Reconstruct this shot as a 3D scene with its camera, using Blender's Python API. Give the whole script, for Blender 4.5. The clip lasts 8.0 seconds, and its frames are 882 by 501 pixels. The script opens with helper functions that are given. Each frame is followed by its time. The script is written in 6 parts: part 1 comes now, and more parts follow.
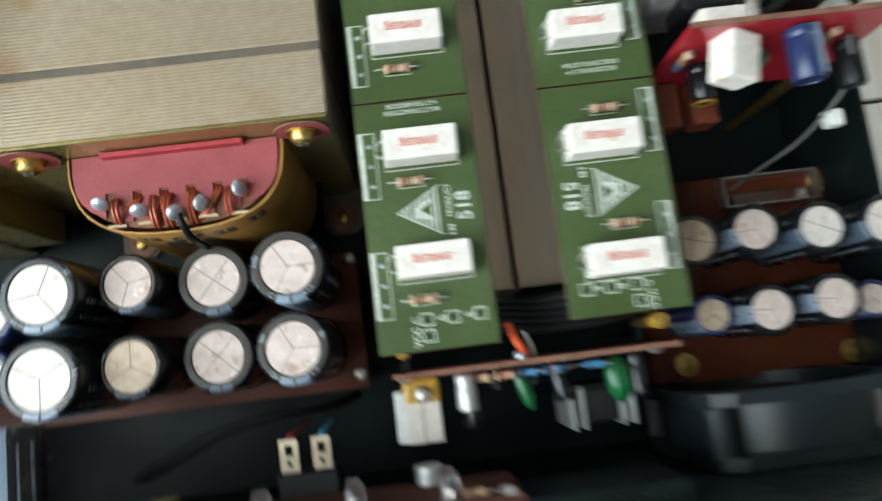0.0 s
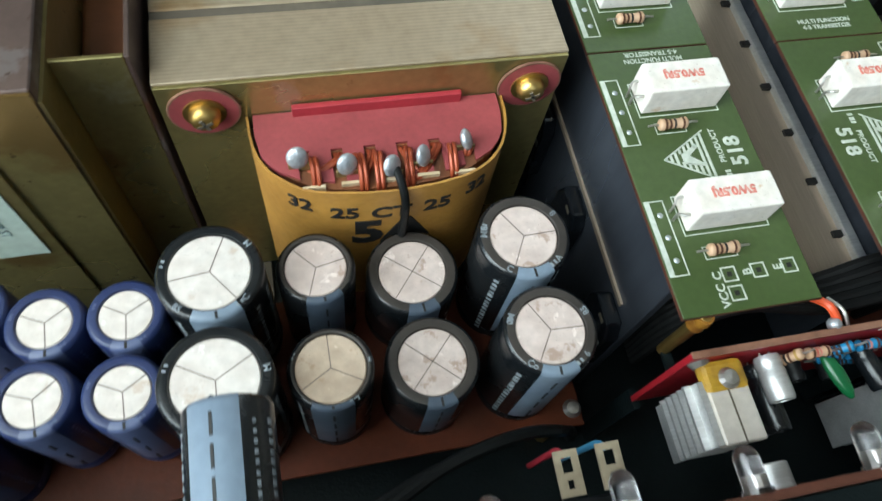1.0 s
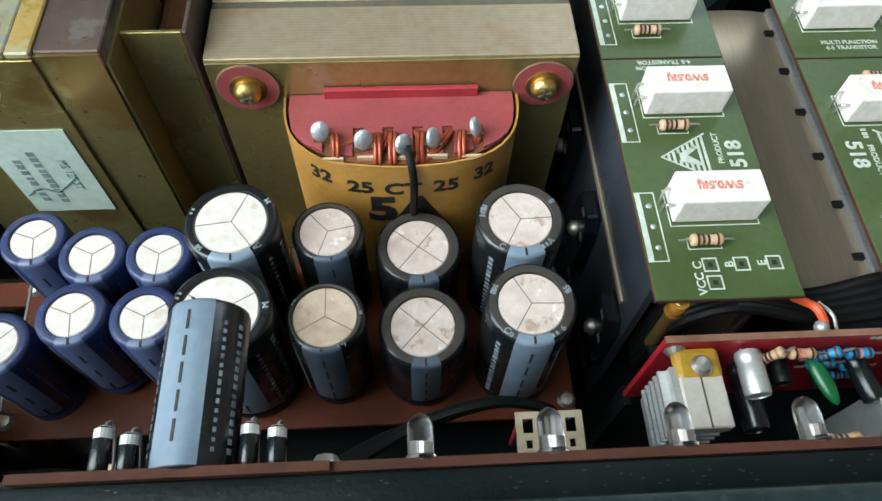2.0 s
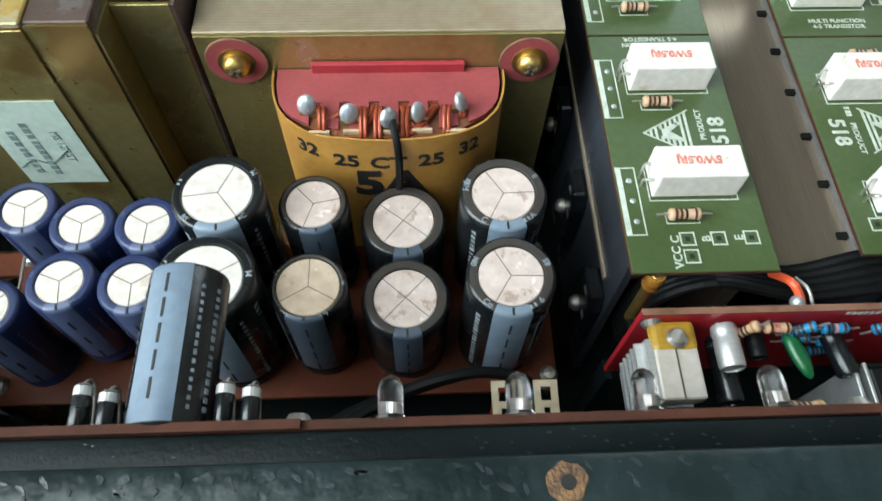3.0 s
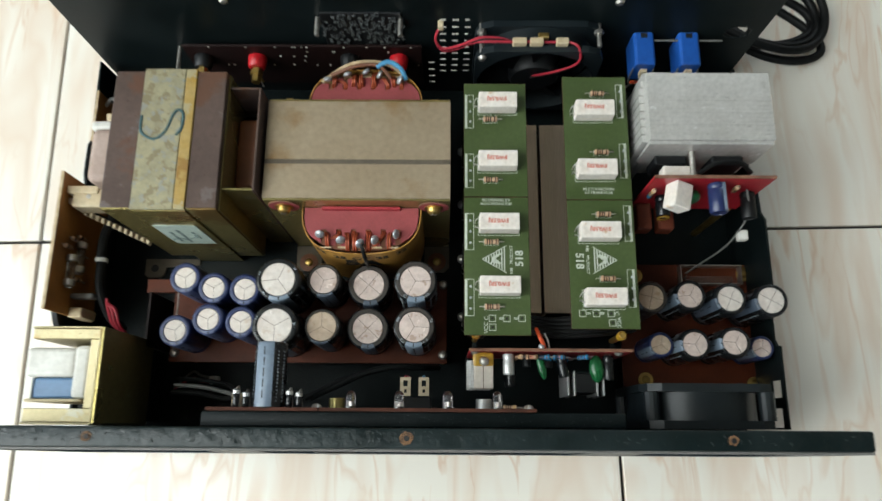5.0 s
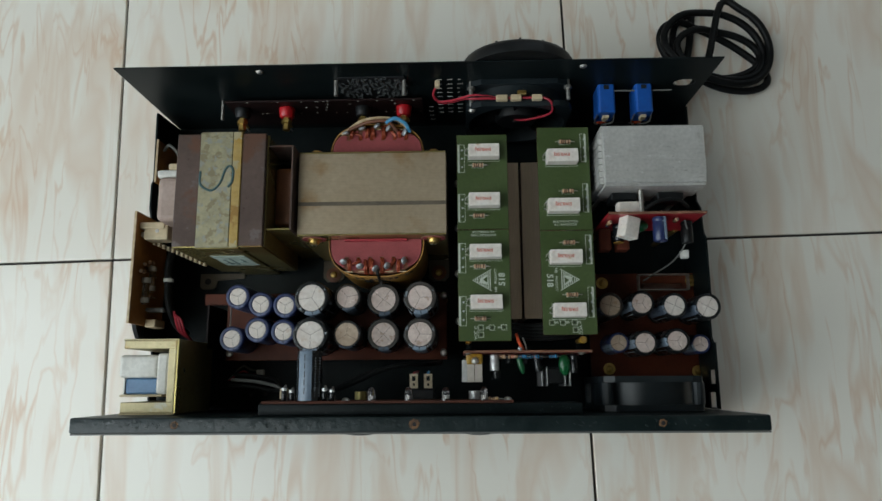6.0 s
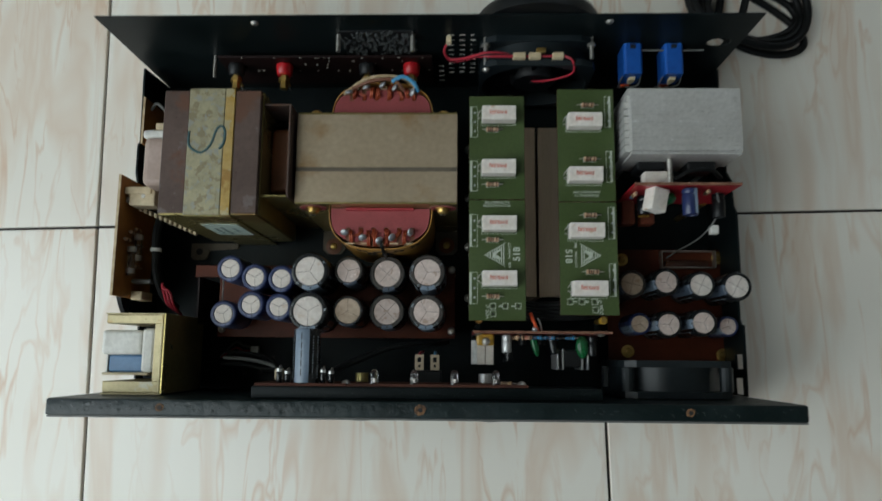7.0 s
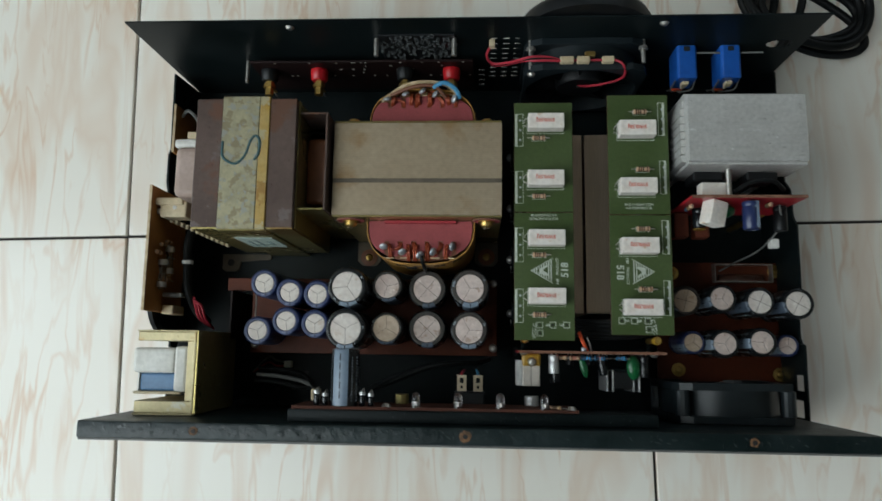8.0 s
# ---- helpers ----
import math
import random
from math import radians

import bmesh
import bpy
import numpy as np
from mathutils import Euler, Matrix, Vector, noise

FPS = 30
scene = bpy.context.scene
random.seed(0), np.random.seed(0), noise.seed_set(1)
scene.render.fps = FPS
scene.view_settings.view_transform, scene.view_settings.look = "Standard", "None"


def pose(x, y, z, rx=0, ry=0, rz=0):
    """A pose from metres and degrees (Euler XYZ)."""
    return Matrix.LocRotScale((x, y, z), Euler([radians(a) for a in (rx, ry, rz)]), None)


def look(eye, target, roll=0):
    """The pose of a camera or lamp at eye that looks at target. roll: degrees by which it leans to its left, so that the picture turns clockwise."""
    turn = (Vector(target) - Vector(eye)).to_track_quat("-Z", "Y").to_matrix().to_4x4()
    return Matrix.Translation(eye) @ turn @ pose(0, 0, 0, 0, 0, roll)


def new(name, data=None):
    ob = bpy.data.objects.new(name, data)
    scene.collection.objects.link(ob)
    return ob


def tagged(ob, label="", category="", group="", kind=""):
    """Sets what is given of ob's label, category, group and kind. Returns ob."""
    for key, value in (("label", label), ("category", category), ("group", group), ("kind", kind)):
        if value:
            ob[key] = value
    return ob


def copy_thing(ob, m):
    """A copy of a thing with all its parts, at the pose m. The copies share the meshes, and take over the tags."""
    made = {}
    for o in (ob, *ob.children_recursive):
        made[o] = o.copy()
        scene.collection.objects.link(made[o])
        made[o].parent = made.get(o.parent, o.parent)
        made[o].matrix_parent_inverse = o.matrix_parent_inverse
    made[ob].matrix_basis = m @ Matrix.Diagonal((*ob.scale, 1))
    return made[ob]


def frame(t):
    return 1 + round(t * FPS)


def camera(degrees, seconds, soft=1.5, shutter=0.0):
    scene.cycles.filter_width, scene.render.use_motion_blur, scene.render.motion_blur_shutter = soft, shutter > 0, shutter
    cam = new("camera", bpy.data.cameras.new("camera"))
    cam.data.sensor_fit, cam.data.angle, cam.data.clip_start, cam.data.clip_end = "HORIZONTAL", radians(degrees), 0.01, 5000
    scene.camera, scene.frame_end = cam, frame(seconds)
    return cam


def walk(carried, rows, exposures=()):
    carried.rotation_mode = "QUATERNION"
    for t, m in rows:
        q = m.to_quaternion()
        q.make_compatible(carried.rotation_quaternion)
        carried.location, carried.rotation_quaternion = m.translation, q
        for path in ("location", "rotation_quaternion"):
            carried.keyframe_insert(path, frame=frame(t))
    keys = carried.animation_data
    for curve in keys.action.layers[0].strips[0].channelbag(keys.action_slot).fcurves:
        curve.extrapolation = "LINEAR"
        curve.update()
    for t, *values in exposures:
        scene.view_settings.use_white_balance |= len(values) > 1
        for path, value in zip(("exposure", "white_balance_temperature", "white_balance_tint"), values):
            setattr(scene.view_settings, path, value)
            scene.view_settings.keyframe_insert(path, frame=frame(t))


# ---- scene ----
cam = camera(64.6, 8.0, shutter=0.5)
PATH = [
    (0, (0.04302, 0.05584, 0.31456), (0.0729, 0.19416, -0.6208), 5.27),
    (0.5, (-0.03795, 0.04284, 0.24532), (0.13223, 0.34986, -0.63314), 17.78),
    (1, (-0.05133, 0.01721, 0.24926), (0.11802, 0.40613, -0.5963), 13.72),
    (1.5, (-0.03091, -0.00513, 0.24991), (0.05128, 0.4586, -0.57053), 5.79),
    (1.7, (-0.02991, -0.00839, 0.25287), (0.02637, 0.46145, -0.56627), 3.54),
    (3, (-0.02296, -0.01563, 0.25374), (0.01099, 0.44045, -0.57436), 2.51),
    (3.5, (-0.01422, -0.02031, 0.26215), (0.00515, 0.38071, -0.59442), 1.60),
    (4, (0.00712, -0.01413, 0.32144), (-0.0124, 0.27841, -0.57798), -4.01),
    (4.5, (0.01516, -0.00263, 0.40975), (0.01395, 0.27364, -0.49501), -0.19),
    (4.7, (0.01527, 0.00193, 0.43716), (0.01615, 0.26193, -0.47241), 0.72),
    (5.8, (0.02865, 0.02669, 0.57278), (-0.00566, 0.21081, -0.35449), -11.03),
    (6, (0.02935, 0.02842, 0.58347), (0.004, 0.2073, -0.34512), -8.58),
    (6.5, (0.03022, 0.02831, 0.58325), (0.00984, 0.22312, -0.34225), -6.08),
    (7, (0.02217, 0.03517, 0.54596), (-0.00324, 0.17668, -0.38906), -9.82),
    (7.5, (0.0138, 0.04418, 0.53261), (-0.01968, 0.16532, -0.405), -14.33),
    (8, (0.00749, 0.05057, 0.52737), (-0.04571, 0.18472, -0.40756), -21.05),
]
EXPOSURES = [(0.0, 0.86, 6000, 5), (0.5, 0.78, 5900, 4), (1.0, 0.88, 5950, 3), (1.5, 0.96, 5950, 3), (3.5, 1.06, 6050, 4), (4.5, 0.76, 6400, 9), (4.7, 0.66, 6400, 8), (5.8, -0.42, 6150, 7), (6.5, -0.58, 6100, 6), (7.0, -0.58, 6100, 6), (8.0, -0.43, 6050, 6)]
walk(cam, [(t, look(e, g, r)) for t, e, g, r in PATH], EXPOSURES)

# ---- world and light ----
world = bpy.data.worlds.new("sky")
scene.world = world
world.use_nodes = True
wn = world.node_tree
sky = wn.nodes.new("ShaderNodeTexSky")
sky.sky_type, sky.sun_disc = "NISHITA", False
sky.sun_elevation, sky.sun_rotation = radians(42), radians(-120)
wn.links.new(sky.outputs["Color"], wn.nodes["Background"].inputs["Color"])
wn.nodes["Background"].inputs["Strength"].default_value = 0.1


def area_lamp(name, m, size, size_y, power, colour):
    data = bpy.data.lights.new(name, "AREA")
    data.shape, data.size, data.size_y, data.energy, data.color = "RECTANGLE", size, size_y, power, colour
    ob = new(name, data)
    ob.matrix_world = m
    return ob


# daylight in the open doorway and in the two windows
area_lamp("doorway_daylight", look((-1.17, -0.30, 1.05), (-0.1, 0.1, 0.0)), 1.2, 1.8, 34, (0.95, 1.0, 0.97))
area_lamp("front_window_daylight", look((-0.25, -1.72, 1.55), (0.0, 0.1, 0.0)), 1.5, 1.1, 3.4, (0.95, 1.0, 0.97))
area_lamp("far_window_daylight", look((1.3, 2.52, 1.7), (0.1, 0.1, 0.0)), 1.3, 1.2, 10.0, (0.94, 1.0, 0.99))

# ---- materials ----


def surf(name, a, b=None, scale=40.0, rough=0.5, metal=0.0, bump=0.0, fine=400.0, rough2=None, stretch=(1, 1, 1), spec=0.5, coat=0.0, per_piece=0.0):
    """A node material: two colours mixed by two scales of noise, roughness variation and fine relief."""
    m = bpy.data.materials.new(name)
    m.use_nodes = True
    nt = m.node_tree
    n, l = nt.nodes, nt.links
    p = n["Principled BSDF"]
    b = b or tuple(c * 0.72 for c in a)
    tc = n.new("ShaderNodeTexCoord")
    mp = n.new("ShaderNodeMapping")
    mp.inputs["Scale"].default_value = stretch
    l.new(tc.outputs["Object"], mp.inputs["Vector"])
    big, small = n.new("ShaderNodeTexNoise"), n.new("ShaderNodeTexNoise")
    for t, s, d in ((big, scale, 5.0), (small, fine, 3.0)):
        t.inputs["Scale"].default_value, t.inputs["Detail"].default_value = s, d
        l.new(mp.outputs["Vector"], t.inputs["Vector"])
    ramp = n.new("ShaderNodeMapRange")
    ramp.inputs["From Min"].default_value, ramp.inputs["From Max"].default_value = 0.38, 0.66
    l.new(big.outputs["Fac"], ramp.inputs["Value"])
    mix = n.new("ShaderNodeMix")
    mix.data_type = "RGBA"
    mix.inputs["A"].default_value, mix.inputs["B"].default_value = (*a, 1), (*b, 1)
    l.new(ramp.outputs["Result"], mix.inputs["Factor"])
    grain = n.new("ShaderNodeMix")
    grain.data_type, grain.blend_type = "RGBA", "MULTIPLY"
    grain.inputs["Factor"].default_value = 0.35
    l.new(mix.outputs["Result"], grain.inputs["A"])
    l.new(small.outputs["Fac"], grain.inputs["B"])
    gain = n.new("ShaderNodeBrightContrast")
    l.new(grain.outputs["Result"], gain.inputs["Color"])
    last = gain.outputs["Color"]
    if per_piece:
        info = n.new("ShaderNodeObjectInfo")
        hsv = n.new("ShaderNodeHueSaturation")
        mr = n.new("ShaderNodeMapRange")
        mr.inputs["To Min"].default_value, mr.inputs["To Max"].default_value = 1 - per_piece, 1 + per_piece
        l.new(info.outputs["Random"], mr.inputs["Value"])
        l.new(mr.outputs["Result"], hsv.inputs["Value"])
        l.new(last, hsv.inputs["Color"])
        last = hsv.outputs["Color"]
    l.new(last, p.inputs["Base Color"])
    rr = n.new("ShaderNodeMapRange")
    rr.inputs["To Min"].default_value, rr.inputs["To Max"].default_value = rough, rough2 if rough2 is not None else min(1, rough + 0.15)
    l.new(big.outputs["Fac"], rr.inputs["Value"])
    l.new(rr.outputs["Result"], p.inputs["Roughness"])
    p.inputs["Metallic"].default_value = metal
    p.inputs["Specular IOR Level"].default_value = spec
    p.inputs["Coat Weight"].default_value = coat
    if bump:
        bn = n.new("ShaderNodeBump")
        bn.inputs["Strength"].default_value, bn.inputs["Distance"].default_value = bump, 0.001
        l.new(small.outputs["Fac"], bn.inputs["Height"])
        l.new(bn.outputs["Normal"], p.inputs["Normal"])
    return m


def glassy(name, colour, rough=0.05):
    m = bpy.data.materials.new(name)
    m.use_nodes = True
    p = m.node_tree.nodes["Principled BSDF"]
    p.inputs["Base Color"].default_value = (*colour, 1)
    p.inputs["Transmission Weight"].default_value = 1.0
    p.inputs["Roughness"].default_value, p.inputs["IOR"].default_value = rough, 1.45
    return m


def tile_material():
    """Cream glazed tile with wavy brown veins that run along the room."""
    m = bpy.data.materials.new("cream_veined_tile")
    m.use_nodes = True
    n, l = m.node_tree.nodes, m.node_tree.links
    p = n["Principled BSDF"]
    tc, info = n.new("ShaderNodeTexCoord"), n.new("ShaderNodeObjectInfo")
    add = n.new("ShaderNodeVectorMath")
    add.operation = "ADD"
    sc = n.new("ShaderNodeVectorMath")
    sc.operation = "SCALE"
    sc.inputs["Scale"].default_value = 7.0
    l.new(info.outputs["Random"], sc.inputs[0])
    l.new(tc.outputs["Object"], add.inputs[0])
    l.new(sc.outputs["Vector"], add.inputs[1])
    mp = n.new("ShaderNodeMapping")
    mp.inputs["Scale"].default_value = (1.0, 0.18, 1.0)
    l.new(add.outputs["Vector"], mp.inputs["Vector"])
    def streaks(scale, distortion, lo, mid, hi, seed):
        off = n.new("ShaderNodeMapping")
        off.inputs["Location"].default_value = (seed, seed * 1.7, 0)
        l.new(mp.outputs["Vector"], off.inputs["Vector"])
        w = n.new("ShaderNodeTexNoise")
        w.inputs["Scale"].default_value, w.inputs["Detail"].default_value, w.inputs["Distortion"].default_value = scale, 3.0, distortion
        l.new(off.outputs["Vector"], w.inputs["Vector"])
        ramp = n.new("ShaderNodeValToRGB")
        ramp.color_ramp.elements[0].position, ramp.color_ramp.elements[0].color = lo, (0, 0, 0, 1)
        ramp.color_ramp.elements[1].position, ramp.color_ramp.elements[1].color = mid, (1, 1, 1, 1)
        e = ramp.color_ramp.elements.new(hi)
        e.color = (0, 0, 0, 1)
        l.new(w.outputs["Fac"], ramp.inputs["Fac"])
        return ramp.outputs["Color"]

    big = n.new("ShaderNodeTexNoise")
    big.inputs["Scale"].default_value = 7.0
    l.new(add.outputs["Vector"], big.inputs["Vector"])
    thin, broad = streaks(44.0, 0.8, 0.458, 0.503, 0.550, 1.3), streaks(24.0, 0.6, 0.50, 0.60, 0.74, 6.1)
    br = n.new("ShaderNodeMapRange")
    br.inputs["From Min"].default_value, br.inputs["From Max"].default_value, br.inputs["To Min"].default_value, br.inputs["To Max"].default_value = 0.40, 0.64, 0.16, 0.80
    l.new(big.outputs["Fac"], br.inputs["Value"])
    mul = n.new("ShaderNodeMath")
    mul.operation = "MULTIPLY"
    l.new(thin, mul.inputs[0])
    l.new(br.outputs["Result"], mul.inputs[1])
    wide = n.new("ShaderNodeMath")
    wide.operation = "MULTIPLY"
    wide.inputs[1].default_value = 0.46
    l.new(broad, wide.inputs[0])
    both = n.new("ShaderNodeMath")
    both.operation = "MAXIMUM"
    l.new(mul.outputs["Value"], both.inputs[0])
    l.new(wide.outputs["Value"], both.inputs[1])
    mul = both
    base = n.new("ShaderNodeMix")
    base.data_type = "RGBA"
    base.inputs["A"].default_value, base.inputs["B"].default_value = (0.82, 0.79, 0.72, 1), (0.75, 0.705, 0.62, 1)
    l.new(big.outputs["Fac"], base.inputs["Factor"])
    vein = n.new("ShaderNodeMix")
    vein.data_type = "RGBA"
    vein.inputs["B"].default_value = (0.64, 0.45, 0.315, 1)
    l.new(base.outputs["Result"], vein.inputs["A"])
    l.new(mul.outputs["Value"], vein.inputs["Factor"])
    l.new(vein.outputs["Result"], p.inputs["Base Color"])
    rr = n.new("ShaderNodeMapRange")
    rr.inputs["To Min"].default_value, rr.inputs["To Max"].default_value = 0.16, 0.32
    l.new(big.outputs["Fac"], rr.inputs["Value"])
    l.new(rr.outputs["Result"], p.inputs["Roughness"])
    bn = n.new("ShaderNodeBump")
    bn.inputs["Strength"].default_value, bn.inputs["Distance"].default_value = 0.12, 0.002
    l.new(big.outputs["Fac"], bn.inputs["Height"])
    l.new(bn.outputs["Normal"], p.inputs["Normal"])
    return m


def lamination_material(name, a, b, pitch, axis, rough=0.42):
    """Edges of stacked steel sheets: fine parallel lines with rust stains."""
    m = surf(name, a, b, 22, rough, 0.55, 0.0, 300)
    n, l = m.node_tree.nodes, m.node_tree.links
    p = n["Principled BSDF"]
    tc = n.new("ShaderNodeTexCoord")
    rust = n.new("ShaderNodeTexNoise")
    rust.inputs["Scale"].default_value, rust.inputs["Detail"].default_value = 34.0, 6.0
    l.new(tc.outputs["Object"], rust.inputs["Vector"])
    cut = n.new("ShaderNodeMapRange")
    cut.inputs["From Min"].default_value, cut.inputs["From Max"].default_value, cut.inputs["To Max"].default_value = 0.57, 0.70, 0.65
    l.new(rust.outputs["Fac"], cut.inputs["Value"])
    stain = n.new("ShaderNodeMix")
    stain.data_type = "RGBA"
    stain.inputs["B"].default_value = (0.24, 0.125, 0.03, 1)
    l.new(p.inputs["Base Color"].links[0].from_socket, stain.inputs["A"])
    l.new(cut.outputs["Result"], stain.inputs["Factor"])
    l.new(stain.outputs["Result"], p.inputs["Base Color"])
    w = n.new("ShaderNodeTexWave")
    w.bands_direction = axis
    w.inputs["Scale"].default_value, w.inputs["Distortion"].default_value = 0.314 / pitch, 0.12
    l.new(tc.outputs["Object"], w.inputs["Vector"])
    lines = n.new("ShaderNodeMapRange")
    lines.inputs["To Min"].default_value, lines.inputs["To Max"].default_value = 0.92, 1.02
    l.new(w.outputs["Fac"], lines.inputs["Value"])
    tone = n.new("ShaderNodeVectorMath")
    tone.operation = "SCALE"
    l.new(stain.outputs["Result"], tone.inputs[0])
    l.new(lines.outputs["Result"], tone.inputs["Scale"])
    l.new(tone.outputs["Vector"], p.inputs["Base Color"])
    bn = n.new("ShaderNodeBump")
    bn.inputs["Strength"].default_value, bn.inputs["Distance"].default_value = 0.14, 0.0003
    l.new(w.outputs["Fac"], bn.inputs["Height"])
    l.new(bn.outputs["Normal"], p.inputs["Normal"])
    return m


def rusty(name, a, b, rust, bare, rough, cut_at, metal, scale):
    """Plated steel: two tones, rust blooms, bare grey patches and dark pitting."""
    m = surf(name, a, b, scale, rough, metal, 0.08, 420, rough + 0.18)
    n, l = m.node_tree.nodes, m.node_tree.links
    p = n["Principled BSDF"]
    tc = n.new("ShaderNodeTexCoord")
    last = p.inputs["Base Color"].links[0].from_socket
    piece, vary = n.new("ShaderNodeObjectInfo"), n.new("ShaderNodeVectorMath")
    vary.operation = "ADD"
    l.new(tc.outputs["Object"], vary.inputs[0])
    l.new(piece.outputs["Random"], vary.inputs[1])
    for k, (sc, lo, hi, top, colour) in enumerate(((scale * 1.1, cut_at, cut_at + 0.06, 0.85, rust), (scale * 1.7, cut_at + 0.03, cut_at + 0.07, 0.9, bare), (scale * 16, 0.66, 0.70, 0.8, tuple(c * 0.4 for c in rust)))):
        shift = n.new("ShaderNodeMapping")
        shift.inputs["Location"].default_value = (1.7 * k + 0.4, 3.1 * k, 0.6 * k)
        l.new(vary.outputs["Vector"], shift.inputs["Vector"])
        spot = n.new("ShaderNodeTexNoise")
        spot.inputs["Scale"].default_value, spot.inputs["Detail"].default_value, spot.inputs["Roughness"].default_value = sc, 6.0, 0.6
        l.new(shift.outputs["Vector"], spot.inputs["Vector"])
        cut = n.new("ShaderNodeMapRange")
        cut.inputs["From Min"].default_value, cut.inputs["From Max"].default_value, cut.inputs["To Max"].default_value = lo, hi, top
        l.new(spot.outputs["Fac"], cut.inputs["Value"])
        mix = n.new("ShaderNodeMix")
        mix.data_type = "RGBA"
        mix.inputs["B"].default_value = (*colour, 1)
        l.new(last, mix.inputs["A"])
        l.new(cut.outputs["Result"], mix.inputs["Factor"])
        last = mix.outputs["Result"]
    l.new(last, p.inputs["Base Color"])
    return m


TILE = tile_material()
GROUT = surf("dark_grout", (0.03, 0.028, 0.025), None, 60, 0.9)
WALL = surf("cream_plaster", (0.40, 0.375, 0.325), (0.34, 0.315, 0.27), 3, 0.85, 0, 0.2, 90)
CEILING = surf("white_ceiling", (0.62, 0.61, 0.58), (0.54, 0.53, 0.50), 3, 0.9)
BLACK_STEEL = surf("black_painted_steel", (0.005, 0.0085, 0.0090), (0.010, 0.015, 0.016), 30, 0.32, 0, 0.15, 900, 0.52, spec=0.13)
BLACK_WOOD = surf("black_painted_board", (0.006, 0.013, 0.0135), (0.014, 0.024, 0.025), 60, 0.28, 0, 0.9, 150, 0.50, spec=0.30)
RAW_WOOD = surf("bare_chipboard", (0.24, 0.125, 0.055), (0.09, 0.05, 0.03), 420, 0.8, 0, 0.6, 1500)
GREY_FASCIA = surf("grey_painted_fascia", (0.19, 0.185, 0.175), (0.15, 0.147, 0.14), 30, 0.55, 0.1, 0.1, spec=0.3)
DARK_ACRYLIC = surf("dark_recessed_panel", (0.008, 0.015, 0.022), (0.020, 0.032, 0.042), 60, 0.55, 0, 0, 400, 0.7, spec=0.0)
BLACK_PLASTIC = surf("black_plastic", (0.006, 0.007, 0.008), (0.012, 0.013, 0.014), 80, 0.4, 0, 0.1, spec=0.3)
GREY_PLASTIC = surf("dark_grey_fan_plastic", (0.010, 0.015, 0.018), (0.017, 0.023, 0.026), 40, 0.3, 0, 0.05, spec=0.35)
RUBBER = surf("black_rubber_cable", (0.005, 0.006, 0.006), (0.010, 0.010, 0.010), 60, 0.4, 0, 0.1, spec=0.16)
CAP_BLACK = surf("black_shrink_sleeve", (0.006, 0.008, 0.010), (0.013, 0.014, 0.015), 60, 0.2, 0, 0.05, 700, 0.34)
CAP_BROWN = surf("brown_black_shrink_sleeve", (0.013, 0.0105, 0.0095), (0.026, 0.020, 0.017), 60, 0.26, 0, 0.06, 700, 0.4)
CAP_BLUE = surf("blue_shrink_sleeve", (0.017, 0.028, 0.095), (0.027, 0.041, 0.120), 60, 0.26, 0, 0.05, 700, 0.42)
CAP_STRIPE = surf("pale_blue_grey_print", (0.205, 0.26, 0.33), (0.15, 0.195, 0.26), 60, 0.24, 0, 0.05)
# darker copy of CAP_STRIPE, with the shade between the cans in its colour
CAP_STRIPE_SHADE = surf("shaded_blue_grey_print", (0.085, 0.110, 0.150), (0.055, 0.075, 0.105), 60, 0.3, 0, 0.05)
CAP_RIM = surf("dusty_brown_sleeve_rim", (0.030, 0.024, 0.020), (0.045, 0.037, 0.031), 90, 0.42, 0, 0.08, 800, 0.6)
CAP_STRIPE_DIM = surf("lilac_grey_print", (0.10, 0.125, 0.24), (0.07, 0.09, 0.18), 60, 0.3, 0, 0.05)
CAP_TOP = rusty("dull_aluminium_cap_top", (0.73, 0.61, 0.555), (0.63, 0.505, 0.45), (0.36, 0.25, 0.19), (0.75, 0.65, 0.60), 0.48, 0.60, 0.15, 150)
CAP_TOP_WHITE = rusty("clean_aluminium_cap_top", (0.76, 0.70, 0.645), (0.68, 0.60, 0.54), (0.50, 0.40, 0.32), (0.80, 0.77, 0.73), 0.46, 0.63, 0.15, 150)
CAP_TOP_TAN = rusty("tanned_aluminium_cap_top", (0.62, 0.49, 0.37), (0.52, 0.39, 0.28), (0.36, 0.24, 0.15), (0.65, 0.53, 0.41), 0.48, 0.60, 0.15, 150)
SCORE = surf("scored_groove", (0.22, 0.175, 0.145), None, 300, 0.7)
PRINT_PALE = surf("pale_print", (0.30, 0.34, 0.37), (0.16, 0.18, 0.2), 300, 0.5)
INK = surf("black_ink", (0.012, 0.011, 0.010), None, 300, 0.6)
RED_INK = surf("red_ink", (0.64, 0.15, 0.11), (0.72, 0.36, 0.29), 900, 0.6)
SILK = surf("white_silkscreen", (0.62, 0.66, 0.58), (0.48, 0.52, 0.44), 500, 0.6)
GREEN_BOARD = surf("green_circuit_board", (0.053, 0.083, 0.023), (0.070, 0.102, 0.034), 26, 0.30, 0, 0.06, 500, 0.45)
BROWN_BOARD = surf("red_brown_circuit_board", (0.115, 0.026, 0.009), (0.070, 0.017, 0.007), 26, 0.42, 0, 0.1, 500, 0.55, spec=0.2)
DARK_BOARD = surf("dark_maroon_circuit_board", (0.018, 0.0075, 0.007), (0.012, 0.006, 0.006), 26, 0.45, 0, 0.1, 500, 0.55, spec=0.2)
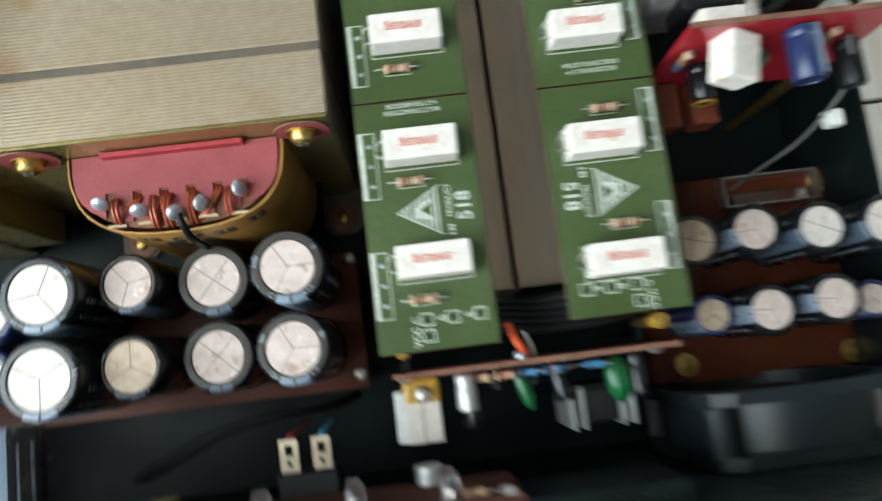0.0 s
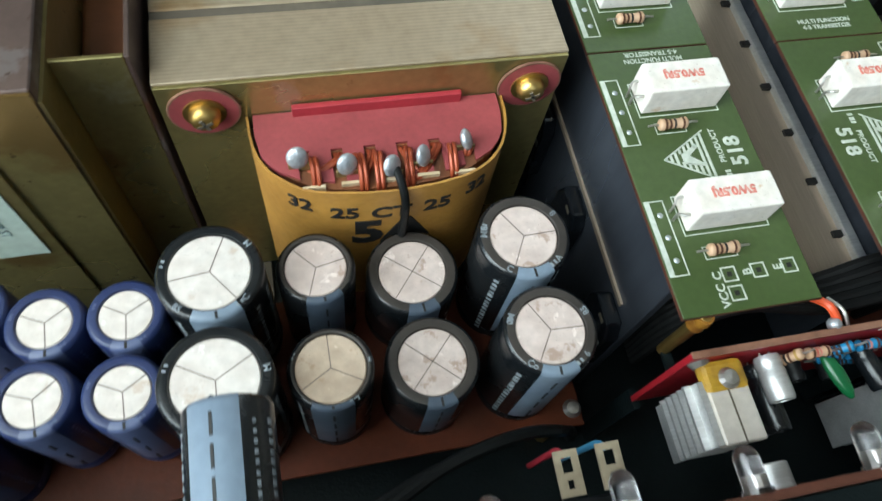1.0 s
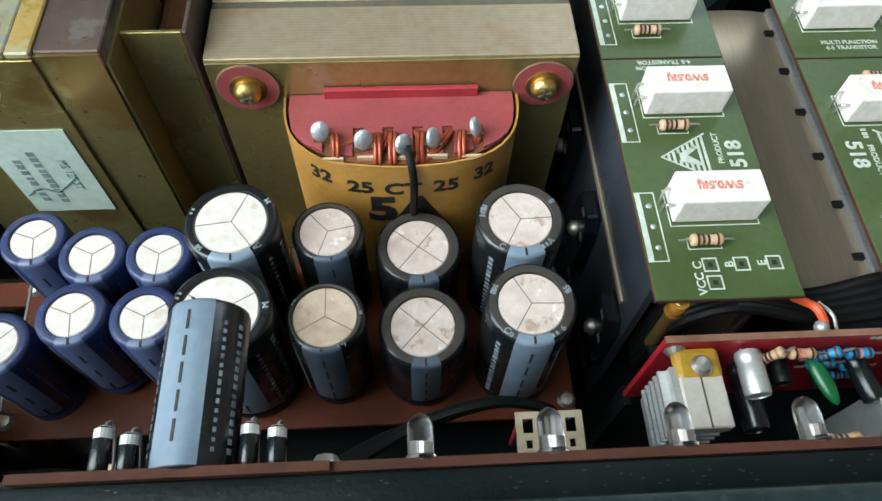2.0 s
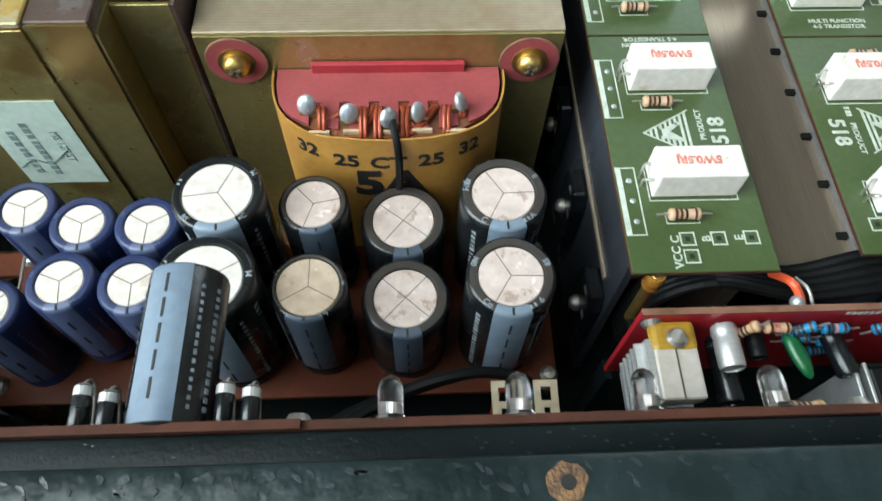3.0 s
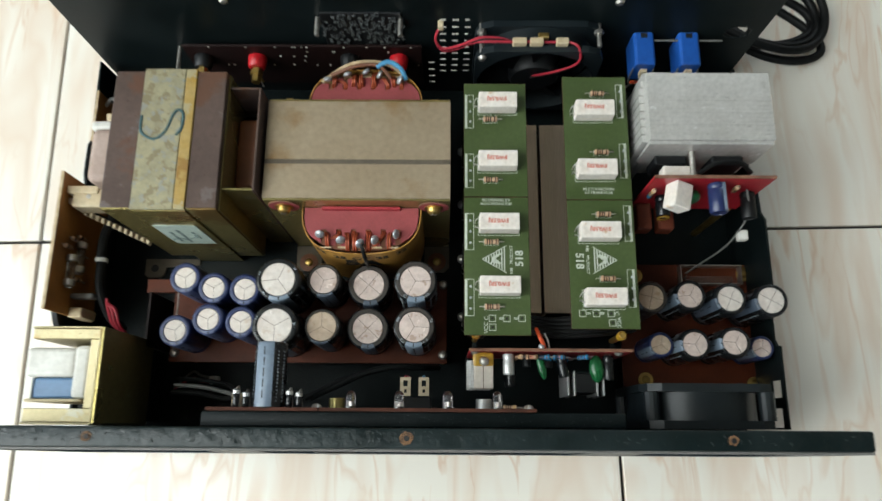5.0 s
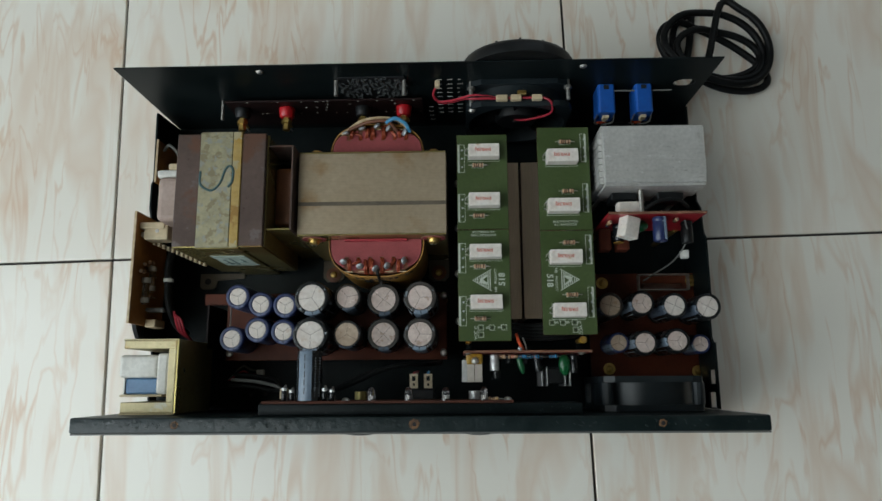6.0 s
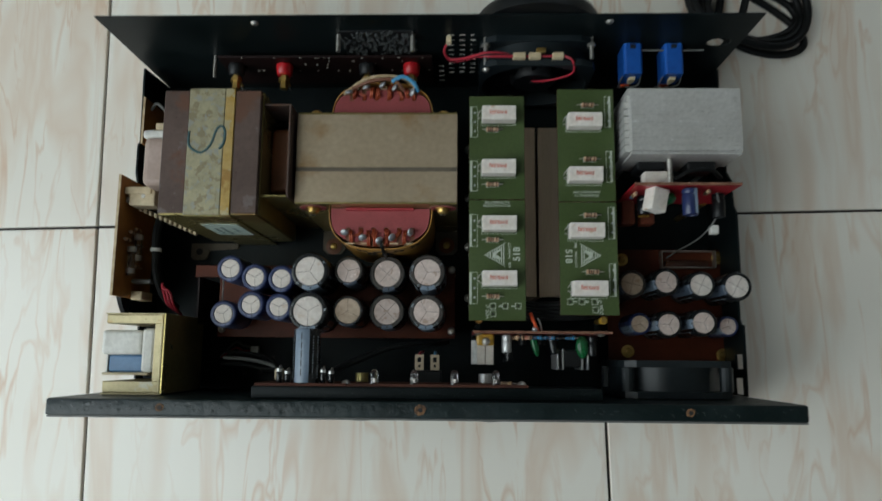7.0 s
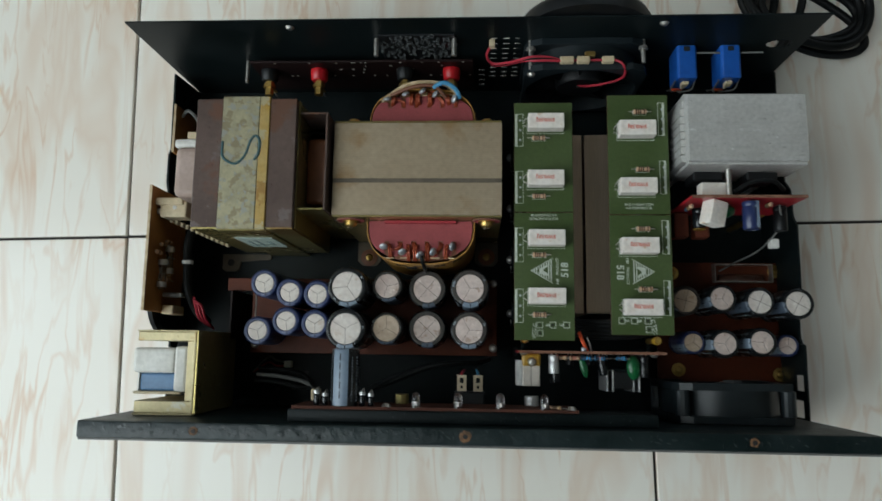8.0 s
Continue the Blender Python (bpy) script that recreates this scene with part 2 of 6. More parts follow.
AMBER_BOARD = surf("amber_circuit_board", (0.42, 0.185, 0.040), (0.28, 0.115, 0.025), 40, 0.3, 0, 0.1, 500, 0.5)
RED_BOARD = surf("red_circuit_board", (0.42, 0.018, 0.030), (0.34, 0.014, 0.022), 26, 0.28, 0, 0.1, 500, 0.4)
BOARD_EDGE = surf("raw_board_edge", (0.085, 0.030, 0.018), (0.055, 0.022, 0.014), 90, 0.7, 0, 0.2, spec=0.2)
CERAMIC = rusty("white_cement", (0.81, 0.755, 0.69), (0.76, 0.685, 0.60), (0.52, 0.36, 0.22), (0.84, 0.82, 0.79), 0.72, 0.64, 0.0, 120)
RES_BODY = surf("tan_resistor_lacquer", (0.60, 0.40, 0.26), (0.52, 0.33, 0.20), 200, 0.4)
RES_BLUE = surf("blue_resistor_lacquer", (0.03, 0.26, 0.50), (0.02, 0.18, 0.38), 200, 0.35)
BAND_BROWN = surf("brown_band", (0.09, 0.030, 0.012), None, 300, 0.4)
BAND_BLACK = surf("black_band", (0.012, 0.01, 0.01), None, 300, 0.4)
BAND_GOLD = surf("gold_band", (0.48, 0.30, 0.08), None, 300, 0.35, 0.3)
TIN = surf("tinned_lead", (0.62, 0.60, 0.56), (0.45, 0.42, 0.38), 300, 0.34, 0.9)
SOLDER = surf("solder_blob", (0.62, 0.64, 0.67), (0.42, 0.44, 0.47), 260, 0.36, 0.7, 0.4, 700, 0.55)
ALU = surf("brushed_aluminium", (0.72, 0.72, 0.71), (0.60, 0.60, 0.595), 34, 0.36, 0.7, 0.10, 420, 0.50, (0.12, 5, 5))
# the tan in this base colour stands in for a warm ceiling reflection
ALU_PLATE = surf("satin_aluminium_plate", (0.70, 0.565, 0.43), (0.60, 0.475, 0.35), 18, 0.24, 0.68, 0.04, 500, 0.36, (6, 0.2, 6))
# aluminium with the shade under the boards put into its dark colour
SHADED_ALU = surf("shaded_aluminium", (0.12, 0.135, 0.165), (0.055, 0.062, 0.078), 24, 0.18, 0.55, 0.05, 300, 0.40, (1, 1, 0.2))
BLACK_GLOSS = surf("glossy_black_moulding", (0.006, 0.008, 0.011), (0.012, 0.014, 0.018), 120, 0.16, 0, 0.05, 500, 0.32)
AMBER_RESIN = surf("amber_resin", (0.30, 0.140, 0.020), (0.20, 0.080, 0.015), 300, 0.2, 0, 0.3)
PALE_EDGE = surf("pale_sawn_board_edge", (0.26, 0.130, 0.085), (0.16, 0.075, 0.048), 120, 0.7, 0, 0.2, spec=0.2)
TAB_METAL = surf("tarnished_spade_metal", (0.58, 0.49, 0.35), (0.44, 0.36, 0.25), 160, 0.38, 0.5, 0.1)
DIRTY_ALU = rusty("dirty_aluminium", (0.74, 0.73, 0.70), (0.64, 0.63, 0.60), (0.40, 0.385, 0.36), (0.78, 0.78, 0.77), 0.38, 0.635, 0.55, 46)
ALU_BEIGE = surf("warm_aluminium_block", (0.66, 0.60, 0.53), (0.56, 0.49, 0.42), 40, 0.5, 0.3, 0.15)
LUG_BRASS = surf("tarnished_lug_brass", (0.34, 0.25, 0.10), (0.24, 0.17, 0.07), 200, 0.34, 0.6)
BRASS = surf("brass", (0.72, 0.50, 0.16), (0.52, 0.34, 0.10), 200, 0.28, 0.95)
COPPER = surf("enamelled_copper_wire", (0.40, 0.080, 0.030), (0.28, 0.052, 0.020), 200, 0.28, 0.35)
PINK_CARD = surf("red_fibre_card", (0.34, 0.062, 0.066), (0.28, 0.048, 0.052), 60, 0.55, 0, 0.06, 700)
RED_CARD = surf("bright_red_fibre_card", (0.40, 0.030, 0.042), (0.33, 0.024, 0.034), 60, 0.5, 0, 0.06, 700)
PAPER = surf("varnished_yellow_paper", (0.50, 0.255, 0.050), (0.38, 0.185, 0.036), 45, 0.42, 0, 0.2, 500)
PAPER_EDGE = surf("torn_paper_edge", (0.66, 0.52, 0.34), (0.46, 0.33, 0.18), 200, 0.8, 0, 0.4)
OLIVE_STEEL = rusty("yellow_passivated_steel", (0.52, 0.425, 0.165), (0.36, 0.305, 0.125), (0.27, 0.165, 0.055), (0.44, 0.39, 0.23), 0.20, 0.60, 0.78, 16)
LAMINATION = lamination_material("steel_lamination_edges", (0.47, 0.375, 0.26), (0.40, 0.31, 0.205), 0.00112, "Y")
# rusty stacks; also the dark tone painted on the shaded channel walls
BROWN_LAM = rusty("rusty_laminations_and_shaded_walls", (0.118, 0.078, 0.064), (0.082, 0.052, 0.042), (0.105, 0.046, 0.025), (0.128, 0.104, 0.095), 0.46, 0.54, 0.35, 26)
SEAM_DARK = surf("dark_seam", (0.17, 0.14, 0.10), (0.12, 0.1, 0.075), 60, 0.6, 0.4)
BAND_STEEL = rusty("blotchy_galvanised_band", (0.40, 0.360, 0.225), (0.31, 0.285, 0.185), (0.20, 0.165, 0.095), (0.25, 0.255, 0.225), 0.40, 0.52, 0.35, 120)
BAND_RUST = rusty("ochre_stained_steel", (0.42, 0.26, 0.05), (0.50, 0.37, 0.15), (0.24, 0.13, 0.03), (0.36, 0.32, 0.2), 0.45, 0.54, 0.35, 50)
FRAME_GOLD = rusty("pale_gold_plated_steel", (0.62, 0.53, 0.31), (0.50, 0.43, 0.25), (0.36, 0.25, 0.10), (0.46, 0.45, 0.36), 0.34, 0.58, 0.45, 30)
BROWN_COIL = surf("brown_coil_wrap", (0.22, 0.075, 0.026), (0.13, 0.045, 0.018), 50, 0.45, 0, 0.2)
LABEL = surf("pale_green_label", (0.56, 0.66, 0.58), (0.46, 0.56, 0.49), 40, 0.35, 0, 0.05)
LABEL_INK = surf("faded_label_ink", (0.20, 0.27, 0.26), None, 300, 0.6)
PEN = surf("blue_green_marker", (0.06, 0.13, 0.14), None, 200, 0.6)
WHITE_NYLON = surf("white_nylon", (0.76, 0.75, 0.70), (0.66, 0.64, 0.58), 40, 0.4, 0, 0.05)
IVORY = surf("ivory_plastic", (0.66, 0.55, 0.36), (0.56, 0.44, 0.27), 60, 0.45, 0, 0.1)
PALE_PINK = surf("pinkish_tape", (0.46, 0.35, 0.30), (0.38, 0.28, 0.23), 40, 0.5, 0, 0.1)
BLUE_TAPE = surf("pale_blue_tape", (0.10, 0.20, 0.36), (0.13, 0.25, 0.43), 60, 0.35, 0, 0.05)
BLUE_BOX = surf("blue_plastic", (0.02, 0.12, 0.50), (0.015, 0.09, 0.40), 40, 0.3, 0, 0.05)
RED_PLASTIC = surf("red_plastic", (0.60, 0.012, 0.020), (0.5, 0.01, 0.016), 60, 0.28)
RED_WIRE = surf("red_wire_insulation", (0.45, 0.03, 0.05), (0.36, 0.02, 0.04), 60, 0.4)
ORANGE_WIRE = surf("orange_red_insulation", (0.75, 0.10, 0.03), None, 60, 0.4)
DULL_ORANGE = surf("dull_orange_plastic", (0.20, 0.040, 0.014), (0.13, 0.028, 0.011), 80, 0.5)
BLUE_WIRE = surf("light_blue_insulation", (0.10, 0.36, 0.62), None, 60, 0.4)
GREY_WIRE = surf("grey_insulation", (0.20, 0.20, 0.19), None, 60, 0.45)
YELLOW_GLUE = surf("yellow_contact_glue", (0.46, 0.27, 0.025), (0.30, 0.16, 0.02), 300, 0.3, 0, 0.3)
GREEN_FILM = surf("green_dipped_capacitor", (0.015, 0.15, 0.045), (0.012, 0.11, 0.035), 100, 0.2)
FOAM = surf("grey_mesh_foam", (0.05, 0.055, 0.055), (0.10, 0.105, 0.105), 700, 0.8, 0, 1.0, 900)
PALE_DOT = surf("daylit_hole", (0.55, 0.52, 0.46), None, 100, 0.8)
SCUFF = surf("rubbed_grey_paint", (0.034, 0.044, 0.048), (0.014, 0.020, 0.023), 300, 0.22, 0, 0.3)
LED_CLEAR = glassy("clear_led_lens", (0.93, 0.90, 0.93), 0.22)

# ---- geometry helpers ----


def part(name, bm, material, parent=None, label="", smooth=0.0, m=None):
    """Links a bmesh as one mesh object under a thing or a part."""
    me = bpy.data.meshes.new(name)
    if smooth:
        for f in bm.faces:
            f.smooth = True
        for e in bm.edges:
            e.smooth = len(e.link_faces) == 2 and e.calc_face_angle(0) < radians(smooth)
    bm.to_mesh(me)
    bm.free()
    me.materials.append(material)
    ob = new(name, me)
    if parent:
        ob.parent = parent
    if m is not None:
        ob.matrix_basis = m
    if label:
        ob["label"] = label
    return ob


def thing(name, label, category, group="", m=None, kind=""):
    ob = new(name)
    ob.empty_display_size = 0.01
    if m is not None:
        ob.matrix_basis = m
    return tagged(ob, label, category, group, kind)


def box(x0, y0, z0, x1, y1, z1, bev=0.0, seg=1, bm=None):
    out = bm or bmesh.new()
    b = bmesh.new()
    bmesh.ops.create_cube(b, size=1.0, matrix=Matrix.Translation(((x0 + x1) / 2, (y0 + y1) / 2, (z0 + z1) / 2)) @ Matrix.Diagonal((x1 - x0, y1 - y0, z1 - z0, 1)))
    if bev:
        bmesh.ops.bevel(b, geom=b.edges[:], offset=bev, segments=seg, affect="EDGES", profile=0.5)
    return join(out, b)


def join(out, b, m=None):
    me = bpy.data.meshes.new("tmp")
    if m is not None:
        b.transform(m)
    b.to_mesh(me)
    b.free()
    out.from_mesh(me)
    bpy.data.meshes.remove(me)
    return out


def lathe(profile, seg=28, m=None, bm=None):
    """Revolves (radius, height) pairs round z; a radius of 0 closes the end."""
    b = bmesh.new()
    rings = []
    for r, z in profile:
        if r <= 0:
            rings.append([b.verts.new((0, 0, z))])
        else:
            rings.append([b.verts.new((r * math.cos(2 * math.pi * i / seg), r * math.sin(2 * math.pi * i / seg), z)) for i in range(seg)])
    for p, q in zip(rings, rings[1:]):
        for i in range(seg):
            j = (i + 1) % seg
            if len(p) == 1 and len(q) > 1:
                b.faces.new((p[0], q[j], q[i]))
            elif len(q) == 1 and len(p) > 1:
                b.faces.new((p[i], p[j], q[0]))
            elif len(p) > 1:
                b.faces.new((p[i], p[j], q[j], q[i]))
    bmesh.ops.recalc_face_normals(b, faces=b.faces[:])
    return join(bm or bmesh.new(), b, m)


def rod(r, length, m=None, seg=12, bev=0.0, bm=None):
    """A closed cylinder from the origin up z, with chamfered ends."""
    c = bev or min(r, length) * 0.08
    return lathe([(0, 0), (r - c, 0), (r, c), (r, length - c), (r - c, length), (0, length)], seg, m, bm)


def prism(points, z0, z1, m=None, bm=None, bev=0.0):
    """A closed outline of (x, y) pulled up from z0 to z1."""
    b = bmesh.new()
    low = [b.verts.new((x, y, z0)) for x, y in points]
    high = [b.verts.new((x, y, z1)) for x, y in points]
    b.faces.new(low[::-1])
    b.faces.new(high)
    for i in range(len(points)):
        j = (i + 1) % len(points)
        b.faces.new((low[i], low[j], high[j], high[i]))
    bmesh.ops.recalc_face_normals(b, faces=b.faces[:])
    if bev:
        bmesh.ops.bevel(b, geom=[e for e in b.edges if e.calc_face_angle(0) > 0.6], offset=bev, segments=1, affect="EDGES")
    return join(bm or bmesh.new(), b, m)


def spline(points, steps=6):
    """Catmull-Rom through the points."""
    p = [Vector(q) for q in points]
    p = [p[0] * 2 - p[1], *p, p[-1] * 2 - p[-2]]
    out = []
    for a, b, c, d in zip(p, p[1:], p[2:], p[3:]):
        for i in range(steps):
            t = i / steps
            out.append(0.5 * (2 * b + (c - a) * t + (2 * a - 5 * b + 4 * c - d) * t * t + (3 * b - a - 3 * c + d) * t ** 3))
    return out + [p[-2]]


def tube(points, r, seg=8, steps=6, bm=None, raw=False):
    """A round wire along a smooth line."""
    line = [Vector(q) for q in points] if raw else spline(points, steps)
    b = bmesh.new()
    rings, side = [], None
    for i, p in enumerate(line):
        d = (line[min(i + 1, len(line) - 1)] - line[max(i - 1, 0)]).normalized()
        side = (side or d.orthogonal())
        side = (side - d * side.dot(d)).normalized()
        up = d.cross(side)
        rings.append([b.verts.new(p + r * (math.cos(2 * math.pi * k / seg) * side + math.sin(2 * math.pi * k / seg) * up)) for k in range(seg)])
    for p, q in zip(rings, rings[1:]):
        for k in range(seg):
            b.faces.new((p[k], p[(k + 1) % seg], q[(k + 1) % seg], q[k]))
    b.faces.new(rings[0][::-1])
    b.faces.new(rings[-1])
    bmesh.ops.recalc_face_normals(b, faces=b.faces[:])
    return join(bm or bmesh.new(), b)


def letters(text, size, m, depth=0.00012, bold=0.0):
    """Text as a bmesh, centred, lying in its own xy plane, then moved by m."""
    cu = bpy.data.curves.new("letters", "FONT")
    cu.body, cu.size, cu.align_x, cu.align_y, cu.extrude, cu.offset, cu.resolution_u = text, size, "CENTER", "CENTER", depth, bold, 3
    ob = bpy.data.objects.new("letters", cu)
    scene.collection.objects.link(ob)
    bpy.context.view_layer.update()
    me = bpy.data.meshes.new_from_object(ob.evaluated_get(bpy.context.evaluated_depsgraph_get()))
    bm = bmesh.new()
    bm.from_mesh(me)
    bpy.data.objects.remove(ob)
    bpy.data.curves.remove(cu)
    bpy.data.meshes.remove(me)
    bm.transform(m)
    return bm


def bars(count, length, height, m, gap=0.35, seed=1):
    """Small bars of uneven length that stand for lettering nobody can read."""
    rnd = random.Random(seed)
    bm = bmesh.new()
    x, step = -length / 2, length / count
    for _ in range(count):
        w = step * (1 - gap) * rnd.uniform(0.7, 1.15)
        box(x, -height / 2, 0, x + w, height / 2, 0.0001, bm=bm)
        x += step
    bm.transform(m)
    return bm


def frame_of(x0, y0, x1, y1, z, w, h=0.00012, bm=None):
    """A flat printed outline."""
    bm = bm or bmesh.new()
    for a in ((x0, y0, x1, y0 + w), (x0, y1 - w, x1, y1), (x0, y0 + w, x0 + w, y1 - w), (x1 - w, y0 + w, x1, y1 - w)):
        box(a[0], a[1], z, a[2], a[3], z + h, bm=bm)
    return bm


FACE_FRONT = pose(0, 0, 0, 90, 0, 0)   # local z towards -y, local y up
FACE_REAR = pose(0, 0, 0, -90, 0, 0)   # local z towards +y
FACE_LEFT = pose(0, 0, 0, 0, -90, 0)   # local z towards -x
FACE_RIGHT = pose(0, 0, 0, 0, 90, 0)   # local z towards +x


def at(x, y, z):
    return Matrix.Translation((x, y, z))

# ---- room ----
ANGLE = radians(1.43)
CORNER = Vector((-0.2700, 0.1358, 0.0))
floor = part("floor", box(-2.0, -1.8, -0.06, 2.4, 2.6, -0.0035), GROUT)
tagged(floor, "cream veined ceramic tile floor with dark joints", "floor", kind="structure")
tagged(part("wall_west", box(-1.40, -1.8, 0, -1.25, -1.00, 2.7), WALL), "pale plastered wall beside an open doorway", "wall", kind="structure")
tagged(part("wall_west_far", box(-1.40, 0.40, 0, -1.25, 2.6, 2.7), WALL), "pale plastered wall beside an open doorway", "wall", kind="structure")
tagged(part("wall_west_lintel", box(-1.40, -1.00, 2.2, -1.25, 0.40, 2.7), WALL), "pale plastered lintel over the doorway", "wall", kind="structure")
tagged(part("wall_east", box(2.4, -1.8, 0, 2.55, 2.6, 2.7), WALL), "pale plastered plain wall", "wall", kind="structure")
for name, y0, y1, xa, xb in (("wall_south", -1.95, -1.8, -0.75, 1.05), ("wall_north", 2.6, 2.75, 0.55, 2.05)):
    w_ = bmesh.new()
    for q in ((-2.0, y0, 0, 2.55, y1, 0.9), (-2.0, y0, 2.3, 2.55, y1, 2.7), (-2.0, y0, 0.9, xa, y1, 2.3), (xb, y0, 0.9, 2.55, y1, 2.3)):
        box(*q, bm=w_)
    tagged(part(name, w_, WALL), "pale plastered wall with a window opening", "wall", kind="structure")
tagged(part("ceiling", box(-2.0, -1.95, 2.7, 2.55, 2.75, 2.8), CEILING), "plain white ceiling", "ceiling", kind="structure")

def pierced_plate(x0, z0, x1, z1, y0, y1, cuts):
    """A plate with rectangular-grid cuts: (x, z, half width, half height) each cut gives an octagonal opening."""
    xs = sorted({x0, x1, *[c[0] - c[2] for c in cuts], *[c[0] + c[2] for c in cuts]})
    zs = sorted({z0, z1, *[c[1] - c[3] for c in cuts], *[c[1] + c[3] for c in cuts]})
    bm = bmesh.new()
    for a, b2 in zip(xs, xs[1:]):
        for c, d in zip(zs, zs[1:]):
            mx, mz = (a + b2) / 2, (c + d) / 2
            if not any(abs(mx - q[0]) < q[2] and abs(mz - q[1]) < q[3] for q in cuts):
                box(a, y0, c, b2, y1, d, bm=bm)
    bmesh.ops.remove_doubles(bm, verts=bm.verts[:], dist=1e-6)
    return bm


# ---- chassis ----
X0, X1, Y0, Y1 = -0.214, 0.214, 0.0095, 0.2520
chassis = thing("amplifier_chassis", "black painted steel amplifier chassis standing open on the tiles", "chassis")
part("bottom_plate", box(X0, Y0, 0.010, X1, Y1, 0.0115, 0.0003), BLACK_STEEL, chassis)
# upright side walls with stepped upper edges and cut-outs
for sx, pts in ((-1, [(0.0100, 0.036), (0.058, 0.036), (0.066, 0.055), (0.160, 0.055), (0.166, 0.0575), (0.186, 0.0575), (0.190, 0.0545), (0.2460, 0.0565), (0.2485, 0.010), (0.0100, 0.010)]),
                (1, [(0.0576, 0.0650), (0.062, 0.062), (0.078, 0.062), (0.083, 0.067), (0.135, 0.067), (0.141, 0.062), (0.160, 0.060), (0.168, 0.052), (0.205, 0.052), (0.212, 0.046), (0.2485, 0.046), (0.2485, 0.010), (0.0576, 0.010)])):
    b = prism(pts, 0, 0.0014)
    b.transform(Matrix(((0, 0, sx, sx * 0.2131), (1, 0, 0, 0), (0, 1, 0, 0), (0, 0, 0, 1))))
    bmesh.ops.recalc_face_normals(b, faces=b.faces[:])
    part("side_wall", b, BLACK_STEEL, chassis)
b = pierced_plate(0.0100, 0.010, 0.0575, 0.0685, 0, 0.0014, [(0.0330, 0.0590, 0.0050, 0.0060), (0.0165, 0.0565, 0.0055, 0.0070)])
b.transform(Matrix(((0, 1, 0, 0.2131), (1, 0, 0, 0), (0, 0, 1, 0), (0, 0, 0, 1))))
bmesh.ops.recalc_face_normals(b, faces=b.faces[:])
part("side_wall", b, BLACK_STEEL, chassis, "slotted front end of the side wall")
for fx in (-0.18, 0.18):
    for fy in (0.03, 0.225):
        part("foot", rod(0.011, 0.0102, at(fx, fy, 0), 20, 0.001), RUBBER, chassis, "black rubber foot")

for hx, hy in ((-0.1350, 0.0300), (-0.1290, 0.0220), (-0.1410, 0.0210), (-0.1200, 0.0330)):
    part("punched_hole", box(hx - 0.0016, hy - 0.0013, 0.0114, hx + 0.0016, hy + 0.0013, 0.0117), INK, chassis, "small punched hole")

# rear panel, a plate of its own with real holes
holes = [(0.1985, 0.0905, 0.0080, 0.0030), (0.1985, 0.0905, 0.0064, 0.0050), (0.1985, 0.0905, 0.0040, 0.0062)]
rear = thing("rear_panel", "black steel rear panel standing upright on the chassis", "panel")
RY0, RY1 = 0.2488, 0.2497


vent = [(0.0155 + 0.0078 * i, 0.1026 - 0.0077 * k, 0.0020, 0.0014) for i in range(3) for k in range(9)] + [(0.0078, 0.0520 - 0.0090 * k, 0.0020, 0.0014) for k in range(4)]
part("plate", pierced_plate(-0.2135, 0.0117, 0.2135, 0.131, RY0, RY1, holes + vent), BLACK_STEEL, rear)
rnd = random.Random(9)
mesh_bm = box(-0.0585, 0.2475, 0.0760, -0.0095, 0.2487, 0.1120, 0.0005)
part("grille_back", mesh_bm, BLACK_PLASTIC, rear)
rings = bmesh.new()
for k in range(15):
    for q in range(10):
        gx, gz = -0.0575 + 0.0034 * k + rnd.uniform(-0.0010, 0.0010), 0.0770 + 0.0037 * q + rnd.uniform(-0.0011, 0.0011)
        if ((gx + 0.034) / 0.0265) ** 2 + ((gz - 0.093) / 0.0200) ** 2 < 1.05 and rnd.random() < 0.85:
            r = rnd.uniform(0.0011, 0.0016)
            lathe([(r * 0.62, 0), (r, 0), (r * 0.95, 0.0007), (r * 0.66, 0.0007), (r * 0.62, 0)], 9, at(gx, 0.2475, gz) @ FACE_FRONT @ pose(0, 0, 0, rnd.uniform(-25, 25), rnd.uniform(-25, 25), 0), rings)
tagged(part("grille", rings, FOAM, rear, "crumpled grey wire mesh grille"), kind="stuff")
for gx in (-0.060, -0.010):
    part("screw", rod(0.0016, 0.012, at(gx, 0.2487, 0.105) @ FACE_FRONT), TIN, rear)
for gx in (-0.155, ):
    part("screw", rod(0.0013, 0.016, at(gx, 0.2487, 0.072) @ FACE_FRONT), TIN, rear)
for gx in (0.118, -0.112):
    part("screw_head", lathe([(0, 0.0016), (0.0018, 0.0012), (0.0028, 0), (0, 0)], 14, at(gx, 0.2487, 0.122) @ FACE_FRONT), TIN, rear)

# ---- front panel ----
front = thing("front_panel", "worn black painted front board with a grey fascia", "panel")
board = box(-0.2168, -0.0003, 0.0040, 0.2186, 0.0094, 0.1405, 0.0013, 2)
part("board", board, BLACK_WOOD, front, smooth=30)
rnd = random.Random(4)
chips = bmesh.new()
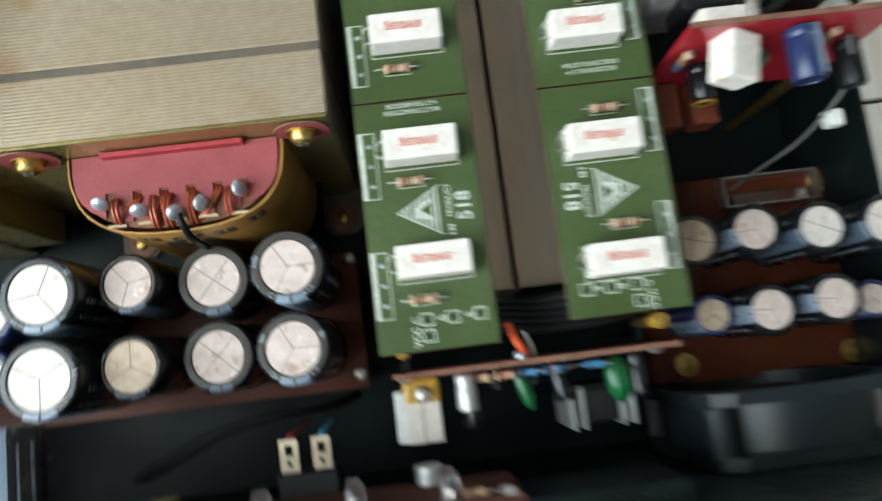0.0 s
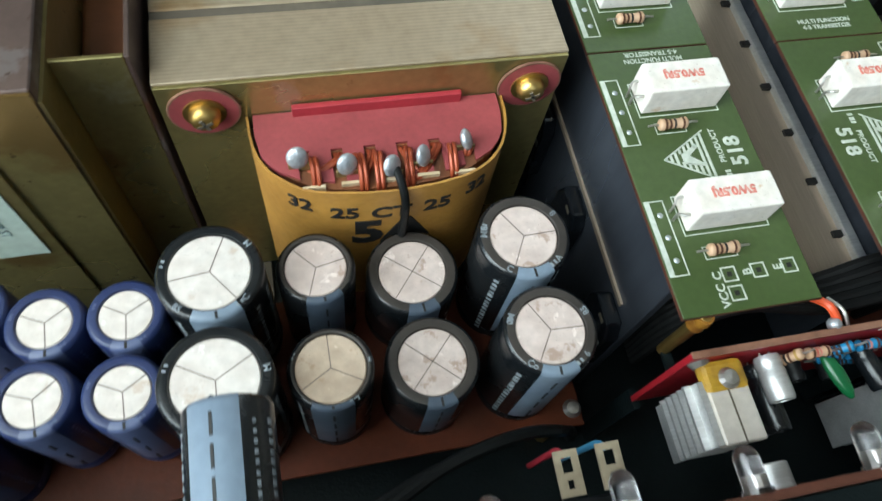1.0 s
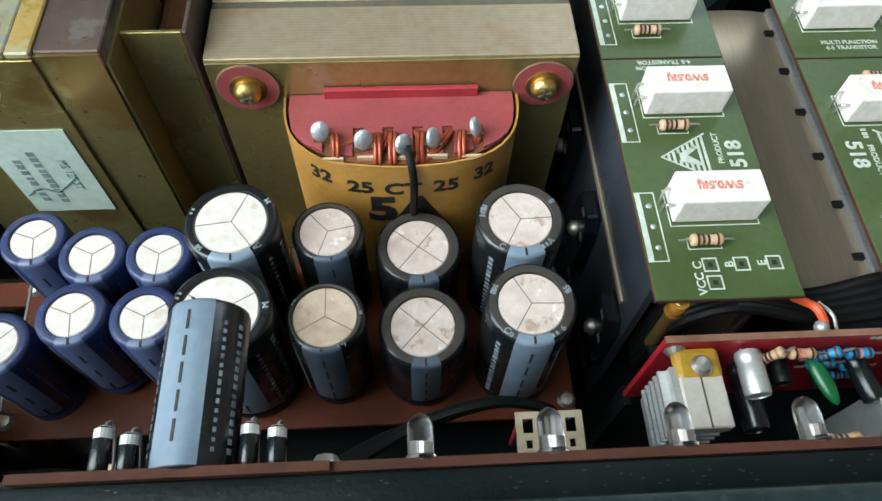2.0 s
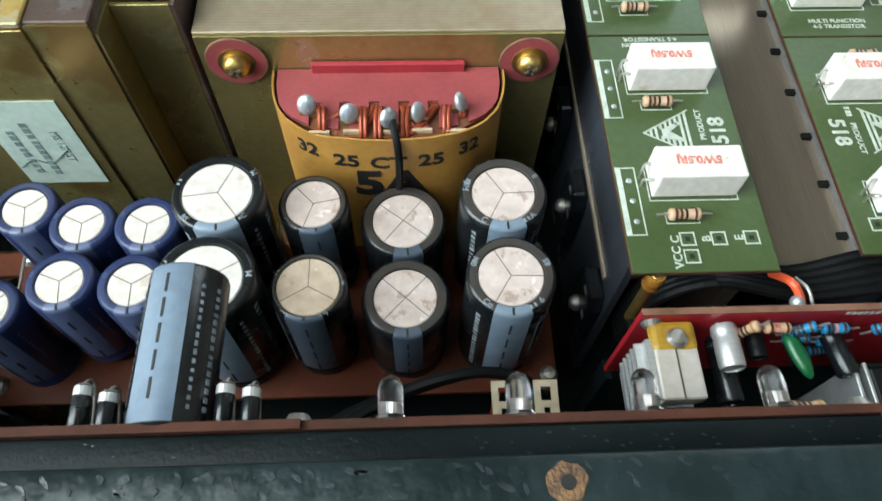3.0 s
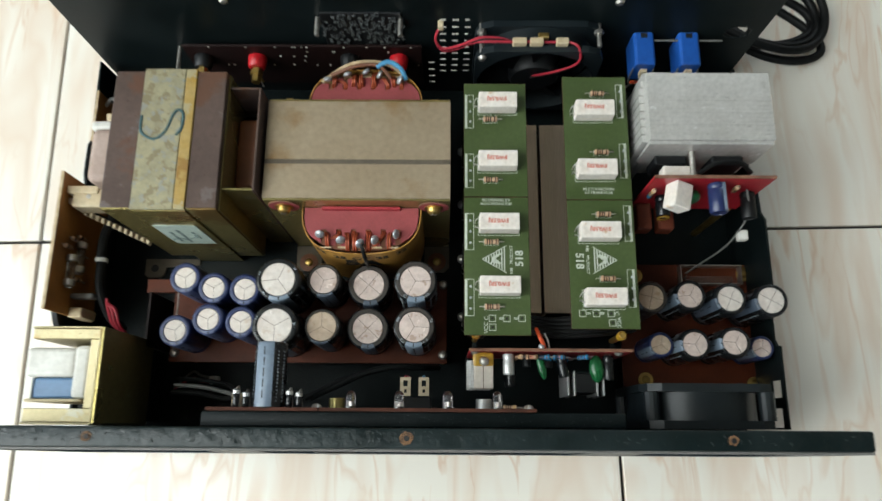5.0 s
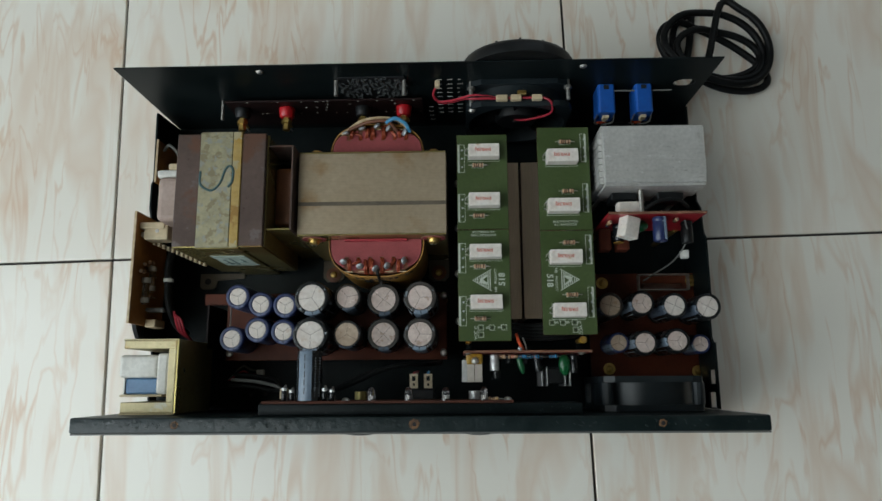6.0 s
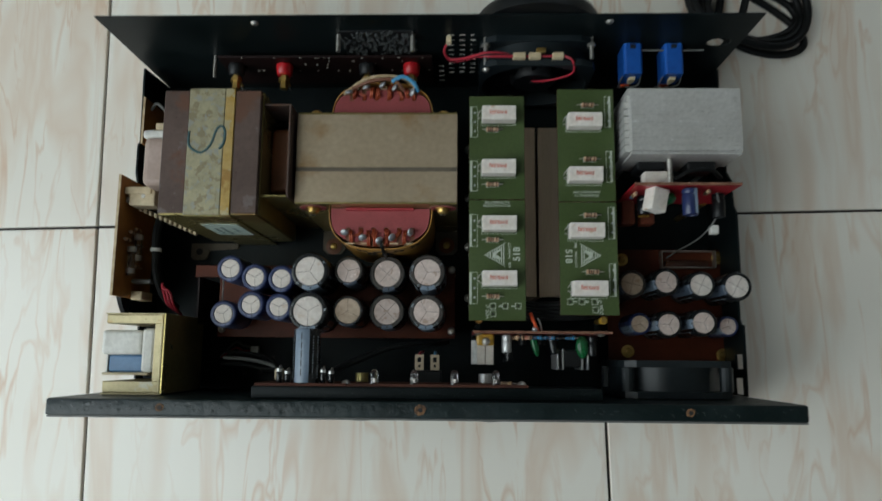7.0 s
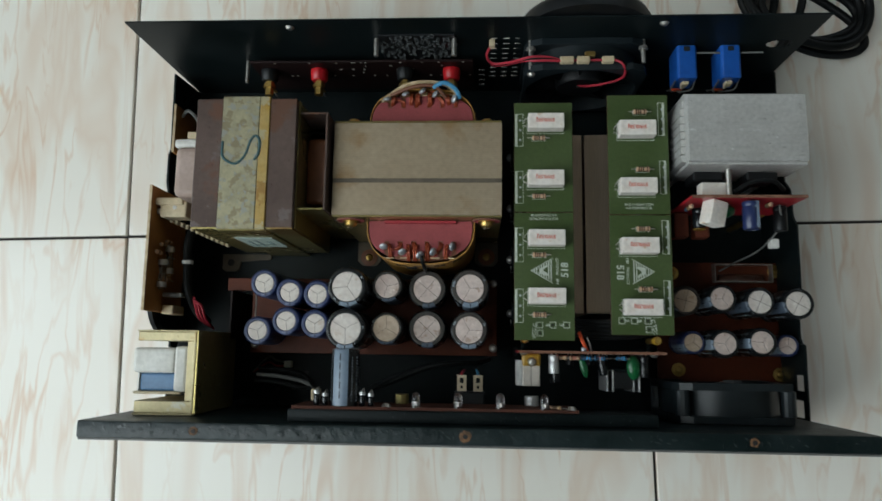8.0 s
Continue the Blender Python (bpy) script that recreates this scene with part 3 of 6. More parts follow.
for _ in range(150):
    # flaked paint along the top edge, thicker left of the middle
    cx = rnd.choice((rnd.uniform(-0.21, 0.0), rnd.uniform(-0.21, 0.21)))
    r = rnd.uniform(0.0005, 0.0019)
    w = rnd.uniform(0.5, 1.3)
    a0 = rnd.uniform(0, 6.28)
    prism([(r * w * math.cos(a0 + k) * rnd.uniform(0.6, 1.1), 0.7 * r * math.sin(a0 + k) * rnd.uniform(0.6, 1.1)) for k in (0, 1.05, 2.1, 3.14, 4.2, 5.25)], 0, rnd.uniform(0.00005, 0.0002), at(cx, rnd.uniform(0.0022, 0.0074), 0.1405), chips)
tagged(part("flaked_paint", chips, BLACK_WOOD, front, "flaking black paint chips"), kind="stuff")
scuffs = bmesh.new()
for _ in range(110):
    cx = rnd.choice((rnd.uniform(-0.215, 0.02), rnd.uniform(-0.215, 0.215)))
    r, a0 = rnd.uniform(0.0004, 0.0011), rnd.uniform(-70, 10)
    pts = [(r * rnd.uniform(1.0, 1.7) * math.cos(k), 0.55 * r * math.sin(k) * rnd.uniform(0.6, 1.2)) for k in (0, 0.8, 1.6, 2.4, 3.14, 3.9, 4.7, 5.5)]
    prism(pts, 0, 0.00012, at(cx, rnd.uniform(0.0028, 0.0078), 0.1405) @ pose(0, 0, 0, 0, 0, a0), scuffs)
for _ in range(70):
    r = rnd.uniform(0.00015, 0.0004)
    pts = [(r * rnd.uniform(1.0, 1.8) * math.cos(k), 0.6 * r * math.sin(k) * rnd.uniform(0.6, 1.2)) for k in (0, 1.05, 2.1, 3.14, 4.2, 5.25)]
    prism(pts, 0, 0.00010, at(rnd.uniform(-0.095, 0.10), rnd.uniform(0.0110, 0.0160), 0.1295), scuffs)
tagged(part("worn_paint", scuffs, SCUFF, front, "rubbed grey scuff marks"), kind="stuff")
for hx in (-0.150, 0.0, 0.1525):
    ring = bmesh.new()
    n = 26
    pts = [((0.0033 + 0.0002 * math.sin(2 * math.pi * 5 * k / n + hx * 90) + 0.00025 * math.sin(2 * math.pi * 2 * k / n)) * math.cos(2 * math.pi * k / n), (0.0031 + 0.00025 * math.cos(2 * math.pi * 7 * k / n + hx * 60)) * math.sin(2 * math.pi * k / n)) for k in range(n)]
    s = 1.0 if hx == 0 else 0.75
    prism([(s * a, s * b2) for a, b2 in pts], 0, 0.0003, at(hx, 0.0047, 0.1405), ring)
    wear = part("screw_hole_wear", ring, RAW_WOOD, front, "bare torn chipboard round a screw hole")
    part("screw_hole", rod(0.0013, 0.0004, at(hx + 0.0002, 0.0046, 0.1406), 9), INK, wear)
# grey fascia with three recessed dark windows
TOP, BOT = 0.1388, 0.006
SLANT = 0.0060 / 0.133


def quad_bar(bm, pts, y0, y1):
    b = bmesh.new()
    f = [b.verts.new((x, y0, z)) for x, z in pts]
    g = [b.verts.new((x, y1, z)) for x, z in pts]
    b.faces.new(f)
    b.faces.new(g[::-1])
    for i in range(len(pts)):
        j = (i + 1) % len(pts)
        b.faces.new((f[i], g[i], g[j], f[j]))
    bmesh.ops.recalc_face_normals(b, faces=b.faces[:])
    join(bm, b)


ZT, ZB = 0.1262, 0.018
bars_ = [[(-0.2164, TOP), (0.2185, TOP), (0.2185, ZT), (-0.2164, ZT)], [(-0.2164, ZB), (0.2185, ZB), (0.2185, BOT), (-0.2164, BOT)]]
for (a, b2), (c, d) in (((-0.2164, -0.2164), (-0.206, -0.206)), ((-0.098, -0.120), (-0.0755, -0.091)), ((0.095, 0.0955), (0.115, 0.133)), ((0.206, 0.206), (0.2185, 0.2185))):
    bars_.append([(a, ZT), (c, ZT), (d, ZB), (b2, ZB)])
for pts in bars_:
    fascia = bmesh.new()
    quad_bar(fascia, pts, -0.0014, -0.0004)
    for v in fascia.verts:
        v.co.y -= (TOP - v.co.z) * SLANT if v.co.y < -0.0009 else 0
    part("fascia_bar", fascia, GREY_FASCIA, front, "matt grey fascia bar")


def on_slant(x, z, lift):
    """A pose on the sloping front: local z points out of it."""
    return at(x, -0.0006 - (TOP - z) * SLANT - lift, z) @ pose(0, 0, 0, math.degrees(SLANT), 0, 0) @ FACE_FRONT


for x0, x1 in ((-0.206, -0.094), (-0.092, 0.098), (0.100, 0.206)):
    w_ = box(x0, -0.0010, 0.0170, x1, -0.00035, 0.1272)
    for v in w_.verts:
        v.co.y -= (TOP - v.co.z) * SLANT if v.co.y < -0.0007 else 0
    part("window", w_, DARK_ACRYLIC, front, "dark glossy panel behind the fascia")
for kx in (-0.0368, 0.0408):
    m = on_slant(kx, 0.1122, 0.0005)
    knob = part("knob", lathe([(0, 0.0), (0.0078, 0.0), (0.0077, 0.0006), (0.0071, 0.0009), (0, 0.0009)], 28, m), BLACK_PLASTIC, front, "flat black rotary dial", 40)
    part("skirt", lathe([(0.0079, 0.0), (0.0110, 0.0), (0.0110, 0.0002), (0.0079, 0.0006)], 32, m), GREY_FASCIA, knob, "silver dial ring")
    part("pointer", box(-0.0010, 0.0000, 0.0008, 0.0010, 0.0066, 0.0011), WHITE_NYLON, knob, "white pointer line", m=m @ pose(0, 0, 0, 0, 0, -55))

# inner bracket bar behind the front board, carrying the indicator board
bracket = thing("inner_bracket", "black painted bracket bar behind the front board", "bracket")
part("bar", box(-0.1010, 0.0096, 0.1005, 0.1060, 0.0169, 0.1295, 0.0009, 2), BLACK_STEEL, bracket, smooth=30)
part("riser", box(-0.1010, 0.0096, 0.0116, 0.1060, 0.0106, 0.1010), BLACK_STEEL, bracket)

# ---- capacitors ----


def capacitor(name, label, d, h, sleeve, top, stripe, score, group, m, turn=0.0, top_ratio=0.78, marks=3, dashes=4, half=0.5, vent=0.0, rim=None, groove=0.0009, lettered=()):
    """An electrolytic can: shrink sleeve with rolled edge, bare top with scored vent, polarity stripe with dashes."""
    r = d / 2
    c = thing(name, label, "capacitor", group, m @ pose(0, 0, 0, 0, 0, turn))
    rt = r * top_ratio
    part("sleeve", lathe([(0, 0), (r - 0.0012, 0), (r, 0.001), (r, 0.0038), (r - groove, 0.0048), (r, 0.0058), (r, h - 0.0012), (r - 0.0003, h - 0.0004), (r - 0.0009, h - 0.00004), (r - 0.0012, h - 0.0010), (0, h - 0.0010)], 40), sleeve, c, smooth=50)
    part("rolled_rim", lathe([(r - 0.0009, h - 0.00006), (r - 0.0012, h), (rt + 0.0003, h - 0.00006), (rt, h - 0.0005), (rt, h - 0.0009), (r - 0.0010, h - 0.0009), (r - 0.0009, h - 0.00006)], 40), rim or sleeve, c, "", 40)
    lid = part("top", lathe([(0, h - 0.0004), (rt - 0.0004, h - 0.0004), (rt - 0.0001, h - 0.0007), (rt - 0.0001, h - 0.00095), (0, h - 0.00095)], 36), top, c, "bare aluminium top with scored vent lines")
    grooves = bmesh.new()
    for k in range(score):
        g = box(0, -0.00013, h - 0.0005, rt * 0.97, 0.00013, h - 0.00034)
        join(grooves, g, pose(0, 0, 0, 0, 0, 360 / score * k + (45 if score == 4 else vent)))
    part("vent_score", grooves, SCORE, lid)
    # stripe: a curved strip down the side that laps over the rolled edge; the front of the can is -y
    b = bmesh.new()
    n, rows = 8, [(r + 0.00008, 0.0062 if groove > 0.0005 else 0.0012), (r + 0.00008, h - 0.0012), (r - 0.00022, h - 0.0003), (r - 0.0009, h + 0.00008), (rt + 0.0004, h + 0.00008)]
    grid = [[b.verts.new((q * math.sin(half * (2 * i / n - 1)), -q * math.cos(half * (2 * i / n - 1)), z)) for i in range(n + 1)] for q, z in rows]
    for p, q in zip(grid, grid[1:]):
        for i in range(n):
            b.faces.new((p[i], p[i + 1], q[i + 1], q[i]))
    strip = part("stripe", b, stripe, c, "pale polarity stripe with dashes", 60)
    b = bmesh.new()
    for k in range(dashes):
        z = h * (0.16 + 0.8 * k / dashes)
        box(-0.00027, -r - 0.0002, z, 0.00027, -r + 0.0002, z + h * 0.12, bm=b)
    box(-0.0003, -r + 0.0004, h, 0.0003, -rt - 0.0006, h + 0.00016, bm=b)
    part("dash", b, INK, strip)
    # print that cannot be read: bars round the side and on the rolled edge
    b = bmesh.new()
    for col, ang in enumerate((-half - 0.35, half + 0.30, half + 0.75)[:marks]):
        bm2 = bars(15, h * 0.78, d * (0.062 if col != 1 else 0.04), pose(0, 0, 0, 0, 0, 90), 0.42, col + 3)
        bm2.transform(Matrix(((1, 0, 0, 0), (0, 0, 1, 0), (0, 1, 0, 0), (0, 0, 0, 1))))
        bm2.transform(at(0, -r - 0.00012, h * 0.5))
        for v in bm2.verts:
            q = -v.co.y
            v.co.x, v.co.y = q * math.sin(v.co.x / r), -q * math.cos(v.co.x / r)
        join(b, bm2, pose(0, 0, 0, 0, 0, math.degrees(ang)))
    for ang in (64, 71, 207, 214):
        join(b, box(-0.00030, rt + 0.0009, h, 0.00030, min(r - 0.0011, rt + 0.0026), h + 0.0001), pose(0, 0, 0, 0, 0, ang))
    for text, ang in lettered:
        join(b, letters(text, min(0.0030, (r - rt) * 0.75), pose(0, 0, 0, 0, 0, ang) @ at(0, -(r + rt) / 2, h), 0.00008, 0.00004))
    if marks:
        part("print", b, PRINT_PALE if sleeve is not CAP_BLUE else CAP_STRIPE_DIM, c, "worn pale printed marks")
    else:
        b.free()
    for lx in (-0.004, 0.004):
        part("lead", rod(0.0007, 0.006, at(lx, 0, -0.0055), 8), TIN, c)
    return c


PCB_Z = 0.0510
BANK = "capacitor bank of the power supply"
for x, y, zt, d, turn, sleeve, top, score, tag, vent, ratio, rim_, stripe_, half_, marks_, lettered_ in (
        (-0.0752, 0.0891, 0.0985, 0.0246, 5, CAP_BLACK, CAP_TOP_WHITE, 3, "large glossy black capacitor with a clean white top", 62, 0.77, CAP_BLACK, CAP_STRIPE, 0.50, 3, (("M", 118), ("C", 40), ("85", -48))),
        (-0.0752, 0.0630, 0.0995, 0.0250, 0, CAP_BLACK, CAP_TOP_WHITE, 3, "large glossy black capacitor with a scratched white top", 30, 0.77, CAP_BLACK, CAP_STRIPE, 0.46, 3, (("M", 95),)),
        (-0.0512, 0.0905, 0.0900, 0.0196, 8, CAP_BLACK, CAP_TOP, 3, "medium brown-black capacitor with a dusty top", 4, 0.79, CAP_RIM, CAP_STRIPE_SHADE, 0.50, 0, (("M", 55),)),
        (-0.0508, 0.0638, 0.0923, 0.0200, -4, CAP_BLACK, CAP_TOP_TAN, 3, "medium brown-black capacitor with a tanned top", 94, 0.83, CAP_RIM, CAP_STRIPE_SHADE, 0.52, 1, (("M", 98), ("y", 38))),
        (-0.0264, 0.0896, 0.0816, 0.0246, 6, CAP_BLACK, CAP_TOP, 4, "brown-black capacitor with a cross-scored dirty top", 0, 0.73, CAP_RIM, CAP_STRIPE_SHADE, 0.36, 0, ()),
        (-0.0260, 0.0640, 0.0837, 0.0238, 2, CAP_BLACK, CAP_TOP, 4, "brown-black capacitor with a cross-scored stained top", 0, 0.73, CAP_RIM, CAP_STRIPE_SHADE, 0.34, 0, ()),
        (0.0012, 0.0890, 0.0958, 0.0240, 2, CAP_BLACK, CAP_TOP, 3, "large black capacitor with a worn pinkish top", 0, 0.73, CAP_RIM, CAP_STRIPE, 0.44, 3, (("BM", -105), ("8", 118), ("A", 42), ("C", -36))),
        (0.0010, 0.0632, 0.0972, 0.0230, -2, CAP_BLACK, CAP_TOP, 3, "large black capacitor with a scuffed pinkish top", 0, 0.74, CAP_RIM, CAP_STRIPE, 0.44, 3, (("M0", -112), ("85", 112), ("6", 46), ("Co", -38)))):
    capacitor("capacitor", tag, d, zt - PCB_Z, sleeve, top, stripe_, score, BANK, at(x, y, PCB_Z), turn, ratio, marks_, half=half_, vent=vent, rim=rim_, lettered=lettered_)
blue = None
for x, y, zt, turn in ((-0.1306, 0.0917, 0.0888, 10), (-0.1138, 0.0860, 0.0892, 4), (-0.0958, 0.0850, 0.0900, 0), (-0.1340, 0.0616, 0.0878, 15), (-0.1150, 0.0677, 0.0908, 8), (-0.0963, 0.0662, 0.0912, 3)):
    m = at(x, y, PCB_Z + (zt - 0.0886)) @ pose(0, 0, 0, 0, 0, turn)
    if blue is None:
        blue = capacitor("capacitor", "blue sleeved capacitor with a white scored top", 0.0178, 0.0376, CAP_BLUE, CAP_TOP_WHITE, CAP_STRIPE_DIM, 3, BANK, m, 0, 0.70, 2, 3, 0.42, 30)
    else:
        copy_thing(blue, m)
supply = thing("power_supply_board", "red-brown circuit board under the capacitor bank", "circuit board")
part("board", box(-0.1500, 0.0474, 0.0494, 0.0190, 0.0985, PCB_Z, 0.0002), BROWN_BOARD, supply)
part("side_board", box(-0.1680, 0.0900, 0.0494, -0.1501, 0.0985, PCB_Z, 0.0002), BROWN_BOARD, supply)
for x, y in ((-0.1470, 0.0530), (-0.1480, 0.0960), (0.0165, 0.0525), (0.0165, 0.0960)):
    post = part("standoff", rod(0.0025, 0.0380, at(x, y, 0.0115), 8), BRASS, supply)
    part("screw", lathe([(0, 0.0018), (0.0018, 0.0014), (0.0028, 0), (0, 0)], 14, at(x, y, PCB_Z)), TIN, supply)
part("upright_board", box(-0.1640, 0.0560, 0.0116, -0.1626, 0.0895, 0.0560, 0.0002), DARK_BOARD, supply, "dark maroon upright board")
part("wire", tube([(-0.1450, 0.0955, 0.051), (-0.1455, 0.0945, 0.058), (-0.1452, 0.0800, 0.0575), (-0.1455, 0.0560, 0.058), (-0.1450, 0.0550, 0.051)], 0.0005, 6), TIN, supply, "bare tinned jumper wire")

# second bank on the other side
RPCB = 0.0330
second = thing("second_supply_board", "red-brown circuit board with brass-ringed screw holes", "circuit board")
part("board", box(0.1300, 0.0320, RPCB - 0.0016, 0.2185, 0.1140, RPCB, 0.0002), BROWN_BOARD, second)
for x, y in ((0.1415, 0.1065), (0.2115, 0.1080), (0.1440, 0.0397), (0.2118, 0.0374)):
    part("standoff", rod(0.003, 0.0199, at(x, y, 0.0115), 8), BRASS, second)
    part("ring", lathe([(0.0026, 0.0), (0.0046, 0.0), (0.0046, 0.0005), (0.0026, 0.0007)], 20, at(x, y, RPCB)), BRASS, second, "worn brass ring")
    part("screw", lathe([(0, 0.0018), (0.0018, 0.0014), (0.0027, 0), (0, 0)], 14, at(x, y, RPCB + 0.0003)), BRASS, second)
bridge = part("fuse_clip", frame_of(0.1690, 0.1000, 0.2080, 0.1125, RPCB, 0.0005, 0.007), TIN, second, "thin tinned wire frame")
part("fuse", rod(0.0026, 0.030, at(0.1720, 0.1030, RPCB + 0.004) @ FACE_RIGHT, 14), glassy("fuse_glass", (0.9, 0.92, 0.9), 0.1), second, "clear glass fuse")
BANK2 = "second capacitor bank"
for x, y, zt, d, turn, sleeve, top, score, tag in (
        (0.1376, 0.0840, 0.0785, 0.0188, -60, CAP_BROWN, CAP_TOP_TAN, 4, "dark capacitor with a tanned cross-scored top"),
        (0.1612, 0.0857, 0.0757, 0.0184, -75, CAP_BLACK, CAP_TOP, 3, "black capacitor with a dull grey top"),
        (0.1842, 0.0837, 0.0767, 0.0188, -70, CAP_BLACK, CAP_TOP_WHITE, 4, "black capacitor with a cross-scored grey top"),
        (0.2074, 0.0828, 0.0775, 0.0196, -75, CAP_BLACK, CAP_TOP_WHITE, 4, "black capacitor with a pale grey top"),
        (0.1451, 0.0579, 0.0662, 0.0150, -60, CAP_BLUE, CAP_TOP_TAN, 3, "small blue capacitor with a tanned top"),
        (0.1618, 0.0572, 0.0757, 0.0180, -85, CAP_BLACK, CAP_TOP, 3, "black capacitor with a pale stripe and grey top"),
        (0.1847, 0.0584, 0.0760, 0.0180, -85, CAP_BLACK, CAP_TOP, 3, "black capacitor with a pale stripe and dusty top"),
        (0.2049, 0.0567, 0.0648, 0.0142, -60, CAP_BLUE, CAP_TOP, 3, "small blue capacitor with a dull top")):
    capacitor("capacitor", tag, d, zt - RPCB, sleeve, top, CAP_STRIPE_SHADE if d > 0.0185 else CAP_STRIPE, score, BANK2, at(x, y, RPCB), turn, 0.78, 2, 3, 0.36, 20, CAP_RIM if sleeve is CAP_BROWN else None)

# ---- transistor boards ----


def small_resistor(parent, x, y, z, m0=None, body=RES_BODY, bands=(BAND_BROWN, BAND_BLACK, BAND_BROWN, BAND_GOLD), length=0.0066, r=0.00125, name="resistor"):
    """A banded axial resistor along x on bent leads, its board face at z."""
    m = (m0 or Matrix.Identity(4)) @ at(x, y, z)
    L = length / 2
    prof = [(0, -L), (r * 0.8, -L), (r * 1.12, -L + 0.0004), (r * 1.12, -L + 0.0013), (r * 0.92, -L + 0.0019), (r * 0.92, L - 0.0019), (r * 1.12, L - 0.0013), (r * 1.12, L - 0.0004), (r * 0.8, L), (0, L)]
    lie = m @ at(0, 0, 0.0017) @ FACE_RIGHT
    ob = part(name, lathe(prof, 14), body, parent, smooth=50, m=lie)
    for k, bm_ in zip((-0.62, -0.27, 0.05, 0.62), bands):
        rr = r * (1.13 if abs(k) > 0.5 else 0.94)
        part("band", lathe([(rr, k * L - 0.0003), (rr + 0.00005, k * L - 0.0003), (rr + 0.00005, k * L + 0.0003), (rr, k * L + 0.0003)], 14), bm_, ob)
    part("lead", tube([(0, 0, -L - 0.0030), (-0.0002, 0, -L - 0.0012), (0, 0, -L)], 0.0003, 6, 3), TIN, ob)
    part("lead", tube([(0, 0, L), (-0.0002, 0, L + 0.0012), (0, 0, L + 0.0030)], 0.0003, 6, 3), TIN, ob)
    return ob


def cement_resistor(parent, x, y, z, turned):
    """A white cement block with red print and bent leads at one end."""
    m = at(x, y, z) @ pose(0, 0, 0, 0, 0, 180 if turned else 0)
    bm = box(-0.0108, -0.0047, 0.0006, 0.0108, 0.0047, 0.0096, 0.0005, 2)
    ob = part("cement_resistor", bm, CERAMIC, parent, "chalky white cement resistor with red print", m=m)
    part("print", letters("5W0.5RJ", 0.0031, at(-0.0006, 0.0003, 0.0097) @ pose(0, 0, 0, 0, 0, 180), 0.00012, 0.00010), RED_INK, ob, "red printed rating")
    for dy in (-0.0012, 0.0012):
        part("lead", tube([(-0.0100 , dy * 2, 0.0050), (-0.0122, dy * 2, 0.0052), (-0.0130, dy, 0.0035), (-0.0128, dy, 0.0002)], 0.00035, 6, 3), TIN, ob)
    return ob


BT = 0.1080


def transistor_board(label, x0, y0, x1, y1, side, cement, small, outlines, front_end):
    """A green board; side is -1 where its long outlines run along the lower x edge."""
    b = thing("transistor_board", label, "circuit board", "transistor boards")
    part("board", box(x0, y0, BT - 0.0015, x1, y1, BT - 0.00006, 0.00015), GREEN_BOARD, b)
    part("rim", box(x0 - 0.00012, y0 - 0.00012, BT - 0.0013, x1 + 0.00012, y1 + 0.00012, BT - 0.0003), BOARD_EDGE, b, "raw brown board edge")
    for q in outlines:
        silk = frame_of(*q, BT - 0.00006, 0.00030)
        fill = (q[0], q[0] + 0.0014) if side < 0 else (q[2] - 0.0013, q[2])
        box(fill[0], q[1], BT - 0.00006, fill[1], q[3], BT + 0.00007, bm=silk)
        part("transistor_outline", silk, SILK, b, "white silkscreen outline")
    for x, y in cement:
        part("resistor_outline", frame_of(x - 0.0113, y - 0.0058, x + 0.0113, y + 0.0052, BT - 0.00006, 0.00025), SILK, b, "white silkscreen outline")
    for x, y in small:
        part("resistor_outline", frame_of(x - 0.0042, y - 0.0017, x + 0.0042, y + 0.0017, BT - 0.00006, 0.00022), SILK, b, "white silkscreen outline")
    for q in outlines:
        for k in (0.2, 0.5, 0.8):
            part("solder_pin", lathe([(0, 0.0004), (0.0005, 0.0003), (0.0008, 0), (0, 0)], 8, at((q[0] + q[2]) / 2 + 0.0006, q[1] + k * (q[3] - q[1]), BT - 0.00006)), SOLDER, b)
    for x, y in cement:
        cement_resistor(b, x, y, BT - 0.0006, side > 0 and False)
    for x, y in small:
        small_resistor(b, x, y, BT, bands=(BAND_BROWN, BAND_BROWN, BAND_BLACK, BAND_BROWN), length=0.0078, r=0.00138)
    if front_end:
        pads = bmesh.new()
        dark = bmesh.new()
        for text, x, y, tx, ty, rot in front_end:
            frame_of(x - 0.0019, y - 0.0019, x + 0.0019, y + 0.0019, BT - 0.00006, 0.00035, bm=pads)
            box(x - 0.0006, y - 0.0006, BT - 0.00006, x + 0.0006, y + 0.0006, BT + 0.00003, bm=dark)
            join(pads, letters(text, 0.0030, at(tx, ty, BT) @ pose(0, 0, 0, 0, 0, rot), 0.00006, 0.00005))
        part("pad_print", pads, SILK, b, "white printed pads and letters")
        part("pad_hole", dark, INK, b)
    return b


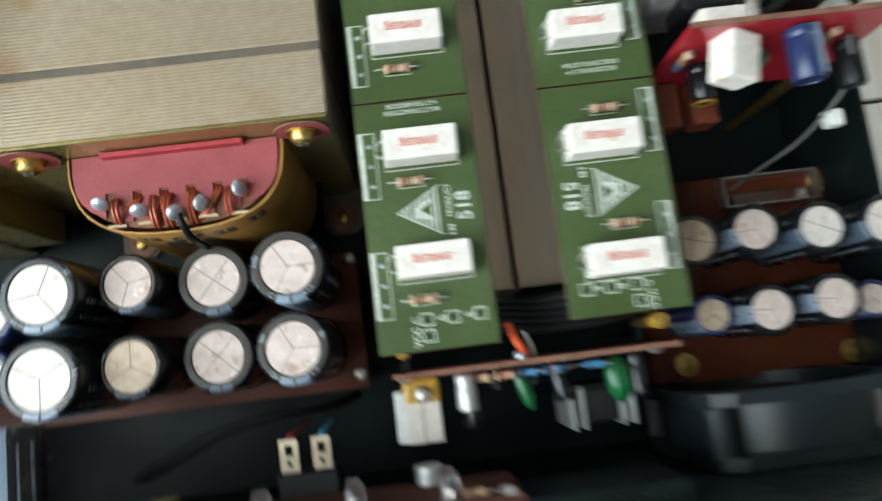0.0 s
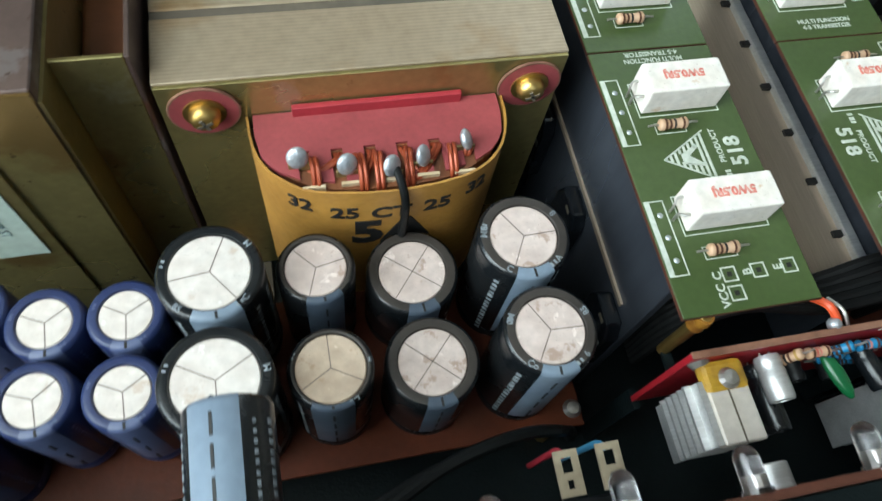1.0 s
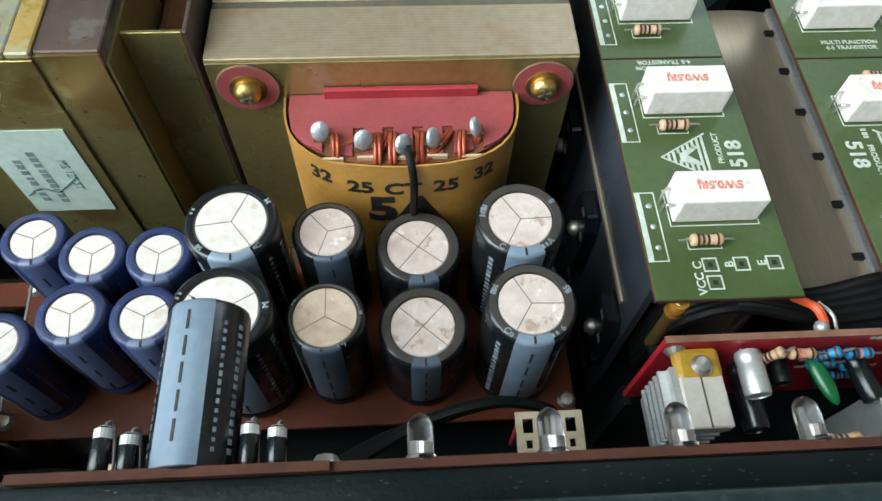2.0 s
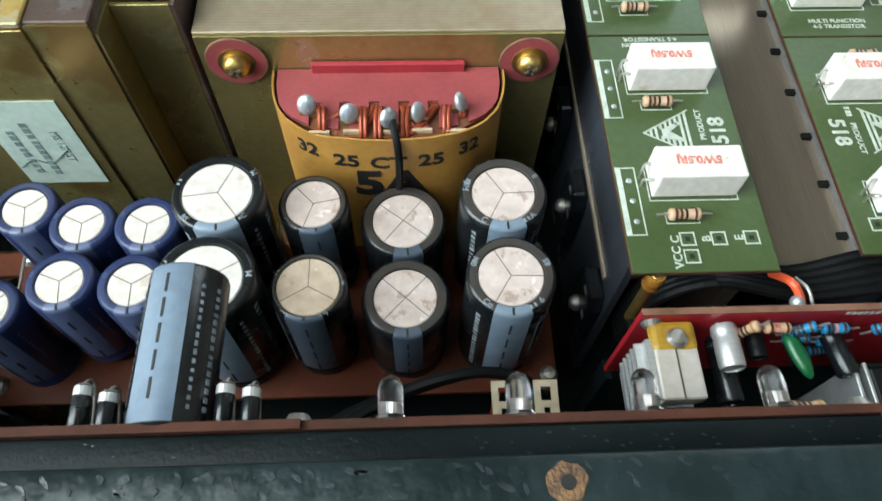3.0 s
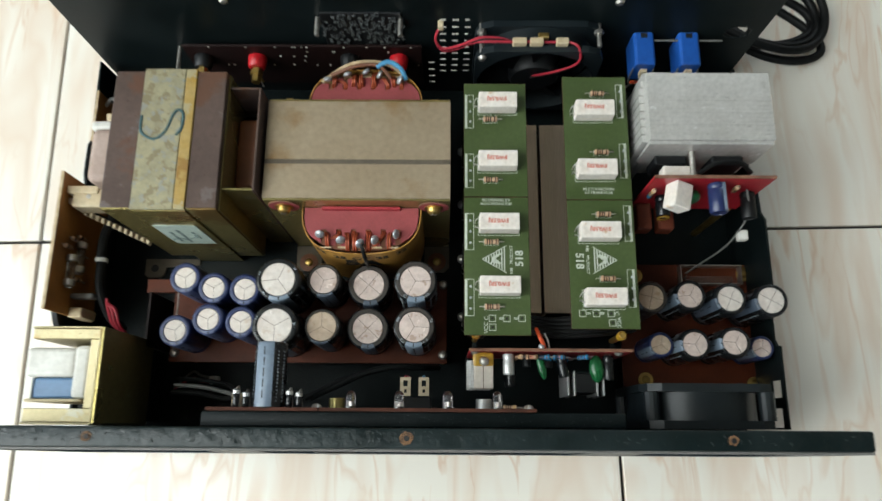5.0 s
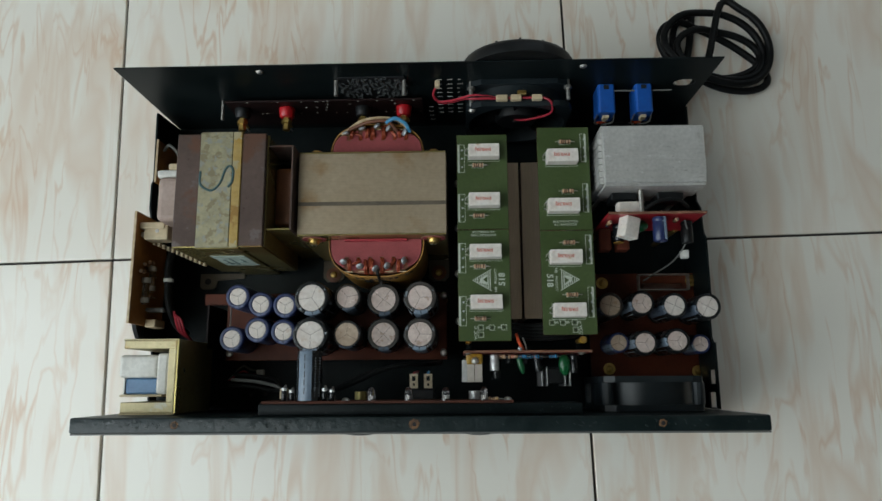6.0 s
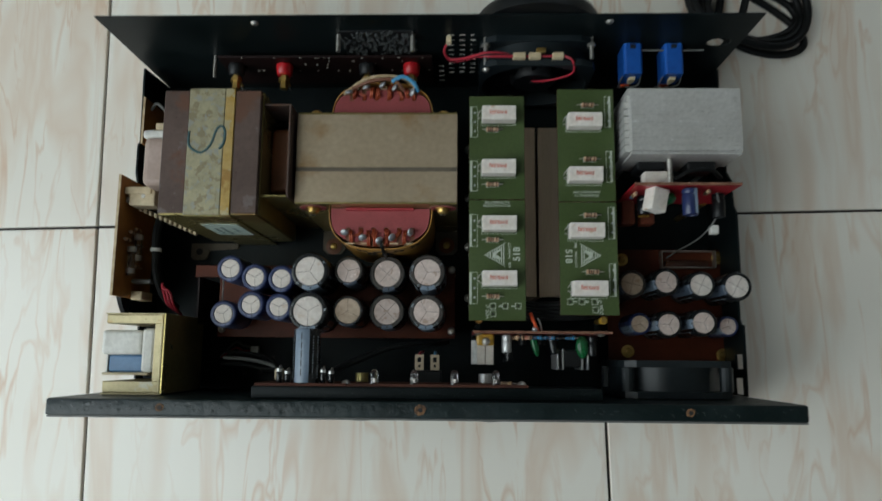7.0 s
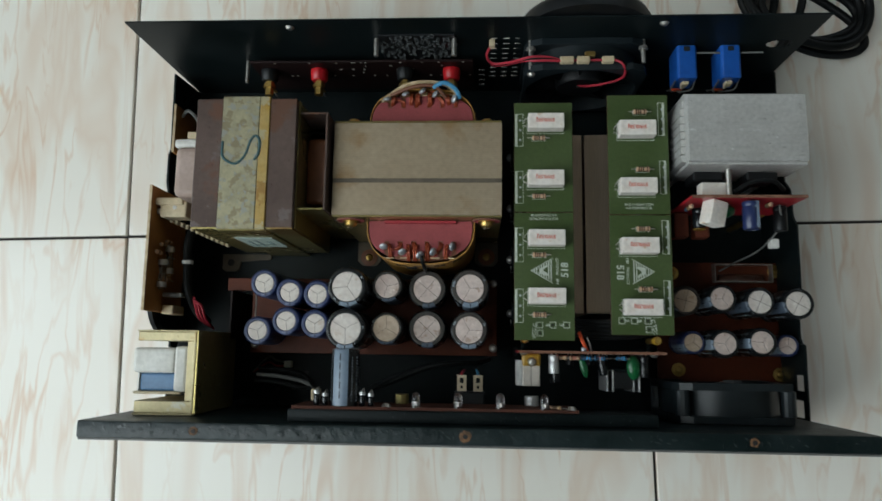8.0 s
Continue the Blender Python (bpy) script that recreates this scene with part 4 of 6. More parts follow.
def emblem(board, x, y, flip):
    """The printed triangle with stripes, the number and the two unread words."""
    bm = bmesh.new()
    m = at(x, y, BT - 0.00006) @ pose(0, 0, 0, 0, 0, 180 if flip else 0)
    # apex at local -x, base along local y
    for k in range(9):
        t0 = 0.02 + k * 0.108
        xx, h = 0.0132 * t0, 0.0076 * t0
        if 2 < k < 7:
            join(bm, box(xx, h * 0.45, 0, xx + 0.0007, h, 0.00012), m)
            join(bm, box(xx, -h, 0, xx + 0.0007, -h * 0.45, 0.00012), m)
        else:
            join(bm, box(xx, -h, 0, xx + 0.0007, h, 0.00012), m)
    for s in (-1, 1):
        b = box(0, -0.0002, 0, 0.0152, 0.0002, 0.00012)
        join(bm, b, m @ pose(0, 0, 0, 0, 0, s * 30))
    join(bm, prism([(0.005, -0.0018), (0.0105, -0.0030), (0.0105, -0.0022), (0.0072, 0.0004), (0.0105, 0.0030), (0.0098, 0.0036), (0.005, 0.0010)], 0, 0.00012), m)
    part("emblem", bm, SILK, board, "white striped triangle emblem")
    tagged(part("maker_mark", bars(3, 0.0038, 0.0015, m @ at(0.0158, -0.0062, 0) @ pose(0, 0, 0, 0, 0, 90), 0.3, 8), SILK, board), kind="stuff")
    part("caption", letters("PRODUCT", 0.0022, m @ at(0.0158, 0.0026, 0) @ pose(0, 0, 0, 0, 0, 90), 0.00012, 0.00003), SILK, board, "white printed word")
    part("number", letters("518", 0.0060, m @ at(0.0203, 0.0005, 0) @ pose(0, 0, 0, 0, 0, 90), 0.00012, 0.00016), SILK, board, "white printed number")


def caption(board, x, y, turned):
    m = at(x, y, BT - 0.00004) @ pose(0, 0, 0, 0, 0, 180 if turned else 0)
    bm = letters("MULTI FUNCTION", 0.0021, m @ at(0, 0.0011, 0), 0.00006, 0.00003)
    join(bm, letters("4-5 TRANSISTOR", 0.0021, m @ at(0, -0.0011, 0), 0.00006, 0.00003))
    part("caption", bm, SILK, board, "white printed caption")


A1, A2, B1, B2 = 0.0281, 0.0637, 0.0853, 0.1218
padsA = [("C", 0.0431, 0.0664, 0.0400, 0.0664, 90), ("B", 0.0508, 0.0664, 0.0478, 0.0664, 90), ("E", 0.0589, 0.0665, 0.0559, 0.0665, 90), ("VCC", 0.0432, 0.0616, 0.0398, 0.0614, 90)]
padsB = [("E", 0.0914, 0.0694, 0.0944, 0.0694, -90), ("B", 0.0987, 0.0694, 0.1017, 0.0694, -90), ("C", 0.1066, 0.0694, 0.1096, 0.0694, -90), ("VCC", 0.1071, 0.0644, 0.1105, 0.0644, -90)]
board_a = transistor_board("olive green circuit board with two white cement resistors", A1, 0.0574, A2, 0.1343, -1, [(0.0471, 0.1180), (0.0471, 0.0832)], [(0.0430, 0.1083), (0.0430, 0.0724)], [(0.0284, 0.1040, 0.0335, 0.1250), (0.0284, 0.0676, 0.0335, 0.0878)], padsA)
emblem(board_a, 0.0380, 0.0989, False)
caption(board_a, 0.0459, 0.1318, True)
board_b = transistor_board("olive green circuit board behind another beside the transformer", A1, 0.1349, A2, 0.2039, -1, [(0.0471, 0.1898), (0.0468, 0.1544)], [(0.0430, 0.1809), (0.0430, 0.1443)], [(0.0286, 0.1760, 0.0336, 0.1968), (0.0286, 0.1400, 0.0336, 0.1603)], [])
board_c = transistor_board("olive green circuit board beside the second capacitor bank", B1, 0.0612, B2, 0.1330, 1, [(0.1018, 0.1136), (0.1030, 0.0772)], [(0.1050, 0.1244), (0.1056, 0.0881)], [(0.1163, 0.1093, 0.1206, 0.1299), (0.1163, 0.0727, 0.1204, 0.0936)], padsB)
emblem(board_c, 0.1112, 0.0987, True)
board_d = transistor_board("olive green circuit board beside the finned heat sink", B1, 0.1336, B2, 0.2085, 1, [(0.1019, 0.1853), (0.1017, 0.1497)], [(0.1048, 0.1973), (0.1056, 0.1611)], [(0.1158, 0.1826, 0.1198, 0.2036), (0.1160, 0.1460, 0.1200, 0.1668)], [])
caption(board_d, 0.1032, 0.1384, False)

# heat sinks under the boards: folded aluminium channels
HZ = 0.0720
for label, xa, xb, wx, sgn in (("folded aluminium heat sink under the green boards", 0.0325, 0.0745, 0.0346, -1), ("folded aluminium heat sink with a slotted edge", 0.0764, 0.1130, 0.1165, 1)):
    hs = thing("heat_sink", label, "heat sink", "power heat sinks")
    arch = bmesh.new()
    ups = [(xa + (xb - xa) * k / 16, HZ - 0.0022 * (2 * k / 16 - 1) ** 2 * (1.0 if (k > 8) == (sgn > 0) else 0.25)) for k in range(17)]
    prism([(x, z) for x, z in ups] + [(x, HZ - 0.0040) for x, _ in ups[::-1]], 0.0, 0.119, Matrix(((1, 0, 0, 0), (0, 0, 1, 0.0755), (0, 1, 0, 0), (0, 0, 0, 1))), arch)
    bmesh.ops.recalc_face_normals(arch, faces=arch.faces[:])
    part("top_plate", arch, ALU_PLATE, hs, smooth=30)
    part("side_wall", box(wx - 0.0014, 0.0680, 0.0116, wx + 0.0014, 0.2000, 0.1010, 0.0003), SHADED_ALU, hs, "aluminium wall coloured dark for the shade under the boards")
    part("inner_wall", box((xb - 0.0018) if sgn < 0 else (xa + 0.0003), 0.0757, 0.0116, (xb - 0.0003) if sgn < 0 else (xa + 0.0018), 0.1943, HZ - 0.0041), ALU_PLATE, hs)
    for k in range(6):
        y = 0.0868 + 0.0191 * k
        if sgn > 0:
            part("slot", box(0.1058, y - 0.0011, HZ - 0.0014, 0.1090, y + 0.0011, HZ + 0.0002), INK, hs, "dark slot")
    if sgn > 0:
        part("rib", box(0.1092, 0.0757, HZ - 0.0020, 0.1128, 0.1943, HZ + 0.0010, 0.0006, 2), ALU, hs, "bright turned edge")
    for y in ((0.0760, 0.1126, 0.1485, 0.1848) if sgn < 0 else (0.0832, 0.1196, 0.1564, 0.1930)):
        # moulded body with chamfered lower corners, standing against the wall
        body_ = prism([(-0.0078, 0.030), (-0.0078, 0.006), (-0.0050, 0.0), (0.0050, 0.0), (0.0078, 0.006), (0.0078, 0.030)], 0, 0.0048, bev=0.0006)
        side_m = at(wx + sgn * 0.0015, y, 0.0660) @ (FACE_LEFT if sgn < 0 else FACE_RIGHT) @ pose(0, 0, 0, 0, 0, 90 * -sgn)
        tr = part("transistor", body_, BLACK_GLOSS, hs, "glossy black power transistor bolted upright", m=side_m)
        part("notch", box(-0.0070, 0.0100, 0.0047, -0.0044, 0.0125, 0.00495), TIN, tr, "bright tab notch")
        part("notch", box(-0.0030, 0.0020, 0.0047, 0.0000, 0.0036, 0.00495), SEAM_DARK, tr)
        part("marking", bars(5, 0.0090, 0.0012, at(0.0025, 0.0190, 0.00485), 0.35, 5), SEAM_DARK, tr, "faint grey marking")
        part("screw", lathe([(0, 0.0030), (0.0016, 0.0026), (0.0027, 0.0012), (0.0027, 0), (0, 0)], 16, at(0.0, 0.0150, 0.0048)), TIN, tr, "", 50)
        for dy in (-0.0054, 0, 0.0054):
            part("leg", box(dy - 0.0006, 0.0300, 0.0016, dy + 0.0006, 0.0408, 0.0024), BLACK_PLASTIC, tr)

# ---- main transformer ----
def half_oval(cx, y_face, a, b, sign, n=26, power=2.7):
    """Outline of a wound coil end: flat at the core, rounded outwards."""
    pts = []
    for k in range(n + 1):
        t = math.pi * k / n
        c, s = math.cos(t), math.sin(t)
        pts.append((cx + a * math.copysign(abs(c) ** (2 / power), c), y_face + sign * b * abs(s) ** (2 / power)))
    return pts


CX = -0.0298
tf = thing("power_transformer", "large laminated power transformer with a red fibre bobbin", "transformer", "transformers")
core = part("core", box(-0.0835, 0.1316, 0.0200, 0.0204, 0.1518, 0.1135, 0.0003), LAMINATION, tf, "stacked steel lamination core")
part("core_half", box(-0.0835, 0.1545, 0.0200, 0.0204, 0.1898, 0.1135, 0.0003), LAMINATION, tf)
part("core_joint", box(-0.0833, 0.1518, 0.0200, 0.0202, 0.1545, 0.1131), SEAM_DARK, tf, "dark joint between lamination halves")
part("front_bracket", box(-0.0832, 0.1305, 0.0135, 0.0201, 0.13155, 0.1129, 0.0001), OLIVE_STEEL, tf, "yellow passivated steel bracket")
for fx in (-0.0753, 0.0120):
    part("foot", prism([(fx - 0.0085, 0.1303), (fx - 0.0085, 0.1160), (fx - 0.0050, 0.1125), (fx + 0.0050, 0.1125), (fx + 0.0085, 0.1160), (fx + 0.0085, 0.1303)], 0.0117, 0.0135), SEAM_DARK, tf, "stained steel mounting lug")
part("rear_bracket", box(-0.0832, 0.1899, 0.0135, 0.0201, 0.1911, 0.1130, 0.0003), OLIVE_STEEL, tf)
for bx, bz in ((-0.0730, 0.1041), (0.0112, 0.1033)):
    washer = part("washer", lathe([(0.0022, 0.0), (0.0083, 0.0), (0.0087, 0.0003), (0.0083, 0.0008), (0.0022, 0.0008)], 32, at(bx, 0.1303, bz) @ FACE_FRONT), PINK_CARD, tf, "round red fibre washer")
    part("washer_edge", lathe([(0.0086, 0.0), (0.00885, 0.0003), (0.0087, 0.0008), (0.0083, 0.00085)], 32, at(bx, 0.1303, bz) @ FACE_FRONT), PALE_EDGE, washer, "pale frayed edge")
    part("plain_washer", lathe([(0.0022, 0.0008), (0.0052, 0.0008), (0.0052, 0.0013), (0.0022, 0.0014)], 24, at(bx, 0.1303, bz) @ FACE_FRONT), BRASS, washer, "stained metal washer")
    head = lathe([(0, 0.0036), (0.0016, 0.0035), (0.0032, 0.0027), (0.0038, 0.0014), (0.0038, 0.0), (0, 0.0)], 24, at(bx, 0.1290, bz) @ FACE_FRONT)
    bolt = part("bolt", head, BRASS, washer, "yellow passivated cross-head bolt", 50)
    for q in (25, 115):
        part("bolt", box(-0.0020, -0.00042, 0.0028, 0.0020, 0.00042, 0.0037), SEAM_DARK, washer, m=at(bx, 0.1290, bz) @ FACE_FRONT @ pose(0, 0, 0, 0, 0, q))
    part("nut", rod(0.0036, 0.0035, at(bx, 0.1911, bz) @ FACE_REAR, 6), BRASS, tf)
for rx, ry in ((-0.0753, 0.1185), (0.0120, 0.1195)):
    part("grommet", lathe([(0.0028, 0), (0.0062, 0), (0.0062, 0.0008), (0.0028, 0.0012)], 24, at(rx, ry, 0.0135)), BROWN_COIL, tf, "brown fibre grommet")
    part("foot_screw", lathe([(0, 0.0024), (0.0020, 0.0018), (0.0030, 0), (0, 0)], 16, at(rx, ry, 0.0138)), BRASS, tf)

for sgn, yf, side in ((-1, 0.1302, "front"), (1, 0.1912, "rear")):
    depth = 0.0262 if sgn < 0 else 0.0240
    # wound coil
    part("coil", prism(half_oval(CX, yf, 0.0318, depth - 0.0012, sgn), 0.034, 0.0995), BROWN_COIL, tf, "wound coil")
    # paper jacket with thickness: outer and inner outlines
    b = bmesh.new()
    out, inn = half_oval(CX, yf, 0.0339, depth + 0.0012, sgn), half_oval(CX, yf, 0.0333, depth + 0.0006, sgn)
    rows = []
    rnd = random.Random(6 + sgn)
    for i, ((ox, oy), (ix, iy)) in enumerate(zip(out, inn)):
        zt = 0.1000 + 0.0003 * math.sin(i * 1.3) + rnd.uniform(-0.0003, 0.0003) + 0.0016 * math.sin(math.pi * i / 26) ** 3
        rows.append([b.verts.new(q) for q in ((ox, oy, 0.033), (ox, oy, zt), (ix, iy, zt), (ix, iy, 0.033))])
    for p, q in zip(rows, rows[1:]):
        for k in range(3):
            b.faces.new((p[k], p[k + 1], q[k + 1], q[k]))
    bmesh.ops.recalc_face_normals(b, faces=b.faces[:])
    jacket = part("paper_jacket", b, PAPER, tf, "varnished yellow paper wrapping with black print", 40)
    # fibre end plate with six slots: built as a comb
    slots = [CX - 0.0208 + 0.00835 * k for k in range(6)]

    def reach(x):
        return (depth - 0.0035) * max(0.02, 1 - abs((x - CX) / 0.0326) ** 3.2) ** (1 / 3.2)

    comb = [(CX - 0.0322, yf), (CX - 0.0322, yf + sgn * 0.0060)]
    for x in (-0.0312, -0.0295, -0.0270):
        comb.append((CX + x, yf + sgn * reach(CX + x)))
    for s in slots:
        comb += [(s - 0.0015, yf + sgn * reach(s - 0.0015)), (s - 0.0015, yf + sgn * 0.0125), (s + 0.0015, yf + sgn * 0.0125), (s + 0.0015, yf + sgn * reach(s + 0.0015))]
    for x in (0.0270, 0.0295, 0.0312):
        comb.append((CX + x, yf + sgn * reach(CX + x)))
    comb += [(CX + 0.0322, yf + sgn * 0.0060), (CX + 0.0322, yf)]
    plate = prism(comb, 0.0988, 0.1003)
    part("end_plate", plate, PINK_CARD, tf, "slotted red fibre bobbin plate")
    lugs = (-0.0516, -0.0402, -0.0297, -0.0218, -0.0103)
    for k, lx in enumerate(lugs):
        yy = yf + sgn * (0.0170 + (0.0000, 0.0044, 0.0068, 0.0042, -0.0004)[k] * 0.75)
        lug = part("terminal", box(lx - 0.0030, yy - 0.0004, 0.0940, lx + 0.0030, yy + 0.0004, 0.1022, 0.0002), LUG_BRASS, tf, "brass solder lug")
        blob = bmesh.new()
        bmesh.ops.create_icosphere(blob, subdivisions=3, radius=0.0027, matrix=at(lx + 0.0003 * (k - 2), yy + 0.0004, 0.1040) @ pose(0, 0, 0, 25 * sgn, 0, 20 * k) @ Matrix.Diagonal((1.0, 0.52, 1.12, 1)))
        part("solder", blob, SOLDER, lug, "shiny solder blob", 60)
        for w_ in range(2):
            s = slots[min(5, max(0, round((lx - slots[0]) / 0.00835) + (0 if k > 2 else 1)))]
            part("copper_wire", tube([(s - 0.0006 + 0.0012 * w_, yf + sgn * 0.0135, 0.0990), (s - 0.0004 + 0.0011 * w_, yf + sgn * 0.0160, 0.1010), ((s + lx) / 2 + 0.0008 * w_, yy + sgn * 0.0012, 0.1000), (lx + 0.0014 - 0.001 * w_, yy + sgn * 0.0006, 0.0985), (lx, yy, 0.0975)], 0.00068, 8, 5), COPPER, tf, "enamelled copper wire")
    for k, lx in enumerate(lugs):
        s_ = 0.0034 if k < 2 else -0.0034 if k > 2 else -0.0030
        for w_ in range(2):
            x = lx + s_ + 0.0012 * (w_ - 0.5)
            y_in, y_out = yf + sgn * 0.0140, yf + sgn * (depth - 0.0016) * max(0.1, 1 - abs((x - CX) / 0.0330) ** 2.7) ** (1 / 2.7)
            part("copper_loop", tube([(x - 0.3 * s_, y_in, 0.0985), (x - 0.1 * s_, y_in + (y_out - y_in) * 0.25, 0.1022), (x, y_in + (y_out - y_in) * 0.62, 0.1028), (x, y_out, 0.1000), (x, y_out, 0.0955)], 0.00062, 8, 5), COPPER, tf, "enamelled copper wire loop")
    for s in slots:
        for w_ in range(5):
            part("winding", rod(0.00055, 0.0075, at(s - 0.0037, yf + sgn * (0.0138 + 0.0013 * w_), 0.0990 - 0.0002 * w_) @ FACE_RIGHT, 7), COPPER, tf, "copper winding turn")
    for k in range(5):
        x = CX - 0.019 + 0.0095 * k
        part("paper_tab", box(x - 0.0030, yf + sgn * (depth - 0.0030) - 0.0004, 0.0965, x + 0.0026, yf + sgn * (depth - 0.0030) + 0.0004, 0.1005 + 0.0004 * (k % 2)), PAPER_EDGE, tf, "torn pale paper tab")
    if sgn < 0:
        part("fibre_strip", box(-0.0520, 0.1285, 0.0960, -0.0077, 0.1301, 0.1036, 0.0002), RED_CARD, tf, "red fibre strip")

        def wrap(bm):
            for v in bm.verts:
                # walk round the outline: x along the width, y from the oval
                ang = v.co.x / 0.0345
                xx = 0.0339 * math.sin(ang * 0.92)
                yy = -(depth + 0.0013) * max(0.0, 1 - abs(xx / 0.0339) ** 2.7) ** (1 / 2.7)
                v.co.x, v.co.y = CX + xx, yf + yy - v.co.y
            return bm

        for text, ux, uz, size, bold in (("32", -0.0285, 0.0935, 0.0072, 0.00020), ("25", -0.0140, 0.0915, 0.0072, 0.00020), ("CT", -0.0005, 0.0910, 0.0072, 0.00020), ("25", 0.0135, 0.0915, 0.0072, 0.00020), ("32", 0.0275, 0.0935, 0.0072, 0.00020), ("5A", -0.0005, 0.0805, 0.0160, 0.0007)):
            bm = letters(text, size, Matrix.Identity(4), 0.0001, bold)
            bm.transform(Matrix.Diagonal((1.25, 1, 1, 1)))
            bmesh.ops.subdivide_edges(bm, edges=[e for e in bm.edges if e.calc_length() > 0.0015], cuts=2)
            bm.transform(at(ux, 0, uz) @ Matrix(((1, 0, 0, 0), (0, 0, 1, 0), (0, 1, 0, 0), (0, 0, 0, 1))))
            part("print", wrap(bm), INK, jacket, "black stencilled figures")
part("centre_wire", tube([(-0.0290, 0.1085, 0.1035), (-0.0280, 0.1045, 0.1025), (-0.0272, 0.1012, 0.0975), (-0.0272, 0.1008, 0.0880), (-0.0278, 0.1008, 0.0700), (-0.0280, 0.1008, 0.0530)], 0.0011, 10), RUBBER, tf, "black insulated centre wire")
for pts, mat_, r in (([(-0.0500, 0.2110, 0.1040), (-0.0350, 0.2150, 0.1080), (-0.0220, 0.2150, 0.1085), (-0.0150, 0.2090, 0.1050)], BROWN_COIL, 0.0012),
                     ([(-0.0230, 0.2140, 0.1085), (-0.0160, 0.2170, 0.1095), (-0.0090, 0.2140, 0.1070), (-0.0060, 0.2090, 0.1030)], BLUE_WIRE, 0.0014),
                     ([(-0.0560, 0.2080, 0.1010), (-0.0420, 0.2170, 0.1040), (-0.0280, 0.2190, 0.1060), (-0.0150, 0.2180, 0.1030), (-0.0060, 0.2120, 0.0990)], PAPER_EDGE, 0.0011)):
    part("wire", tube(pts, r, 8), mat_, tf)

# ---- second, banded transformer ----
t2 = thing("banded_transformer", "tall rusty laminated transformer with a steel band and marker scrawl", "transformer", "transformers")
TZ = 0.1280
part("core", box(-0.1652, 0.1212, 0.0300, -0.1490, 0.2005, TZ - 0.0006, 0.0004), BROWN_LAM, t2, "rusty brown lamination stack")
part("core", box(-0.1198, 0.1212, 0.0300, -0.1037, 0.2005, TZ - 0.0006, 0.0004), BROWN_LAM, t2, "rusty brown lamination stack")
part("core_middle", box(-0.1489, 0.1216, 0.0300, -0.1199, 0.2003, TZ - 0.0020), BROWN_LAM, t2)
part("band", box(-0.1490, 0.1200, TZ - 0.0019, -0.1262, 0.2018, TZ + 0.0002, 0.0004), BAND_STEEL, t2, "blotchy galvanised steel band")
part("band_stain", box(-0.1261, 0.1200, TZ - 0.0019, -0.1200, 0.2018, TZ + 0.0001, 0.0004), BAND_RUST, t2, "ochre stained edge of the band")
part("band_front", box(-0.1490, 0.1195, 0.0135, -0.1200, 0.1209, TZ - 0.0020, 0.0002), OLIVE_STEEL, t2, "olive passivated band face")
part("band_rear", box(-0.1490, 0.2009, 0.0135, -0.1200, 0.2018, TZ - 0.0020, 0.0002), OLIVE_STEEL, t2)
part("front_plate", box(-0.1650, 0.1204, 0.0250, -0.1491, 0.1212, TZ - 0.0015), OLIVE_STEEL, t2)
part("front_plate", box(-0.1199, 0.1204, 0.0250, -0.1039, 0.1212, TZ - 0.0015), OLIVE_STEEL, t2)
part("side_plate", box(-0.1036, 0.1212, 0.0250, -0.1028, 0.2004, TZ - 0.0050), OLIVE_STEEL, t2)
label = part("label", box(-0.1480, 0.1191, 0.0610, -0.1236, 0.1194, 0.1005), LABEL, t2, "pale green paper label with faded print")
part("print", letters("MS 12P ST", 0.0034, at(-0.1300, 0.1190, 0.0800) @ FACE_FRONT @ pose(0, 0, 0, 0, 0, -90), 0.00008), LABEL_INK, label)
part("print", bars(10, 0.026, 0.0020, at(-0.1372, 0.1190, 0.0790) @ FACE_FRONT @ pose(0, 0, 0, 0, 0, 90), 0.3, 5), LABEL_INK, label)
part("print", bars(8, 0.022, 0.0020, at(-0.1425, 0.1190, 0.0780) @ FACE_FRONT @ pose(0, 0, 0, 0, 0, 90), 0.3, 9), LABEL_INK, label)
part("pen_stroke", tube([(-0.1470, 0.1189, 0.0700), (-0.1420, 0.1189, 0.0740), (-0.1370, 0.1189, 0.0720), (-0.1290, 0.1189, 0.0790)], 0.00022, 5), LABEL_INK, label)
part("marker_scrawl", tube([(-0.1480, 0.1735, TZ + 0.0001), (-0.1478, 0.1650, TZ + 0.0001), (-0.1440, 0.1610, TZ + 0.0001), (-0.1390, 0.1600, TZ + 0.0001), (-0.1340, 0.1650, TZ + 0.0001), (-0.1310, 0.1740, TZ + 0.0001), (-0.1280, 0.1770, TZ + 0.0001), (-0.1255, 0.1740, TZ + 0.0001), (-0.1258, 0.1660, TZ + 0.0001), (-0.1285, 0.1620, TZ + 0.0001)], 0.00085, 6), PEN, t2, "blue-green marker scrawl")
# coil that sticks out to both sides, in an olive channel frame
part("coil", box(-0.1026, 0.1400, 0.030, -0.0876, 0.1830, 0.1040, 0.0030, 3), BROWN_COIL, t2, "brown wrapped coil end")
part("coil", box(-0.1905, 0.1460, 0.035, -0.1655, 0.1795, 0.0990, 0.0040, 3), PALE_PINK, t2, "pinkish taped coil end")
part("coil_tape", box(-0.1930, 0.1795, 0.050, -0.1655, 0.1855, 0.0960, 0.0020, 2), WHITE_NYLON, t2, "white taped coil shoulder")
part("coil_tape", box(-0.1850, 0.1856, 0.050, -0.1655, 0.1905, 0.0950, 0.0010, 2), IVORY, t2)
part("channel_wall", box(-0.1027, 0.1330, 0.0135, -0.0870, 0.1342, 0.1220, 0.0002), OLIVE_STEEL, t2, "olive passivated channel wall")
